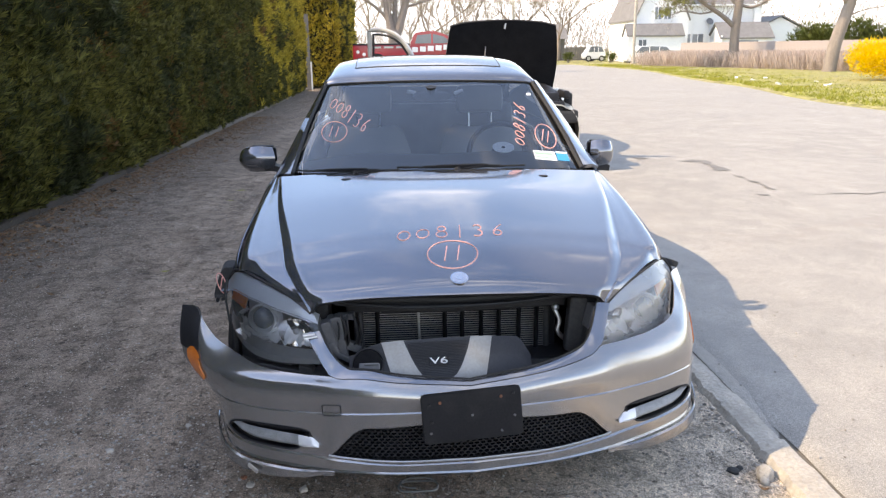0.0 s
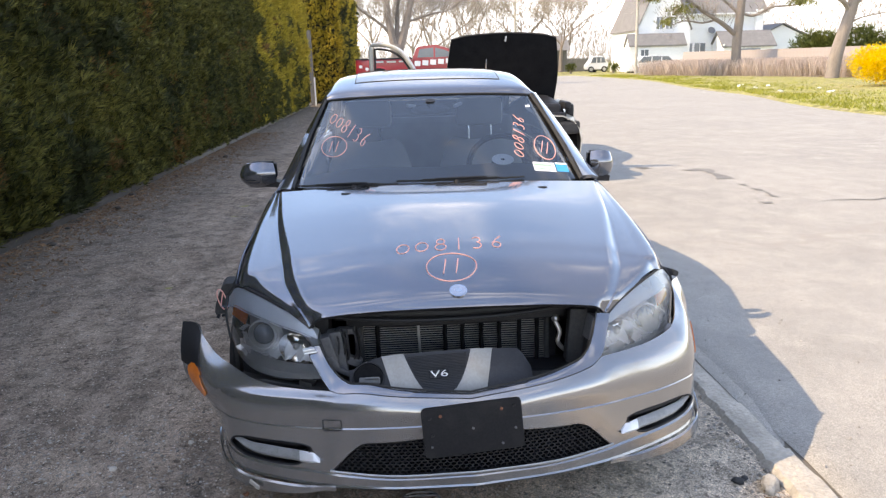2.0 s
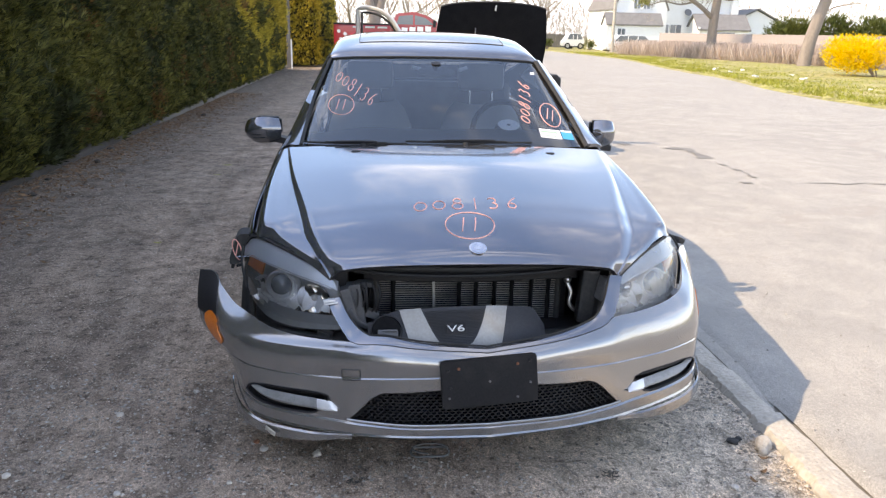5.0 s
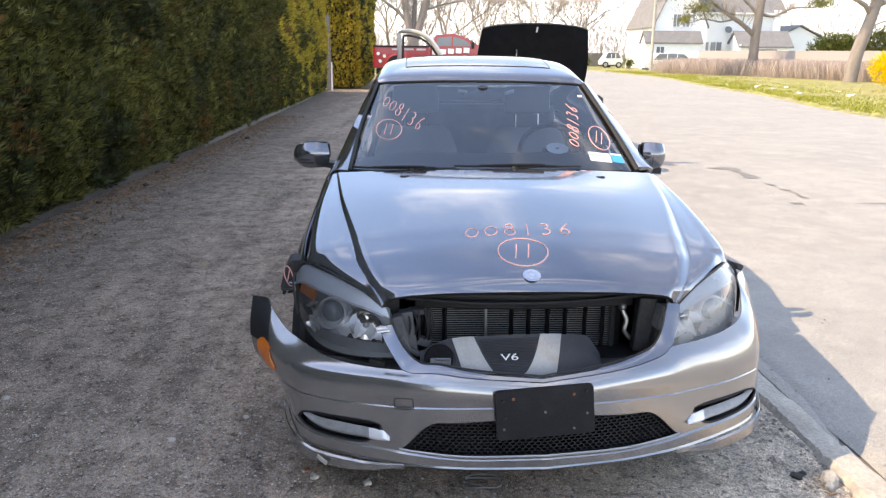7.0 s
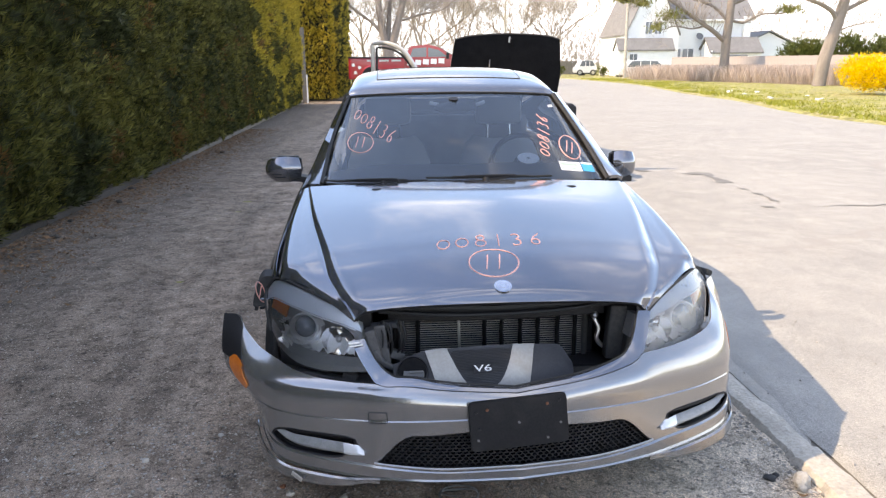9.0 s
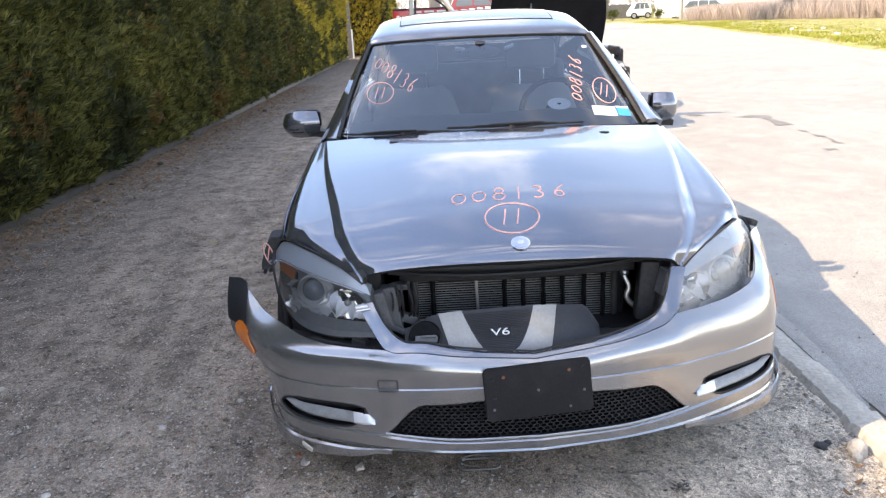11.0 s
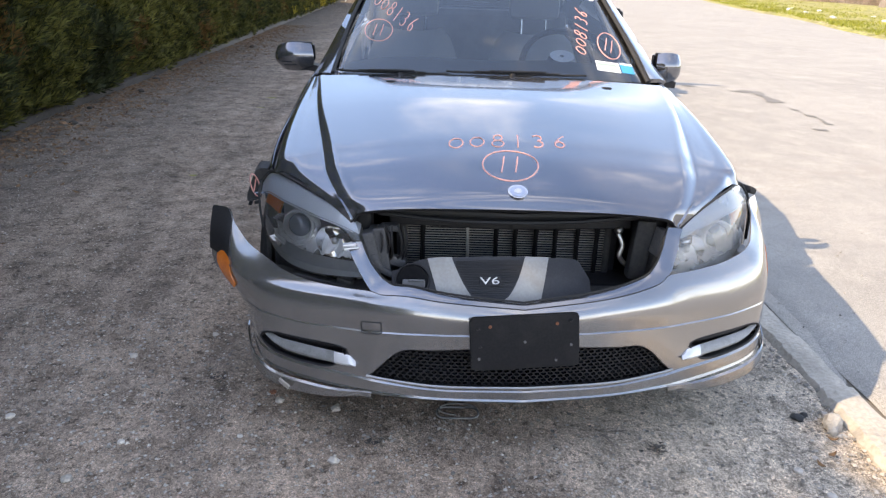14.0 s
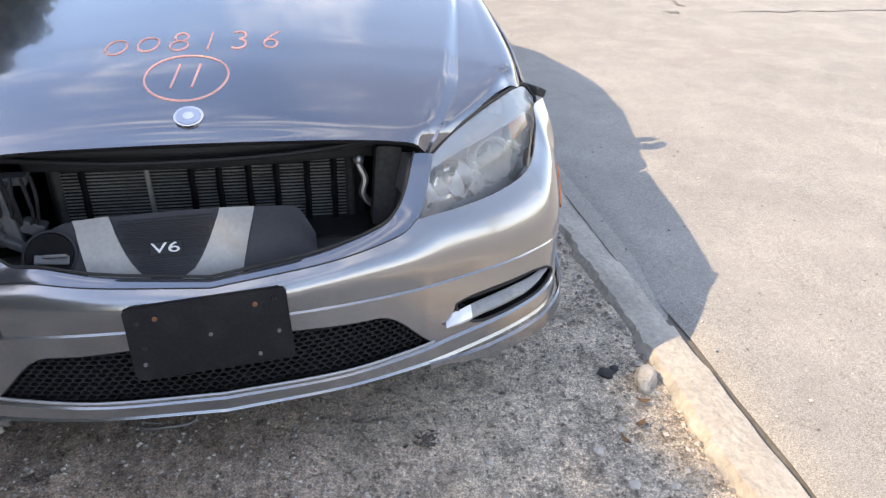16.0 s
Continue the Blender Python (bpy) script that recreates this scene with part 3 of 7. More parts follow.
# hood: rows from its nose back to the windscreen; centre, above and below the crease, outer panel, outer edge
HOOD = [
    [(0, .128, .741), (.490, .163, .692), (.497, .167, .684), (.501, .169, .679), (.504, .171, .674)],
    [(0, .165, .785), (.503, .185, .750), (.534, .195, .737), (.553, .202, .729), (.571, .210, .719)],
    [(0, .300, .838), (.555, .310, .799), (.590, .318, .784), (.662, .321, .776), (.678, .318, .762)],
    [(0, .420, .867), (.582, .425, .826), (.614, .425, .811), (.717, .400, .798), (.739, .391, .766)],
    [(0, .550, .891), (.605, .545, .849), (.636, .540, .834), (.766, .484, .813), (.790, .476, .762)],
    [(0, .900, .946), (.680, .900, .902), (.700, .900, .893), (.786, .900, .878), (.800, .900, .856)],
    [(0, 1.250, .981), (.742, 1.300, .954), (.754, 1.305, .949), (.774, 1.310, .944), (.788, 1.320, .935)],
]


def crowned(rows):
    """Put points between the centre line and the crease, on a gentle crown; the nose keeps a straight front edge with a round corner."""
    out = []
    for k, r in enumerate(rows):
        a, b = Vector(r[0]), Vector(r[1])

        def between(t, drop):
            return Vector((a.x + (b.x - a.x) * t, a.y + (b.y - a.y) * drop, a.z + (b.z - a.z) * drop))
        q, h, g = (between(.3, .03), between(.65, .13), between(.925, .44)) if k == 0 else (between(.3, .10), between(.65, .44), between(.93, .89))
        c, d, e = (Vector(p) for p in r[2:])
        out.append([a, q, h, g, b, c, c.lerp(d, .14), c.lerp(d, .55), d, e])
    return out


hood_net = surf(mirrored(crowned(HOOD)), 7, 8)
bm = net(bmesh.new(), hood_net)
hood_tree = BVHTree.FromBMesh(bm)
hood = part("hood", bm, M["paint"], sedan, "grey hood with stock number in coral marker", smooth=True, solid=0.006)
edge = [hood_net[0][i] for i in range(len(hood_net[0]))]
bm = net(bmesh.new(), [[p for p in edge], [p + Vector((0, 0.012, -0.012)) for p in edge], [p + Vector((0, 0.045, -0.014)) for p in edge]])
part("hood_lip", bm, M["black"], hood, smooth=True)

# fenders and flanks
FLANK_Y = [.50, .60, .72, .9, 1.15, 1.36, 1.8, 2.3, 3.0, 3.7, 4.25, 4.5]
BELT = [(.803, .752), (.812, .782), (.811, .818), (.806, .852), (.799, .896), (.794, .930), (.795, .952), (.80, .962), (.80, .972), (.78, .985), (.72, .985), (.64, .96)]


def flank(s, y0, y1, arch):
    cols = []
    for y, (bx, bz) in zip(FLANK_Y, BELT):
        w = 0.892 - 0.10 * soft(3.9, 4.5, y) - .022 * soft(.95, .55, y)
        cols.append([(bx, y, bz), (bx + (w - bx) * .22, y, bz - .026), (bx + (w - bx) * .46, y, bz - .085), (w - .012, y, .35 + bz * .42), (w, y, .64), (w - .004, y, .50), (w - .018, y, .34), (w - .05, y, .21)])
    rows = surf(cols, 6, 8)
    rows = [r for r in rows if y0 - 1e-6 <= r[0].y <= y1 + 1e-6]
    for r in rows:
        for c in arch:
            d = 0.345 ** 2 - (r[0].y - c) ** 2
            if d > 0:
                lim = 0.32 + math.sqrt(d)
                hit = [p for p in r if p.z < lim]
                for p in hit:
                    p.z = lim
    if s < 0:
        # the lower front corner is torn away on the damaged side
        for r in rows:
            for p in r:
                if r[0].y < .66:
                    p.z = max(p.z, .66 - .5 * (r[0].y - .50))
    return net(bmesh.new(), [[flip(p, s) for p in r] for r in rows])


WHEELS = (0.80, 3.56)
both("fender", lambda s: flank(s, .50, 1.36, WHEELS), M["paint"], sedan, smooth=True, solid=0.004, offset=0)
both("door", lambda s: flank(s, 1.366, 2.30, ()), M["paint"], sedan, smooth=True, solid=0.004, offset=0)
both("rear_door", lambda s: flank(s, 2.306, 3.22, WHEELS), M["paint"], sedan, smooth=True, solid=0.004, offset=0)
both("quarter_panel", lambda s: flank(s, 3.226, 4.5, WHEELS), M["paint"], sedan, smooth=True, solid=0.004, offset=0)

# loose front corner of the right-hand fender, bent out, with a marker ring on it
tip = cr([(-.822, .52, .742), (-.858, .52, .738), (-.880, .52, .70), (-.898, .515, .645), (-.893, .51, .625), (-.868, .51, .630), (-.850, .515, .640), (-.836, .52, .69)], 4)
fender_tip = part("fender_tip", prism(bmesh.new(), tip, (-.012, .10, 0)), M["dusty"], sedan, "dark torn fender corner with marker ring")
bm = bmesh.new()
tube(bm, [(-.866 - .008 * math.sin(a) + .015 * math.cos(a), .507, .685 + .040 * math.sin(a)) for a in (i * math.pi / 12 for i in range(25))], .0022, 5)
tube(bm, [(-.872, .506, .662), (-.862, .507, .708)], .0022, 5)
part("marker_ring", bm, M["marker"], fender_tip, "ringed number in coral marker")
part("torn_tabs", boxes(((-.885, .51, .622), (.012, .02, .018), (0, 20, 0)), ((-.862, .51, .624), (.020, .02, .010), (0, -12, 0)), bev=.002), M["black"], fender_tip)

# windscreen, roof, glass house
WS = [[(0, 1.262, .975), (.35, 1.285, .972), (.60, 1.325, .962), (.695, 1.36, .955)],
      [(0, 1.70, 1.182), (.33, 1.715, 1.176), (.57, 1.76, 1.155), (.660, 1.80, 1.135)],
      [(0, 2.115, 1.350), (.30, 2.125, 1.346), (.51, 2.150, 1.337), (.592, 2.175, 1.327)]]
ws_net = surf(mirrored(WS), 8, 10)
bm = net(bmesh.new(), ws_net)
ws_tree = BVHTree.FromBMesh(bm)
windscreen = part("windscreen", bm, M["glass"], sedan, "tinted windscreen with marker numbers and stickers", smooth=True)
ROOF = [[(0, 2.122, 1.356), (.30, 2.132, 1.352), (.51, 2.158, 1.343), (.585, 2.182, 1.334), (.617, 2.20, 1.322)],
        [(0, 2.22, 1.402), (.30, 2.225, 1.399), (.51, 2.235, 1.388), (.578, 2.25, 1.373), (.614, 2.26, 1.348)],
        [(0, 2.6, 1.478), (.30, 2.6, 1.473), (.49, 2.6, 1.456), (.560, 2.6, 1.434), (.600, 2.6, 1.385)],
        [(0, 3.0, 1.478), (.30, 3.0, 1.472), (.48, 3.0, 1.450), (.550, 3.0, 1.415), (.595, 3.0, 1.36)],
        [(0, 3.38, 1.392), (.30, 3.38, 1.387), (.47, 3.40, 1.370), (.54, 3.42, 1.345), (.59, 3.45, 1.29)]]
bm = net(bmesh.new(), surf(mirrored(ROOF), 6, 8))
roof_tree = BVHTree.FromBMesh(bm)
roof = part("roof", bm, M["paint"], sedan, smooth=True, solid=0.005)


def on_tree(tree, p, way):
    hit = tree.ray_cast(Vector(p), Vector(way))
    return hit[0] if hit[0] is not None else Vector(p)


# sunroof panel, lying in the roof
rows = []
for j in range(9):
    rows.append([on_tree(roof_tree, (-.43 + .86 * i / 16, 2.34 + .42 * j / 8, 2), (0, 0, -1)) + Vector((0, 0, .0015)) for i in range(17)])
part("sunroof", net(bmesh.new(), rows), M["pane"], roof, "dark glass sunroof", smooth=True)
bm = bmesh.new()
ring = rows[0] + [r[-1] for r in rows] + rows[-1][::-1] + [r[0] for r in rows[::-1]]
tube(bm, ring, .0022, 5)
part("sunroof_seal", bm, M["rubber"], roof)


def pillar(s):
    a = cr([(.70, 1.352, .957), (.684, 1.60, 1.060), (.652, 1.86, 1.170), (.595, 2.18, 1.331)], 8)
    b = cr([(.750, 1.38, .956), (.730, 1.65, 1.058), (.690, 1.91, 1.172), (.611, 2.20, 1.329)], 8)
    c = cr([(.790, 1.42, .940), (.756, 1.71, 1.030), (.705, 1.95, 1.150), (.622, 2.22, 1.310)], 8)
    return net(bmesh.new(), [[flip(p, s) for p in r] for r in (a, b, c)])


both("front_pillar", pillar, M["paint"], sedan, smooth=True, solid=0.02)
both("pillar_seal", lambda s: tube(bmesh.new(), [flip(p + Vector((-.003, -.004, .003)), s) for p in cr([(.70, 1.348, .957), (.665, 1.796, 1.142), (.595, 2.175, 1.331)], 10)], .009, 8), M["rubber"], sedan, smooth=True)
bm = bmesh.new()
tube(bm, [p + Vector((0, -.002, .002)) for p in ws_net[-1]], .006, 6)
part("header_seal", bm, M["rubber"], sedan, smooth=True)


def side_glass(s):
    top = cr([(.735, 1.52, .958), (.690, 1.90, 1.13), (.622, 2.28, 1.315), (.605, 2.7, 1.350), (.600, 3.1, 1.325), (.63, 3.5, 1.20), (.72, 3.72, 1.04)], 6)
    bot = cr([(.768, 1.50, .942), (.788, 1.90, .953), (.797, 2.28, .962), (.80, 2.7, .968), (.80, 3.1, .973), (.79, 3.5, .980), (.78, 3.72, .985)], 6)
    return net(bmesh.new(), [[flip(p, s) for p in r] for r in (top, bot)])


both("side_window", side_glass, M["sideglass"], sedan, smooth=True)


def side_frame(s):
    bm = bmesh.new()
    tube(bm, [flip(p, s) for p in cr([(.738, 1.50, .952), (.688, 1.90, 1.133), (.612, 2.28, 1.318), (.594, 2.7, 1.357), (.590, 3.1, 1.333), (.62, 3.5, 1.205), (.72, 3.74, 1.03)], 6)], .014, 6)
    tube(bm, [flip(p, s) for p in ((.780, 2.34, .965), (.695, 2.36, 1.16), (.602, 2.38, 1.335))], .02, 6)
    return bm


both("window_frame", side_frame, M["black"], sedan, smooth=True)
REARGLASS = [[(0, 3.385, 1.39), (.5, 3.40, 1.365), (.62, 3.44, 1.28)], [(0, 3.65, 1.26), (.53, 3.67, 1.24), (.66, 3.70, 1.14)], [(0, 3.93, 1.075), (.55, 3.92, 1.06), (.70, 3.86, 1.00)]]
part("rear_window", net(bmesh.new(), surf(mirrored(REARGLASS), 6, 6)), M["sideglass"], sedan, smooth=True)
TRUNK = [[(0, 3.93, 1.075), (.5, 3.92, 1.06), (.74, 3.80, .985)], [(0, 4.2, 1.05), (.5, 4.2, 1.04), (.70, 4.2, .985)], [(0, 4.46, 1.03), (.45, 4.45, 1.02), (.62, 4.40, .975)],
         [(0, 4.54, .85), (.45, 4.52, .85), (.72, 4.42, .80)], [(0, 4.60, .55), (.5, 4.57, .55), (.82, 4.42, .5)], [(0, 4.50, .25), (.5, 4.48, .25), (.80, 4.40, .22)]]
part("trunk_lid", net(bmesh.new(), surf(mirrored(TRUNK), 6, 6)), M["paint"], sedan, smooth=True, solid=0.005)
part("underbody", boxes(((0, 2.3, .24), (1.5, 3.9, .1)), bev=.02), M["dusty"], sedan)


# cowl, wipers
bm = net(bmesh.new(), surf(mirrored([[(0, 1.235, .962), (.35, 1.25, .958), (.65, 1.285, .944), (.74, 1.31, .932)], [(0, 1.30, .962), (.35, 1.32, .958), (.62, 1.365, .946), (.72, 1.40, .935)]]), 6, 3))
part("cowl", bm, M["black"], sedan, "black plastic cowl", smooth=True, solid=0.01)


def wiper(x0, x1, lift0, lift1, pivot):
    def at(x, h):
        p = on_tree(ws_tree, (x, 0, h), (0, 1, 0))
        return p + Vector((0, -.012, .006))
    blade = [at(x0 + (x1 - x0) * i / 10, lift0 + (lift1 - lift0) * i / 10) for i in range(11)]
    arm = cr([(pivot[0], pivot[1], pivot[2]), blade[7] + Vector((0, -.014, .010)), blade[3] + Vector((0, -.010, .009))], 6)
    w = tube(bmesh.new(), arm, .008, 6, .005)
    a = part("wiper", w, M["black"], sedan, smooth=True)
    bm = tube(bmesh.new(), blade, .005, 6)
    tube(bm, [p + Vector((0, -.003, .006)) for p in blade[2:9]], .0035, 6)
    part("wiper_blade", bm, M["rubber"], a, smooth=True)
    part("wiper_cap", ball(bmesh.new(), pivot, .017, 10), M["black"], a, smooth=True)


wiper(-.68, -.19, .966, .975, (-.40, 1.270, .966))
wiper(-.20, .41, .984, .980, (.085, 1.262, .978))
for x in (-.43, .47):
    bm = ball(bmesh.new(), on_tree(hood_tree, (x, 1.16, 2), (0, 0, -1)), .02, 14, (1.2, .8, .2))
    part("washer_nozzle", bm, M["black"], sedan, smooth=True)


# door mirrors; the one on the road side is turned in
def fold(p, s):
    p = Vector(p)
    return Vector((s * (.80 + (p.x - .80) * (.66 if s > 0 else 1.0)), p.y, p.z))


def mirror(s):
    shell = [[(.835, 1.66, 1.048), (.90, 1.645, 1.056), (.965, 1.655, 1.048), (1.000, 1.70, 1.030)],
             [(.822, 1.635, 1.005), (.90, 1.615, 1.008), (.975, 1.63, 1.004), (1.012, 1.69, .995)],
             [(.825, 1.645, .955), (.90, 1.625, .955), (.975, 1.64, .955), (1.008, 1.69, .960)],
             [(.845, 1.68, .925), (.90, 1.665, .922), (.96, 1.67, .925), (.99, 1.70, .935)]]
    return net(bmesh.new(), [[fold(p, s) for p in r] for r in surf(shell, 6, 6)])


def mirror_rim(s):
    bm = bmesh.new()
    pts = [(.83, 1.70, 1.05), (.96, 1.71, 1.05), (1.005, 1.715, 1.00), (.99, 1.715, .93), (.87, 1.71, .918), (.825, 1.70, .96)]
    prism(bm, [fold(p, s) for p in pts], (0, .05, 0))
    bmesh.ops.bevel(bm, geom=list(bm.edges), offset=.012, segments=2, affect="EDGES")
    return bm


for s in (-1, 1):
    bm = net(bmesh.new(), [[flip(p, s) for p in r] for r in surf([[(.80, 1.66, .915), (.86, 1.66, .925), (.93, 1.67, .920)], [(.80, 1.75, .915), (.86, 1.74, .925), (.93, 1.73, .920)]], 5, 4)])
    arm = part("door_mirror", bm, M["black"], sedan, "black mirror foot", smooth=True, solid=.03)
    part("mirror_shell", mirror(s), M["paint"], arm, "grey painted mirror cap", smooth=True, solid=.01)
    part("mirror_rim", mirror_rim(s), M["black"], arm, "black mirror rim", smooth=True)
    part("mirror_pane", boxes(((.875 if s > 0 else -.915, 1.767, .985), (.10 if s > 0 else .15, .004, .105)), bev=.001), M["chrome"], arm, "mirror glass")
    bm = boxes(((.89 if s > 0 else -.945, 1.628, .968), (.05, .01, .006), (0, 0, s * 12)), ((.885 if s > 0 else -.93, 1.632, .953), (.06, .01, .005), (0, 0, s * 10)))
    part("turn_repeater", bm, M["black"], arm, "dark slit of turn light")


# wheels
def wheel(x, y, s):
    bm = bmesh.new()
    prof = [(.205, -.10), (.285, -.105), (.312, -.085), (.320, -.05), (.321, .05), (.312, .085), (.285, .105), (.205, .10)]
    rows = [[Vector((x + o, y + r * math.cos(a), .318 + r * math.sin(a))) for a in (2 * math.pi * k / 36 for k in range(36))] for r, o in prof]
    net(bm, rows + [rows[0]], closed=True)
    w = part("wheel", bm, M["rubber"], sedan, "black tyre", smooth=True)
    bm = cyl(bmesh.new(), (x + s * .02, y, .318), (x + s * .04, y, .318), .205, seg=30)
    for k in range(7):
        a = 2 * math.pi * k / 7
        box(bm, (x + s * .06, y + .11 * math.cos(a), .318 + .11 * math.sin(a)), (.03, .19, .035), (math.degrees(a), 0, 0))
    cyl(bm, (x + s * .04, y, .318), (x + s * .09, y, .318), .045, seg=16)
    part("rim", bm, M["alu"], w, "alloy rim")


for y in WHEELS:
    for s in (-1, 1):
        wheel(s * .765, y, s)
both("wheel_well", lambda s: net(bmesh.new(), [[flip((x, .80 + .36 * math.cos(a), .32 + .36 * math.sin(a)), s) for x in (.62, .83)] for a in (math.pi * k / 14 for k in range(15))]), M["dusty"], sedan, smooth=True, solid=.01)
part("inner_panel", boxes(((-.62, .95, .55), (.02, .9, .5)), ((.62, .95, .55), (.02, .9, .5)), ((0, 1.2, .55), (1.3, .02, .7))), M["black"], sedan)


# ---- front bumper: rows from its top edge down to the lip; centre, ..., corner, side, end. It is set out true and
# square, and then hung as it is: shifted, turned and dropped at the right-hand end, whose tip is bent out.
B_TOP = [(0, -.015, .478), (.25, .003, .500), (.40, .042, .523), (.447, .066, .548), (.545, .100, .552), (.66, .150, .562), (.752, .215, .588), (.806, .335, .640), (.815, .385, .685), (.852, .43, .690)]
B_BULGE = [(0, -.045, .440), (.25, -.024, .456), (.42, .010, .461), (.52, .045, .460), (.66, .096, .454), (.76, .145, .456), (.815, .187, .460), (.850, .25, .468), (.880, .35, .480), (0.889, .39, .490)]
B_CREASE = [(0, -.047, .412), (.25, -.026, .410), (.42, .009, .405), (.52, .045, .401), (.66, .097, .399), (.76, .146, .402), (.817, .188, .405), (.852, .252, .408), (.882, .352, .410), (0.891, .39, .410)]
B_UNDER = [(0, -.051, .408), (.25, -.030, .406), (.42, .005, .401), (.52, .041, .397), (.66, .094, .395), (.76, .144, .398), (.817, .185, .400), (.853, .250, .404), (.882, .352, .406), (0.891, .39, .406)]
B_LIP = [(0, -.067, .240), (.25, -.046, .239), (.42, -.006, .246), (.52, .030, .253), (.66, .085, .260), (.76, .137, .270), (.815, .180, .288), (.848, .245, .302), (.876, .345, .308), (0.884, .39, .310)]
B_LOW = [(0, -.070, .203), (.25, -.049, .205), (.42, -.010, .204), (.52, .025, .203), (.66, .080, .211), (.76, .132, .219), (.813, .174, .237), (.845, .235, .256), (.872, .335, .268), (0.881, .39, .270)]
HUNG = Matrix.Translation((.022, .1, .35)) @ pose(0, 0, 0, 0, -1.61, 0) @ pose(0, 0, 0, 0, 0, 1.76) @ Matrix.Translation((0, -.1, -.35))


def hung(p):
    """From the bumper's own frame to the car's, with the loose end swung outwards about an upright line."""
    p = Vector(p)
    if p.x < -.3:
        p.z -= .042 * soft(.30, .46, -p.x) * soft(.48, .56, p.z) * soft(.36, .22, p.y)
        p.x -= .008 * soft(.62, .80, -p.x) * soft(.44, .60, p.z)
    k = soft(.16, .30, p.y) * soft(.30, .54, p.z) * soft(.70, .80, -p.x)
    if k:
        a = radians(26) * k
        x, y = p.x + .79, p.y - .165
        p = Vector((-.79 + x * math.cos(a) - y * math.sin(a), .165 + x * math.sin(a) + y * math.cos(a), p.z))
    return HUNG @ p


NB = 12


def bump_row(pts):
    r = cr(pts, NB)
    return [flip(p, -1) for p in reversed(r[1:])] + r


b_top, b_bulge, b_crease, b_under, b_lip, b_low = (bump_row(r) for r in (B_TOP, B_BULGE, B_CREASE, B_UNDER, B_LIP, B_LOW))


def at_x(row, x):
    """The place on a row of the bumper at a given distance across."""
    for a, b in zip(row, row[1:]):
        if a.x <= x <= b.x and b.x > a.x:
            return a.lerp(b, (x - a.x) / (b.x - a.x))
    return (row[0] if x < 0 else row[-1]).copy()


def lin(x, *pts):
    """Straight lines through (x, value) pairs."""
    for (a, u), (b, v) in zip(pts, pts[1:]):
        if x <= b:
            return u + (v - u) * max(0.0, (x - a) / (b - a))
    return pts[-1][1]


def opening(x):
    """The heights between which the lower face is open: the mesh in the middle, a slot towards either end."""
    a = abs(x)
    if a < .479:
        lo = .228 + .014 * (a / .479) ** 2
        hi = .371 - .012 * soft(.10, .34, a) - .117 * soft(.33, .50, a) ** 1.25
        return max(lo, hi), lo
    if .524 < a < .818:
        hi = lin(a, (.524, .331), (.56, .340), (.62, .343), (.75, .343), (.79, .336), (.808, .325), (.818, .309))
        lo = lin(a, (.524, .329), (.545, .300), (.572, .270), (.60, .263), (.69, .263), (.755, .270), (.795, .288), (.818, .308))
        return max(hi, lo), lo
    return .31, .31


open_hi, open_lo = [], []
for p, q in zip(b_under, b_lip):
    hi, lo = opening(p.x)
    open_hi.append(p.lerp(q, min(.96, max(.03, (p.z - hi) / (p.z - q.z)))))
    open_lo.append(p.lerp(q, min(.97, max(.03, (p.z - lo) / (p.z - q.z)))))
    if hi - lo < .002:
        open_lo[-1] = open_hi[-1].copy()
shoulder = [Vector((p.x + (q.x - p.x) * .66, p.y + (q.y - p.y) * .66, p.z + (q.z - p.z) * .42)) for p, q in zip(b_top, b_bulge)]
top_rows = [list(c) for c in zip(*[cr([b_top[i], shoulder[i], b_bulge[i], b_crease[i]], 5) for i in range(len(b_top))])]
top_rows.insert(-1, [p.lerp(q, .88) for p, q in zip(top_rows[-2], b_crease)])
near_under = [p.lerp(q, .10) for p, q in zip(b_under, open_hi)]
near_lip = [p.lerp(q, .85) for p, q in zip(open_lo, b_lip)]
lip_face = [p.lerp(q, .14) + Vector((0, -.005, 0)) for p, q in zip(b_lip, b_low)]
lip_foot = [p.lerp(q, .82) + Vector((0, -.003, 0)) for p, q in zip(b_lip, b_low)]
low_edge = [p + Vector((0, -.006, .001)) for p in b_low]
low_back = [p + Vector((0, .045, -.004)) for p in b_low]
all_rows = top_rows + [b_under, near_under, open_hi, open_lo, near_lip, b_lip, lip_face, lip_foot, low_edge, b_low, low_back]
gap_row = len(top_rows) + 2
bumper_rows = [[hung(p) for p in r] for r in all_rows]
holes = {i for i in range(len(open_hi) - 1) if (open_hi[i] - open_lo[i]).length > .003 or (open_hi[i + 1] - open_lo[i + 1]).length > .003}
bm = net(bmesh.new(), bumper_rows, skip=lambda i, j: j == gap_row and i in holes)
bmesh.ops.remove_doubles(bm, verts=bm.verts, dist=2e-5)
bm.normal_update()
if sum(f.normal.y for f in bm.faces) > 0:
    bmesh.ops.reverse_faces(bm, faces=bm.faces)
bumper = part("bumper", bm, M["bumperpaint"], sedan, "grey front bumper hanging loose at one end", smooth=True, solid=.005, sharp=20)


def strip(name, rows, material, parent, label="", **k):
    return part(name, net(bmesh.new(), rows), material, parent, label, **k)


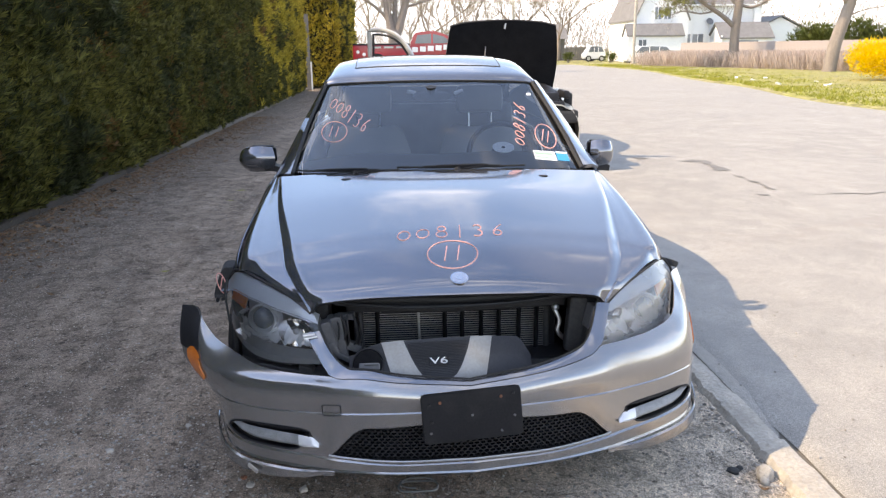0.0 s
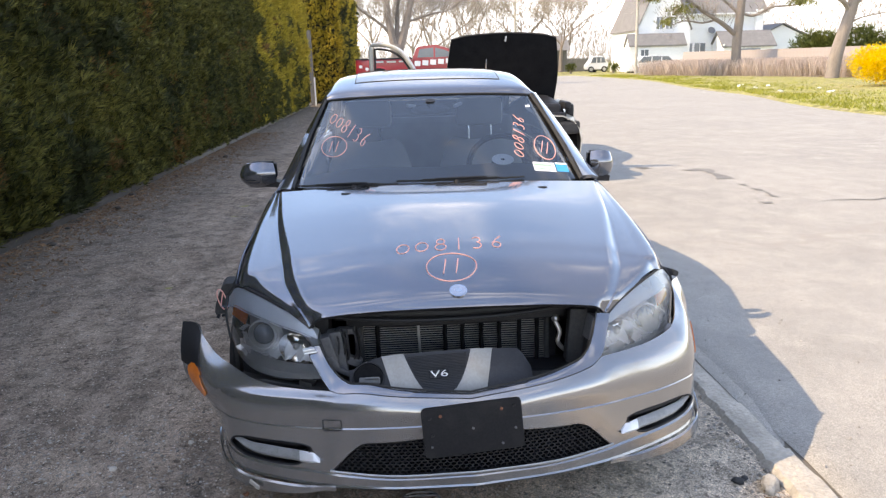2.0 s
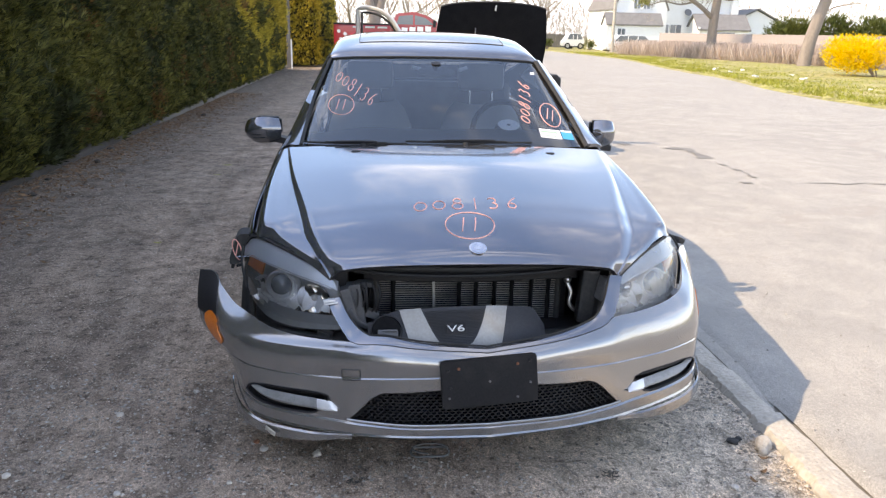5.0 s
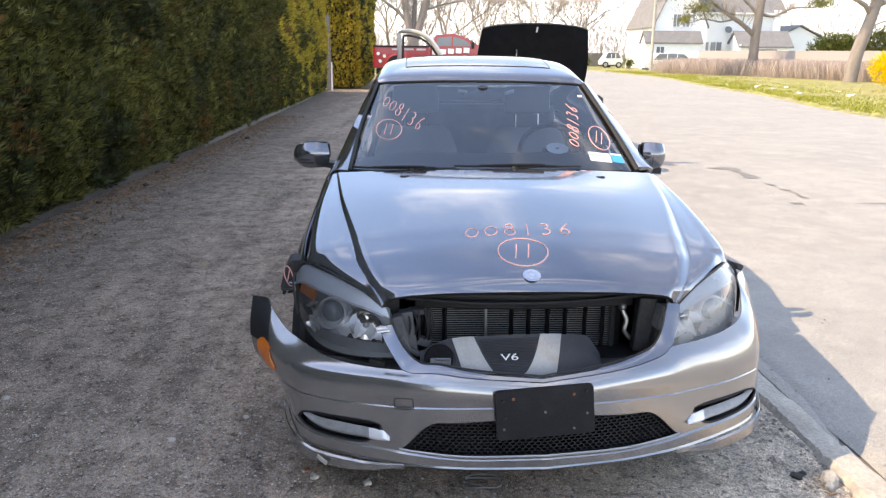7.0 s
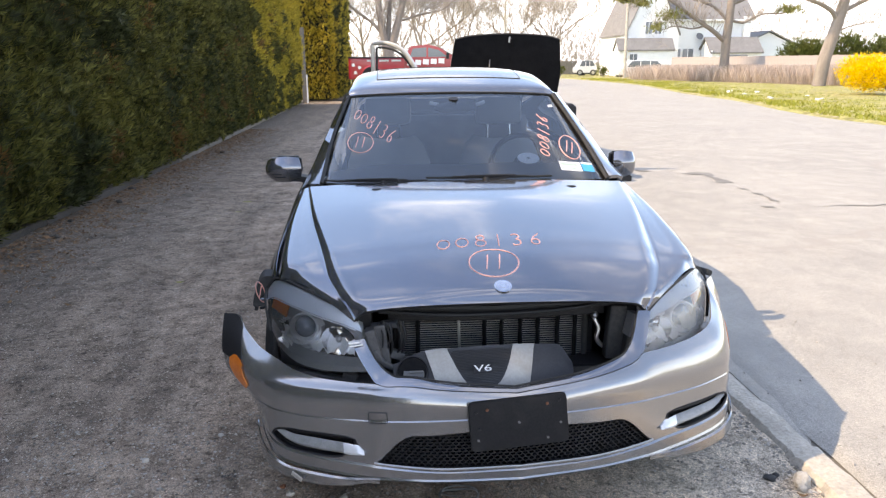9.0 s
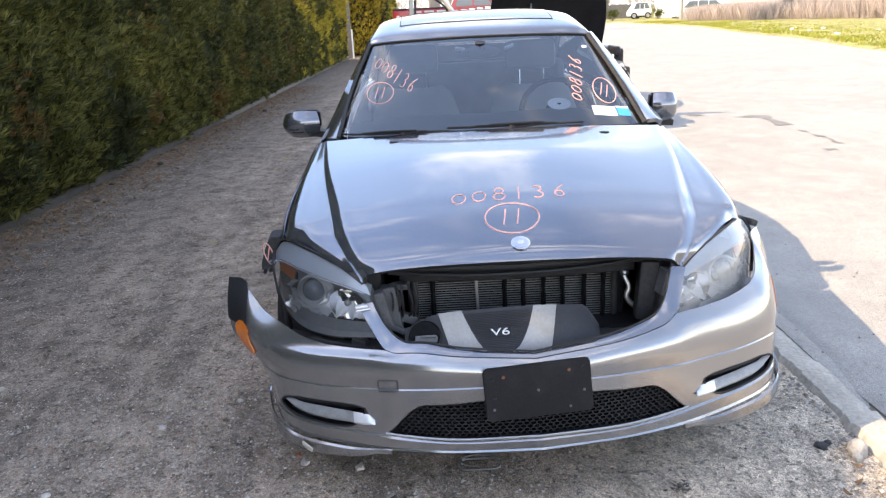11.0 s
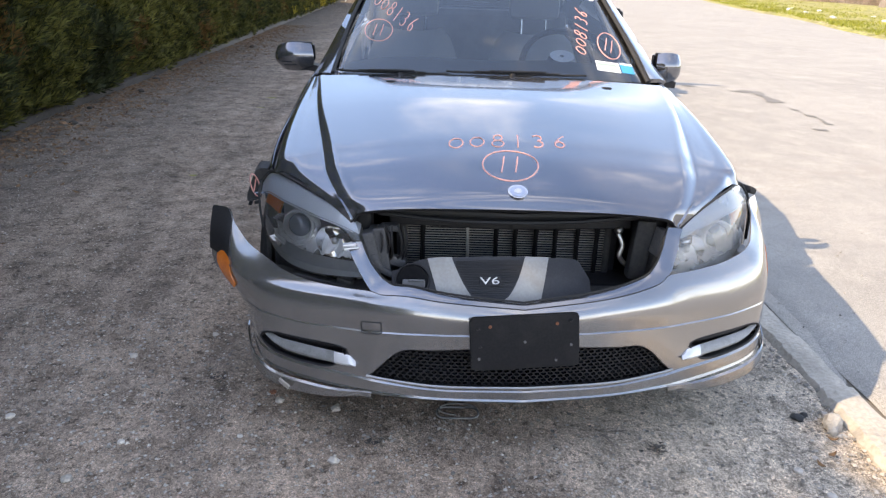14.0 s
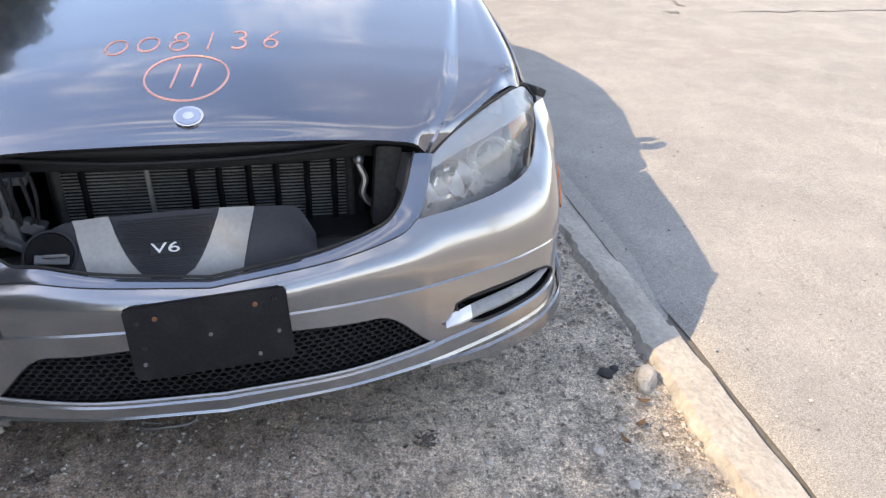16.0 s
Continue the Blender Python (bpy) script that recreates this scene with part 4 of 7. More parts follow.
# scuffed underside behind the lip, and the winglets below it at either end, each with a dark gap above
strip("splitter", [[hung(p + Vector((0, .012, -.003))) for p in b_low], [hung(p + Vector((0, .020, -.014))) for p in b_low], [hung(p + Vector((0, .07, -.020))) for p in b_low]], M["dusty"], bumper, "scuffed dark splitter edge", smooth=True, solid=.004)
for s in (-1, 1):
    rows = [[], [], [], []]
    for p in b_low:
        a = p.x * s
        if a > .452:
            foot = lin(a, (.452, p.z - .010), (.50, .194), (.55, .181), (.62, .172), (.68, .168), (.76, .172), (.81, .184), (.87, .205), (.90, .215))
            head = p.z - .007 * soft(.45, .56, a)
            out = Vector((0, -.006 - .012 * soft(.45, .62, a), 0)) * soft(.92, .84, a) + Vector((.012 * s * soft(.80, .87, a), 0, 0))
            for r, (f, d) in zip(rows, ((0, .006), (.10, 0), (.9, -.001), (1.0, .008))):
                r.append(hung(Vector((p.x, p.y + d, head + (min(foot, head - .002) - head) * f)) + out))
    strip("winglet", rows, M["bumperpaint"], bumper, smooth=True, solid=.005)

part("scuffed_corner", boxes((hung((-.735, .082, .192)), (.045, .006, .016), (0, 22, -34)), bev=.003), M["palestone"], bumper, "pale scuffed winglet corner")

# dark backing of the openings
strip("backing", [[hung(p + Vector((0, .075, .02))) for p in b_under], [hung(p + Vector((0, .095, 0))) for p in b_lip]], M["black"], bumper, smooth=True)
strip("undertray", [[hung(p + Vector((0, .05, .01))) for p in b_low], [hung(p + Vector((0, .50, .03))) for p in b_low]], M["black"], bumper)


# honeycomb screen of the middle opening
def mesh_screen():
    bm = bmesh.new()
    cw, ch = .0205, .0105
    for row in range(-1, 16):
        for col in range(-26, 27):
            x = (col + (.5 if row % 2 else 0)) * cw
            if abs(x) > .47:
                continue
            zt, zb = opening(x)
            p, q = at_x(b_under, x), at_x(b_lip, x)
            z = .218 + row * ch
            if not zb - ch < z < zt + ch * .5:
                continue
            yy = p.y + (q.y - p.y) * (p.z - z) / (p.z - q.z) + .018
            # one cell: a slim six-sided ring
            ring = []
            for k in (1.0, .74):
                ring.append([hung((x + k * cw * .56 * math.cos(a), yy, z + k * ch * .74 * math.sin(a))) for a in (math.pi / 3 * j + math.pi / 2 for j in range(6))])
            ring.append([v + Vector((0, .012, 0)) for v in ring[1]])
            net(bm, ring, closed=True)
    return bm


part("honeycomb_screen", mesh_screen(), M["black"], bumper, "black honeycomb mesh", kind="stuff")


# running light bars in the outer slots, with their bright tips that lie over the slot's inner end
def lamp_bar(s, x0, x1):
    rows = []
    for k in range(16):
        x = x0 + (x1 - x0) * k / 15
        p, q = at_x(b_under, x * s), at_x(b_lip, x * s)
        up = lin(x, (.498, .290), (.522, .314), (.60, .315), (.676, .320), (.746, .322), (.785, .331), (.80, .329))
        lo = lin(x, (.498, .286), (.565, .281), (.642, .284), (.726, .290), (.77, .304), (.80, .326))
        deep = -.005 + .010 * soft(.53, .60, x) + .004 * soft(.74, .80, x)

        def on(z, d):
            c = p.lerp(q, (p.z - z) / (p.z - q.z))
            return hung((c.x, c.y + d, z))
        rows.append([on(up, deep + .006), on(up * .9 + lo * .1, deep), on(up * .25 + lo * .75, deep - .010), on(lo, deep - .006), on((up + lo) / 2, deep + .02)])
    return net(bmesh.new(), rows, closed=True)


def slot_slat(s, f):
    pts = []
    for k in range(18):
        x = .545 + .24 * k / 17
        hi, lo = opening(x)
        p, q = at_x(b_under, x * s), at_x(b_lip, x * s)
        z = lo + (hi - lo) * f
        c = p.lerp(q, (p.z - z) / (p.z - q.z))
        pts.append(hung((c.x, c.y + .028, z)))
    return tube(bmesh.new(), pts, .005, 5)


for s in (-1, 1):
    bar = part("running_light", lamp_bar(s, .572, .798), M["runlight"], bumper, "frosted grey running light bar", smooth=True)
    part("chrome_tip", lamp_bar(s, .503, .571), M["lampsilver"], bar, "bright silver tip", smooth=True)
    for f in (.10, .28, .72, .90):
        part("slot_slat", slot_slat(s, f), M["black"], bumper, smooth=True)
    rim = [hung(p + Vector((0, .003, 0))) for p in open_hi if .526 < p.x * s < .816]
    rim2 = [hung(p + Vector((0, .003, 0))) for p in open_lo if .526 < p.x * s < .816]
    part("slot_rim", tube(bmesh.new(), rim + rim2[::-1] + rim[:1], .0045, 6), M["black"], bumper, smooth=True)
rim = [hung(p + Vector((0, -.003, .004))) for p in open_lo if abs(p.x) < .476]
part("intake_trim", tube(bmesh.new(), rim, .004, 6), M["silver"], bumper, "bright strip under the mesh", smooth=True)
rim = [hung(p + Vector((0, .004, 0))) for p in open_hi if abs(p.x) < .478]
part("intake_edge", tube(bmesh.new(), rim, .004, 6), M["black"], bumper, smooth=True)


# tow hook cover, side markers, plate holder
bumper_bm = net(bmesh.new(), bumper_rows)
bumper_tree = BVHTree.FromBMesh(bumper_bm)


def on_front(x, z, lift=.0015):
    """A place on the bumper's face, given across and up in its own frame."""
    p = HUNG @ Vector((x, 0, z))
    return on_tree(bumper_tree, (p.x, -1, p.z), (0, 1, 0)) + Vector((0, -lift, 0))


tow = [(-.484, .428), (-.480, .431), (-.427, .434), (-.423, .431), (-.422, .402), (-.426, .399), (-.479, .395), (-.483, .398)]
f = [on_front(x + (x1 - x) * k / 6, z + (z1 - z) * k / 6) for (x, z), (x1, z1) in zip(tow, tow[1:] + tow[:1]) for k in range(6)]
part("tow_cover_gap", tube(bmesh.new(), f + f[:1], .0014, 5), M["black"], bumper)
rows = [[on_front(-.480 + .054 * i / 5, .399 + .031 * j / 4 + .003 * i / 5, .0012) for i in range(6)] for j in range(5)]
part("tow_cover", net(bmesh.new(), rows), M["bumperpaint"], bumper, smooth=True)


def marker_lamp(s):
    """A slim lens on the bumper's side, just proud of it, lower at its front end."""
    rows = []
    for j in range(9):
        v = j / 8
        r = []
        for i in range(5):
            y, z = (.254 - .016 * v, .540 - .118 * v) if s < 0 else (.380 - .05 * v, .560 - .105 * v)
            y += (i / 4 - .5) * (.044 if s < 0 else .045) * math.sqrt(max(.04, 1 - (2 * v - 1) ** 4))
            r.append(on_tree(bumper_tree, (s * 1.4, y, z), (-s, 0, 0)) + Vector((.004 * s, -.003, 0)))
        rows.append(r)
    return net(bmesh.new(), rows)


mid_at = len(b_top) // 2
flange = [[bumper_rows[j][mid_at - i] + Vector((-.003, -.003, 0)) for i in range(88, 109)] for j in range(0, 8)]
part("mounting_flange", net(bmesh.new(), flange), M["black"], bumper, "black plastic flange at the torn-off end", smooth=True, solid=.002, offset=0)
both("side_marker", marker_lamp, M["amber"], bumper, "amber side marker", smooth=True, solid=.004, offset=0)

bm = bmesh.new()
PL = [(-.160, .078), (-.150, .086), (.150, .086), (.160, .078), (.160, -.070), (.150, -.078), (-.150, -.078), (-.160, -.070)]
tilt = pose(.020, -.062, .400, -9, -3.2, 3)
prism(bm, [tilt @ Vector((x, 0, z)) for x, z in PL], tilt.to_3x3() @ Vector((0, -.012, 0)))
bmesh.ops.bevel(bm, geom=list(bm.edges), offset=.004, segments=2, affect="EDGES")
holder = part("plate_holder", bm, M["holder"], bumper, "empty black plastic plate holder")
for x, z, k in ((-.10, .055, "rust"), (.095, .055, "rust"), (-.135, .05, "black"), (.135, .062, "black"), (-.135, -.04, "greyplastic"), (.135, -.01, "greyplastic"), (.09, -.055, "greyplastic"), (-.13, -.005, "black"), (0, .005, "greyplastic")):
    a = tilt @ Vector((x, -.010, z))
    b = tilt @ Vector((x, -.0165, z))
    part("screw", cyl(bmesh.new(), a, b, .006 if k != "greyplastic" else .004, .004, 10), M[k], holder)
part("holder_bracket", boxes(((0, -.03, .40), (.22, .06, .10)), bev=.01), M["black"], bumper)

# ---- grille surround: a grey band round the opening
OUT = [(0, -.014, .479), (.25, .004, .501), (.40, .043, .524), (.448, .067, .549), (.474, .098, .592), (.492, .130, .640), (.503, .150, .668)]
CRN = [(0, -.006, .488), (.24, .014, .512), (.385, .048, .537), (.432, .074, .562), (.458, .100, .600), (.474, .128, .642), (.486, .148, .672)]
INN = [(0, .010, .487), (.225, .026, .513), (.36, .058, .540), (.405, .082, .566), (.430, .106, .604), (.446, .130, .645), (.458, .148, .674)]


def leaned(p):
    """The bent arm of the surround on the damaged side stands further out towards its top."""
    p = Vector(p)
    k = soft(.54, .66, p.z) if p.x < -.3 else 0.0
    return hung(p + Vector((-.022 * k, 0, .008 * k)))


def u_band(rows):
    return [[flip(p, -1) for p in reversed(r[1:])] + r for r in (cr(r, 10) for r in rows)]


bm = net(bmesh.new(), [[leaned(p) for p in r] for r in u_band([OUT, CRN, INN, [Vector(p) + Vector((0, .010, -.012)) for p in INN]])])
part("grille_surround", bm, M["paint"], bumper, "grey band round the empty grille opening", smooth=True, solid=.004)
part("surround_seal", tube(bmesh.new(), [leaned(p + Vector((0, .004, .003))) for p in u_band([INN])[0]], .0035, 6), M["rubber"], bumper, smooth=True)
part("surround_groove", tube(bmesh.new(), [leaned(p + Vector((0, -.0005, .001))) for p in u_band([OUT[:4]])[0]], .0012, 5), M["rubber"], bumper, smooth=True)
part("broken_tab", boxes((leaned((-.495, .138, .668)), (.040, .02, .007), (0, -2, 14)), (leaned((-.490, .136, .659)), (.046, .02, .005), (0, -2, 14)), bev=.002), M["lampsilver"], bumper, "bright broken trim end")

# ---- what shows inside the opening
front = part("radiator_support", boxes(((0, .33, .715), (1.0, .10, .045)), ((0, .262, .725), (.95, .10, .055), (-14, 0, 0)), ((-.2, .235, .690), (.42, .03, .03), (0, 1.5, 0)), ((.2, .235, .692), (.44, .03, .03), (0, -2, 0)), ((-.47, .30, .58), (.05, .12, .30)), ((.47, .30, .58), (.05, .12, .30)),
                                       ((0, .30, .43), (.98, .14, .06)), bev=.012), M["black"], sedan, "black plastic radiator support")
bm = bmesh.new()
tube(bm, cr([(-.42, .22, .690), (-.20, .20, .678), (.0, .20, .676), (.2, .20, .684), (.40, .22, .700)], 8), .007, 8)
part("release_cable_duct", bm, M["black"], front, smooth=True)
bm = bmesh.new()
for k in range(27):
    box(bm, (-.005, .348, .445 + .0086 * k), (.68, .006, .0014))
part("condenser", bm, M["fin"], front, "finned condenser core", kind="stuff")
part("upper_brace", boxes(((-.19, .300, .654), (.40, .03, .056), (0, 1.5, 0)), ((.19, .300, .656), (.40, .03, .056), (0, -2, 0)), ((-.10, .290, .690), (.05, .03, .05)), bev=.006), M["black"], front, "black cross brace")
part("condenser_back", boxes(((0, .372, .56), (.74, .02, .27))), M["black"], front)
for x in (-.345, .335):
    part("condenser_tank", cyl(bmesh.new(), (x, .348, .44), (x, .348, .675), .012, seg=12), M["dusty"], front)
for x in (-.285, -.042, .021, .09, .155, .228, .293):
    bm = net(bmesh.new(), [[(x - .006 + .0008 * math.sin(z * 75 + x * 30), .333, z), (x + .003 + .0008 * math.sin(z * 75 + x * 30), .325, z), (x + .010 + .0008 * math.sin(z * 75), .333, z)] for z in (.45 + .008 * k for k in range(27 + int(x * 9) % 2))])
    part("shroud_rib", bm, M["liner"], front, smooth=True, solid=.004)
part("brace", boxes(((-.135, .318, .575), (.010, .012, .20), (0, -2, 0)), bev=.002), M["alu"], front, "bare metal brace")
bm = tube(bmesh.new(), cr([(.357, .30, .645), (.354, .285, .62), (.367, .275, .585), (.360, .272, .548), (.382, .27, .52), (.41, .28, .515)], 8), .009, 8)
ball(bm, (.354, .288, .63), .015, 10)
part("refrigerant_pipe", bm, M["alu"], front, "bare aluminium pipe", smooth=True)
bm = boxes(((.412, .23, .59), (.062, .05, .20), (0, 4, 0)), ((.445, .21, .56), (.02, .06, .13), (0, 8, 10)), bev=.01)
part("air_duct", bm, M["dusty"], front, "dusty black air duct")
part("torn_flap", boxes(((.458, .185, .630), (.030, .05, .085), (0, 12, 12)), bev=.004), M["greyplastic"], front)
bm = boxes(((-.415, .20, .58), (.05, .05, .15), (0, -8, 0)), ((-.44, .17, .60), (.035, .05, .10), (0, -14, 0)), ((-.385, .22, .645), (.06, .04, .02)), ((-.36, .20, .54), (.05, .03, .03), (0, 20, 0)),
           ((-.43, .15, .555), (.03, .02, .05), (0, -30, 0)), ((-.40, .165, .52), (.06, .02, .02), (0, 30, 0)), bev=.006)
part("lamp_bracket", bm, M["bracket"], front, "broken grey lamp bracket")
rnd = random.Random(5)
for k in range(5):
    x = -.42 + .020 * k
    bm = tube(bmesh.new(), cr([(x, .19, .66), (x + .010 + rnd.uniform(-.008, .008), .17, .62), (x + .004 + rnd.uniform(-.008, .008), .18, .57), (x - .012 + rnd.uniform(-.008, .008), .2, .53)], 5), .004, 5)
    part("wire", bm, M["black"], front, smooth=True)

# engine cover lying in the opening
cover = thing("engine_cover", "dark engine cover with two grey stripes lying in the grille opening", "engine cover")
CM = Matrix.Translation((-.065, .073, .450)) @ Euler((radians(-35), radians(-1.5), radians(1.5))).to_matrix().to_4x4()


def cov(x, z, y=0.0):
    """A place on the cover: x across, z up its slope, y out of it."""
    return CM @ Vector((x, y + .025 * (x / .3) ** 2, z))


def cover_top(x):
    return .150 + .005 * math.cos(x * 7) - .07 * soft(.262, .325, x) ** 2 - .03 * soft(-.2, -.30, x)


def cover_piece(x0, x1, lift, wide=24, low=lambda x: -.02, high=cover_top, curve=None):
    rows = []
    for j in range(9):
        v = j / 8
        r = []
        for i in range(wide + 1):
            u = i / wide
            a, b = (x0(v), x1(v)) if callable(x0) else (x0, x1)
            x = a + (b - a) * u
            z = low(x) + (high(x) - low(x)) * v
            r.append(cov(x, z, -lift - .014 * math.sin(math.pi * min(1, v * 1.15)) ** .6))
        rows.append(r)
    return net(bmesh.new(), rows)


def stripe_in(v):
    """Half the width of the ribbed middle panel, round at its foot; v runs up the cover."""
    return .012 + .103 * max(0.0, (v - .12) / .88) ** .45


cov_base = part("cover_shell", cover_piece(-.30, .318, 0.0, 44, low=lambda x: -.045), M["cover"], cover, "dark grey ribbed plastic", smooth=True, solid=.015)
bm = bmesh.new()
for k in range(26):
    z = .004 + .0055 * k
    pts = [cov(x / 100, z, -.0015 - .014 * math.sin(math.pi * min(1, ((z + .02) / .18) * 1.15)) ** .6) for x in range(-10, 11) if abs(x / 100) < stripe_in((z + .02) / .172) - .004]
    if len(pts) > 1:
        tube(bm, pts, .0012, 4)
part("ribs", bm, M["cover"], cov_base, kind="stuff")
for s in (-1, 1):
    def lo_x(v, s=s):
        return s * stripe_in(v)

    def hi_x(v, s=s):
        return s * (.147 + .042 * v)
    part("stripe", cover_piece(lo_x, hi_x, .004, 8), M["coverstripe"], cover, "worn light grey stripe", smooth=True, solid=.006)
bm = bmesh.new()
C = cov(-.236, .080, -.016)
axis = (CM.to_3x3() @ Vector((0, -1, 0))).normalized()
ringq = axis.to_track_quat("Z", "Y").to_matrix()
for r0, r1, d0, d1 in ((.056, .051, .004, .006), (.051, .046, .006, -.01)):
    net(bm, [[C + ringq @ Vector((r * math.cos(a), r * math.sin(a), d)) for a in (2 * math.pi * k / 28 for k in range(28))] for r, d in ((r0, d0), (r1, d1))], closed=True)
part("filler_ring", bm, M["black"], cover, smooth=True, solid=.003)
part("filler_hole", cyl(bmesh.new(), C, C + axis * .004, .048, seg=28), M["liner"], cover)
part("filler_cap", boxes((C + axis * .008 + Vector((.004, 0, -.010)), (.070, .012, .020), (-35, 4, 0)), (C + axis * .012 + Vector((.012, 0, -.002)), (.050, .010, .008), (-35, 0, 0)), bev=.004), M["greyplastic"], cover)
part("badge", boxes(((0, 0, 0), (.066, .004, .028)), bev=.001), M["black"], cover).matrix_local = CM @ pose(.0, -.018, .072)
txt = bpy.data.curves.new("badge_letters", "FONT")
txt.body, txt.size, txt.extrude, txt.align_x, txt.align_y = "V6", .034, .0012, "CENTER", "CENTER"
to = new("badge_letters", txt)
bpy.context.view_layer.update()
data = bpy.data.meshes.new_from_object(to.evaluated_get(bpy.context.evaluated_depsgraph_get()))
bpy.data.objects.remove(to)
data.materials.append(M["white"])
tob = new("badge_letters", data)
tob.parent, tob.matrix_local = cover, CM @ pose(.0, -.0215, .072, 90, 0, 0) @ Matrix.Diagonal((1.62, .92, 1, 1))
tagged(tob, label="bright raised V6 letters")
for x in (-.075, .075):
    part("cover_clip", box(bmesh.new(), cov(x, -.012, -.02), (.018, .012, .008), (-35, 0, 0), .002), M["black"], cover)


# ---- headlights
HL_BOT = [(.470, .108, .515), (.548, .130, .508), (.628, .165, .506), (.705, .215, .513), (.765, .285, .535), (.812, .380, .575)]
HL_MID = [(.487, .130, .612), (.555, .155, .632), (.635, .200, .650), (.722, .275, .665), (.792, .370, .672), (.830, .425, .662)]
HL_TOP = [(.505, .170, .670), (.552, .197, .706), (.622, .257, .733), (.710, .347, .750), (.794, .456, .746), (.832, .478, .708)]


def lens_rows(s, back=0.0):
    half = surf([HL_BOT, HL_MID, HL_TOP], 6, 7)
    return [[flip(p + Vector((-.018 * soft(.62, .50, p.x) if s < 0 else 0, back, 0)), s) for p in r] for r in half]


def headlight(s):
    hazy = s > 0
    rows = lens_rows(s)
    body = net(bmesh.new(), [[p + Vector((-.02 * s, .20, 0)) if i > 3 else p + Vector((0, .10, 0)) for i, p in enumerate(r)] for r in rows])
    h = part("headlight", body, M["lamphousing"] if not hazy else M["lampsilver"], sedan, "hazed headlight" if hazy else "clear headlight with dark housing", smooth=True, solid=.004)
    part("lens", net(bmesh.new(), rows), M["hazylens"] if hazy else M["lens"], h, "hazed yellowed lens" if hazy else "clear lens", smooth=True)
    # brow panel along the top, paled as if sky reflected there, and reflector floor
    top, midr = rows[-1], rows[8]

    def wedge(i):
        return (.52 if hazy else .62) + .24 * min(1.0, i / (len(top) * .7))
    part("lower_bezel", net(bmesh.new(), [[p + Vector((0, .006, .002)) for p in rows[0]], [p + Vector((0, .010, 0)) for p in rows[1]], [p + Vector((0, .05, 0)) for p in rows[2]]]), M["lamphousing"] if not hazy else M["lampsilver"], h, "grey lower bezel", smooth=True)
    part("brow", net(bmesh.new(), [[p + Vector((0, .005, -.004)) for p in top], [p.lerp(q, .5 * wedge(i)) + Vector((0, .006, 0)) for i, (p, q) in enumerate(zip(top, midr))], [p.lerp(q, wedge(i)) + Vector((0, .010, 0)) for i, (p, q) in enumerate(zip(top, midr))], [p.lerp(q, wedge(i) + .05) + Vector((0, .08, .01)) for i, (p, q) in enumerate(zip(top, midr))]]), M["brow"], h, "grey inner brow paled like sky on the lens", smooth=True, solid=.003)
    c = Vector((.683 * s, .312, .612))
    way = Vector((.25 * s, -1, .08)).normalized()
    q = way.to_track_quat("Z", "Y").to_matrix()

    def ring(r, d):
        return [c + q @ Vector((r * math.cos(a), r * math.sin(a), d)) for a in (2 * math.pi * k / 28 for k in range(28))]
    part("projector_ring", net(bmesh.new(), [ring(.054, -.02), ring(.054, .012), ring(.049, .018), ring(.042, .008), ring(.038, -.02)], closed=True), M["lampsilver"], h, "bright projector ring", smooth=True)
    dome = [ring(.038 * math.cos(a), .025 * math.sin(a)) for a in (math.pi / 2 * k / 8 for k in range(9))]
    # bright stepped dishes round the projector and below it
    for r0, d0, a0, a1 in ((.058, .022, 170, 400), (.071, .030, 190, 355), (.084, .038, 205, 340)):
        dish = [[c + q @ Vector(((r0 + dr + .004 * math.sin(a * 9)) * math.cos(a), (r0 + dr) * .92 * math.sin(a), d0 + dd + .004 * math.sin(a * 14 + r0 * 90))) for a in (radians(a0 + (a1 - a0) * k / 40) for k in range(41))] for dr, dd in ((0, -.012), (.006, .004), (.013, -.002), (.015, -.020))]
        part("dish_step", net(bmesh.new(), dish), M["lampsilver"], h, "bright stepped lamp dish", smooth=True)
    part("projector_lens", net(bmesh.new(), dome[:-1] + [[c + way * .025] * 28], closed=True), M["pane"], h, "dark glass projector lens", smooth=True)
    c2 = Vector((.560 * s, .228, .592))
    bowl = [[c2 + q @ Vector((r * math.cos(a), r * .85 * math.sin(a), d)) for a in (2 * math.pi * k / 22 for k in range(22))] for r, d in ((.060, .012), (.052, -.01), (.036, -.035), (.012, -.045))]
    part("high_beam_bowl", net(bmesh.new(), bowl, closed=True), M["chrome"], h, "chrome high-beam reflector", smooth=True)
    part("bulb", ball(bmesh.new(), c2, .012, 10), M["alu"], h, smooth=True)
    # rippled bright reflector that runs below both lamps, and the amber corner
    rip = []
    for j in range(9):
        r = []
        for i in range(40):
            u, v = i / 39, j / 8
            x = .505 + .245 * u
            base = Vector((x, .175 + .95 * (x - .505) ** 1.25, .545 + .020 * u))
            wave = .010 * math.sin(u * 31 + 2.2 * v) + .007 * math.sin(u * 57 + 5 * v + 1) + .012 * math.sin(v * 4 + u * 9)
            r.append(flip(base + Vector((0, .045 * v + wave * .8, .050 * v * (1 - .45 * u) + wave * .45)), s))
        rip.append(r)
    part("reflector", net(bmesh.new(), rip), M["lampsilver"], h, "bright rippled reflector", smooth=True)
    amber = [[flip((.752 + .06 * u - .012 * v, .352 + .085 * u + .01 * v, .636 + .040 * v + .012 * u), s) for u in (0, .25, .5, .75, 1)] for v in (0, .5, 1)]
    part("corner_reflector", net(bmesh.new(), amber), M["amber"], h, "amber corner reflector", smooth=True, solid=.006)
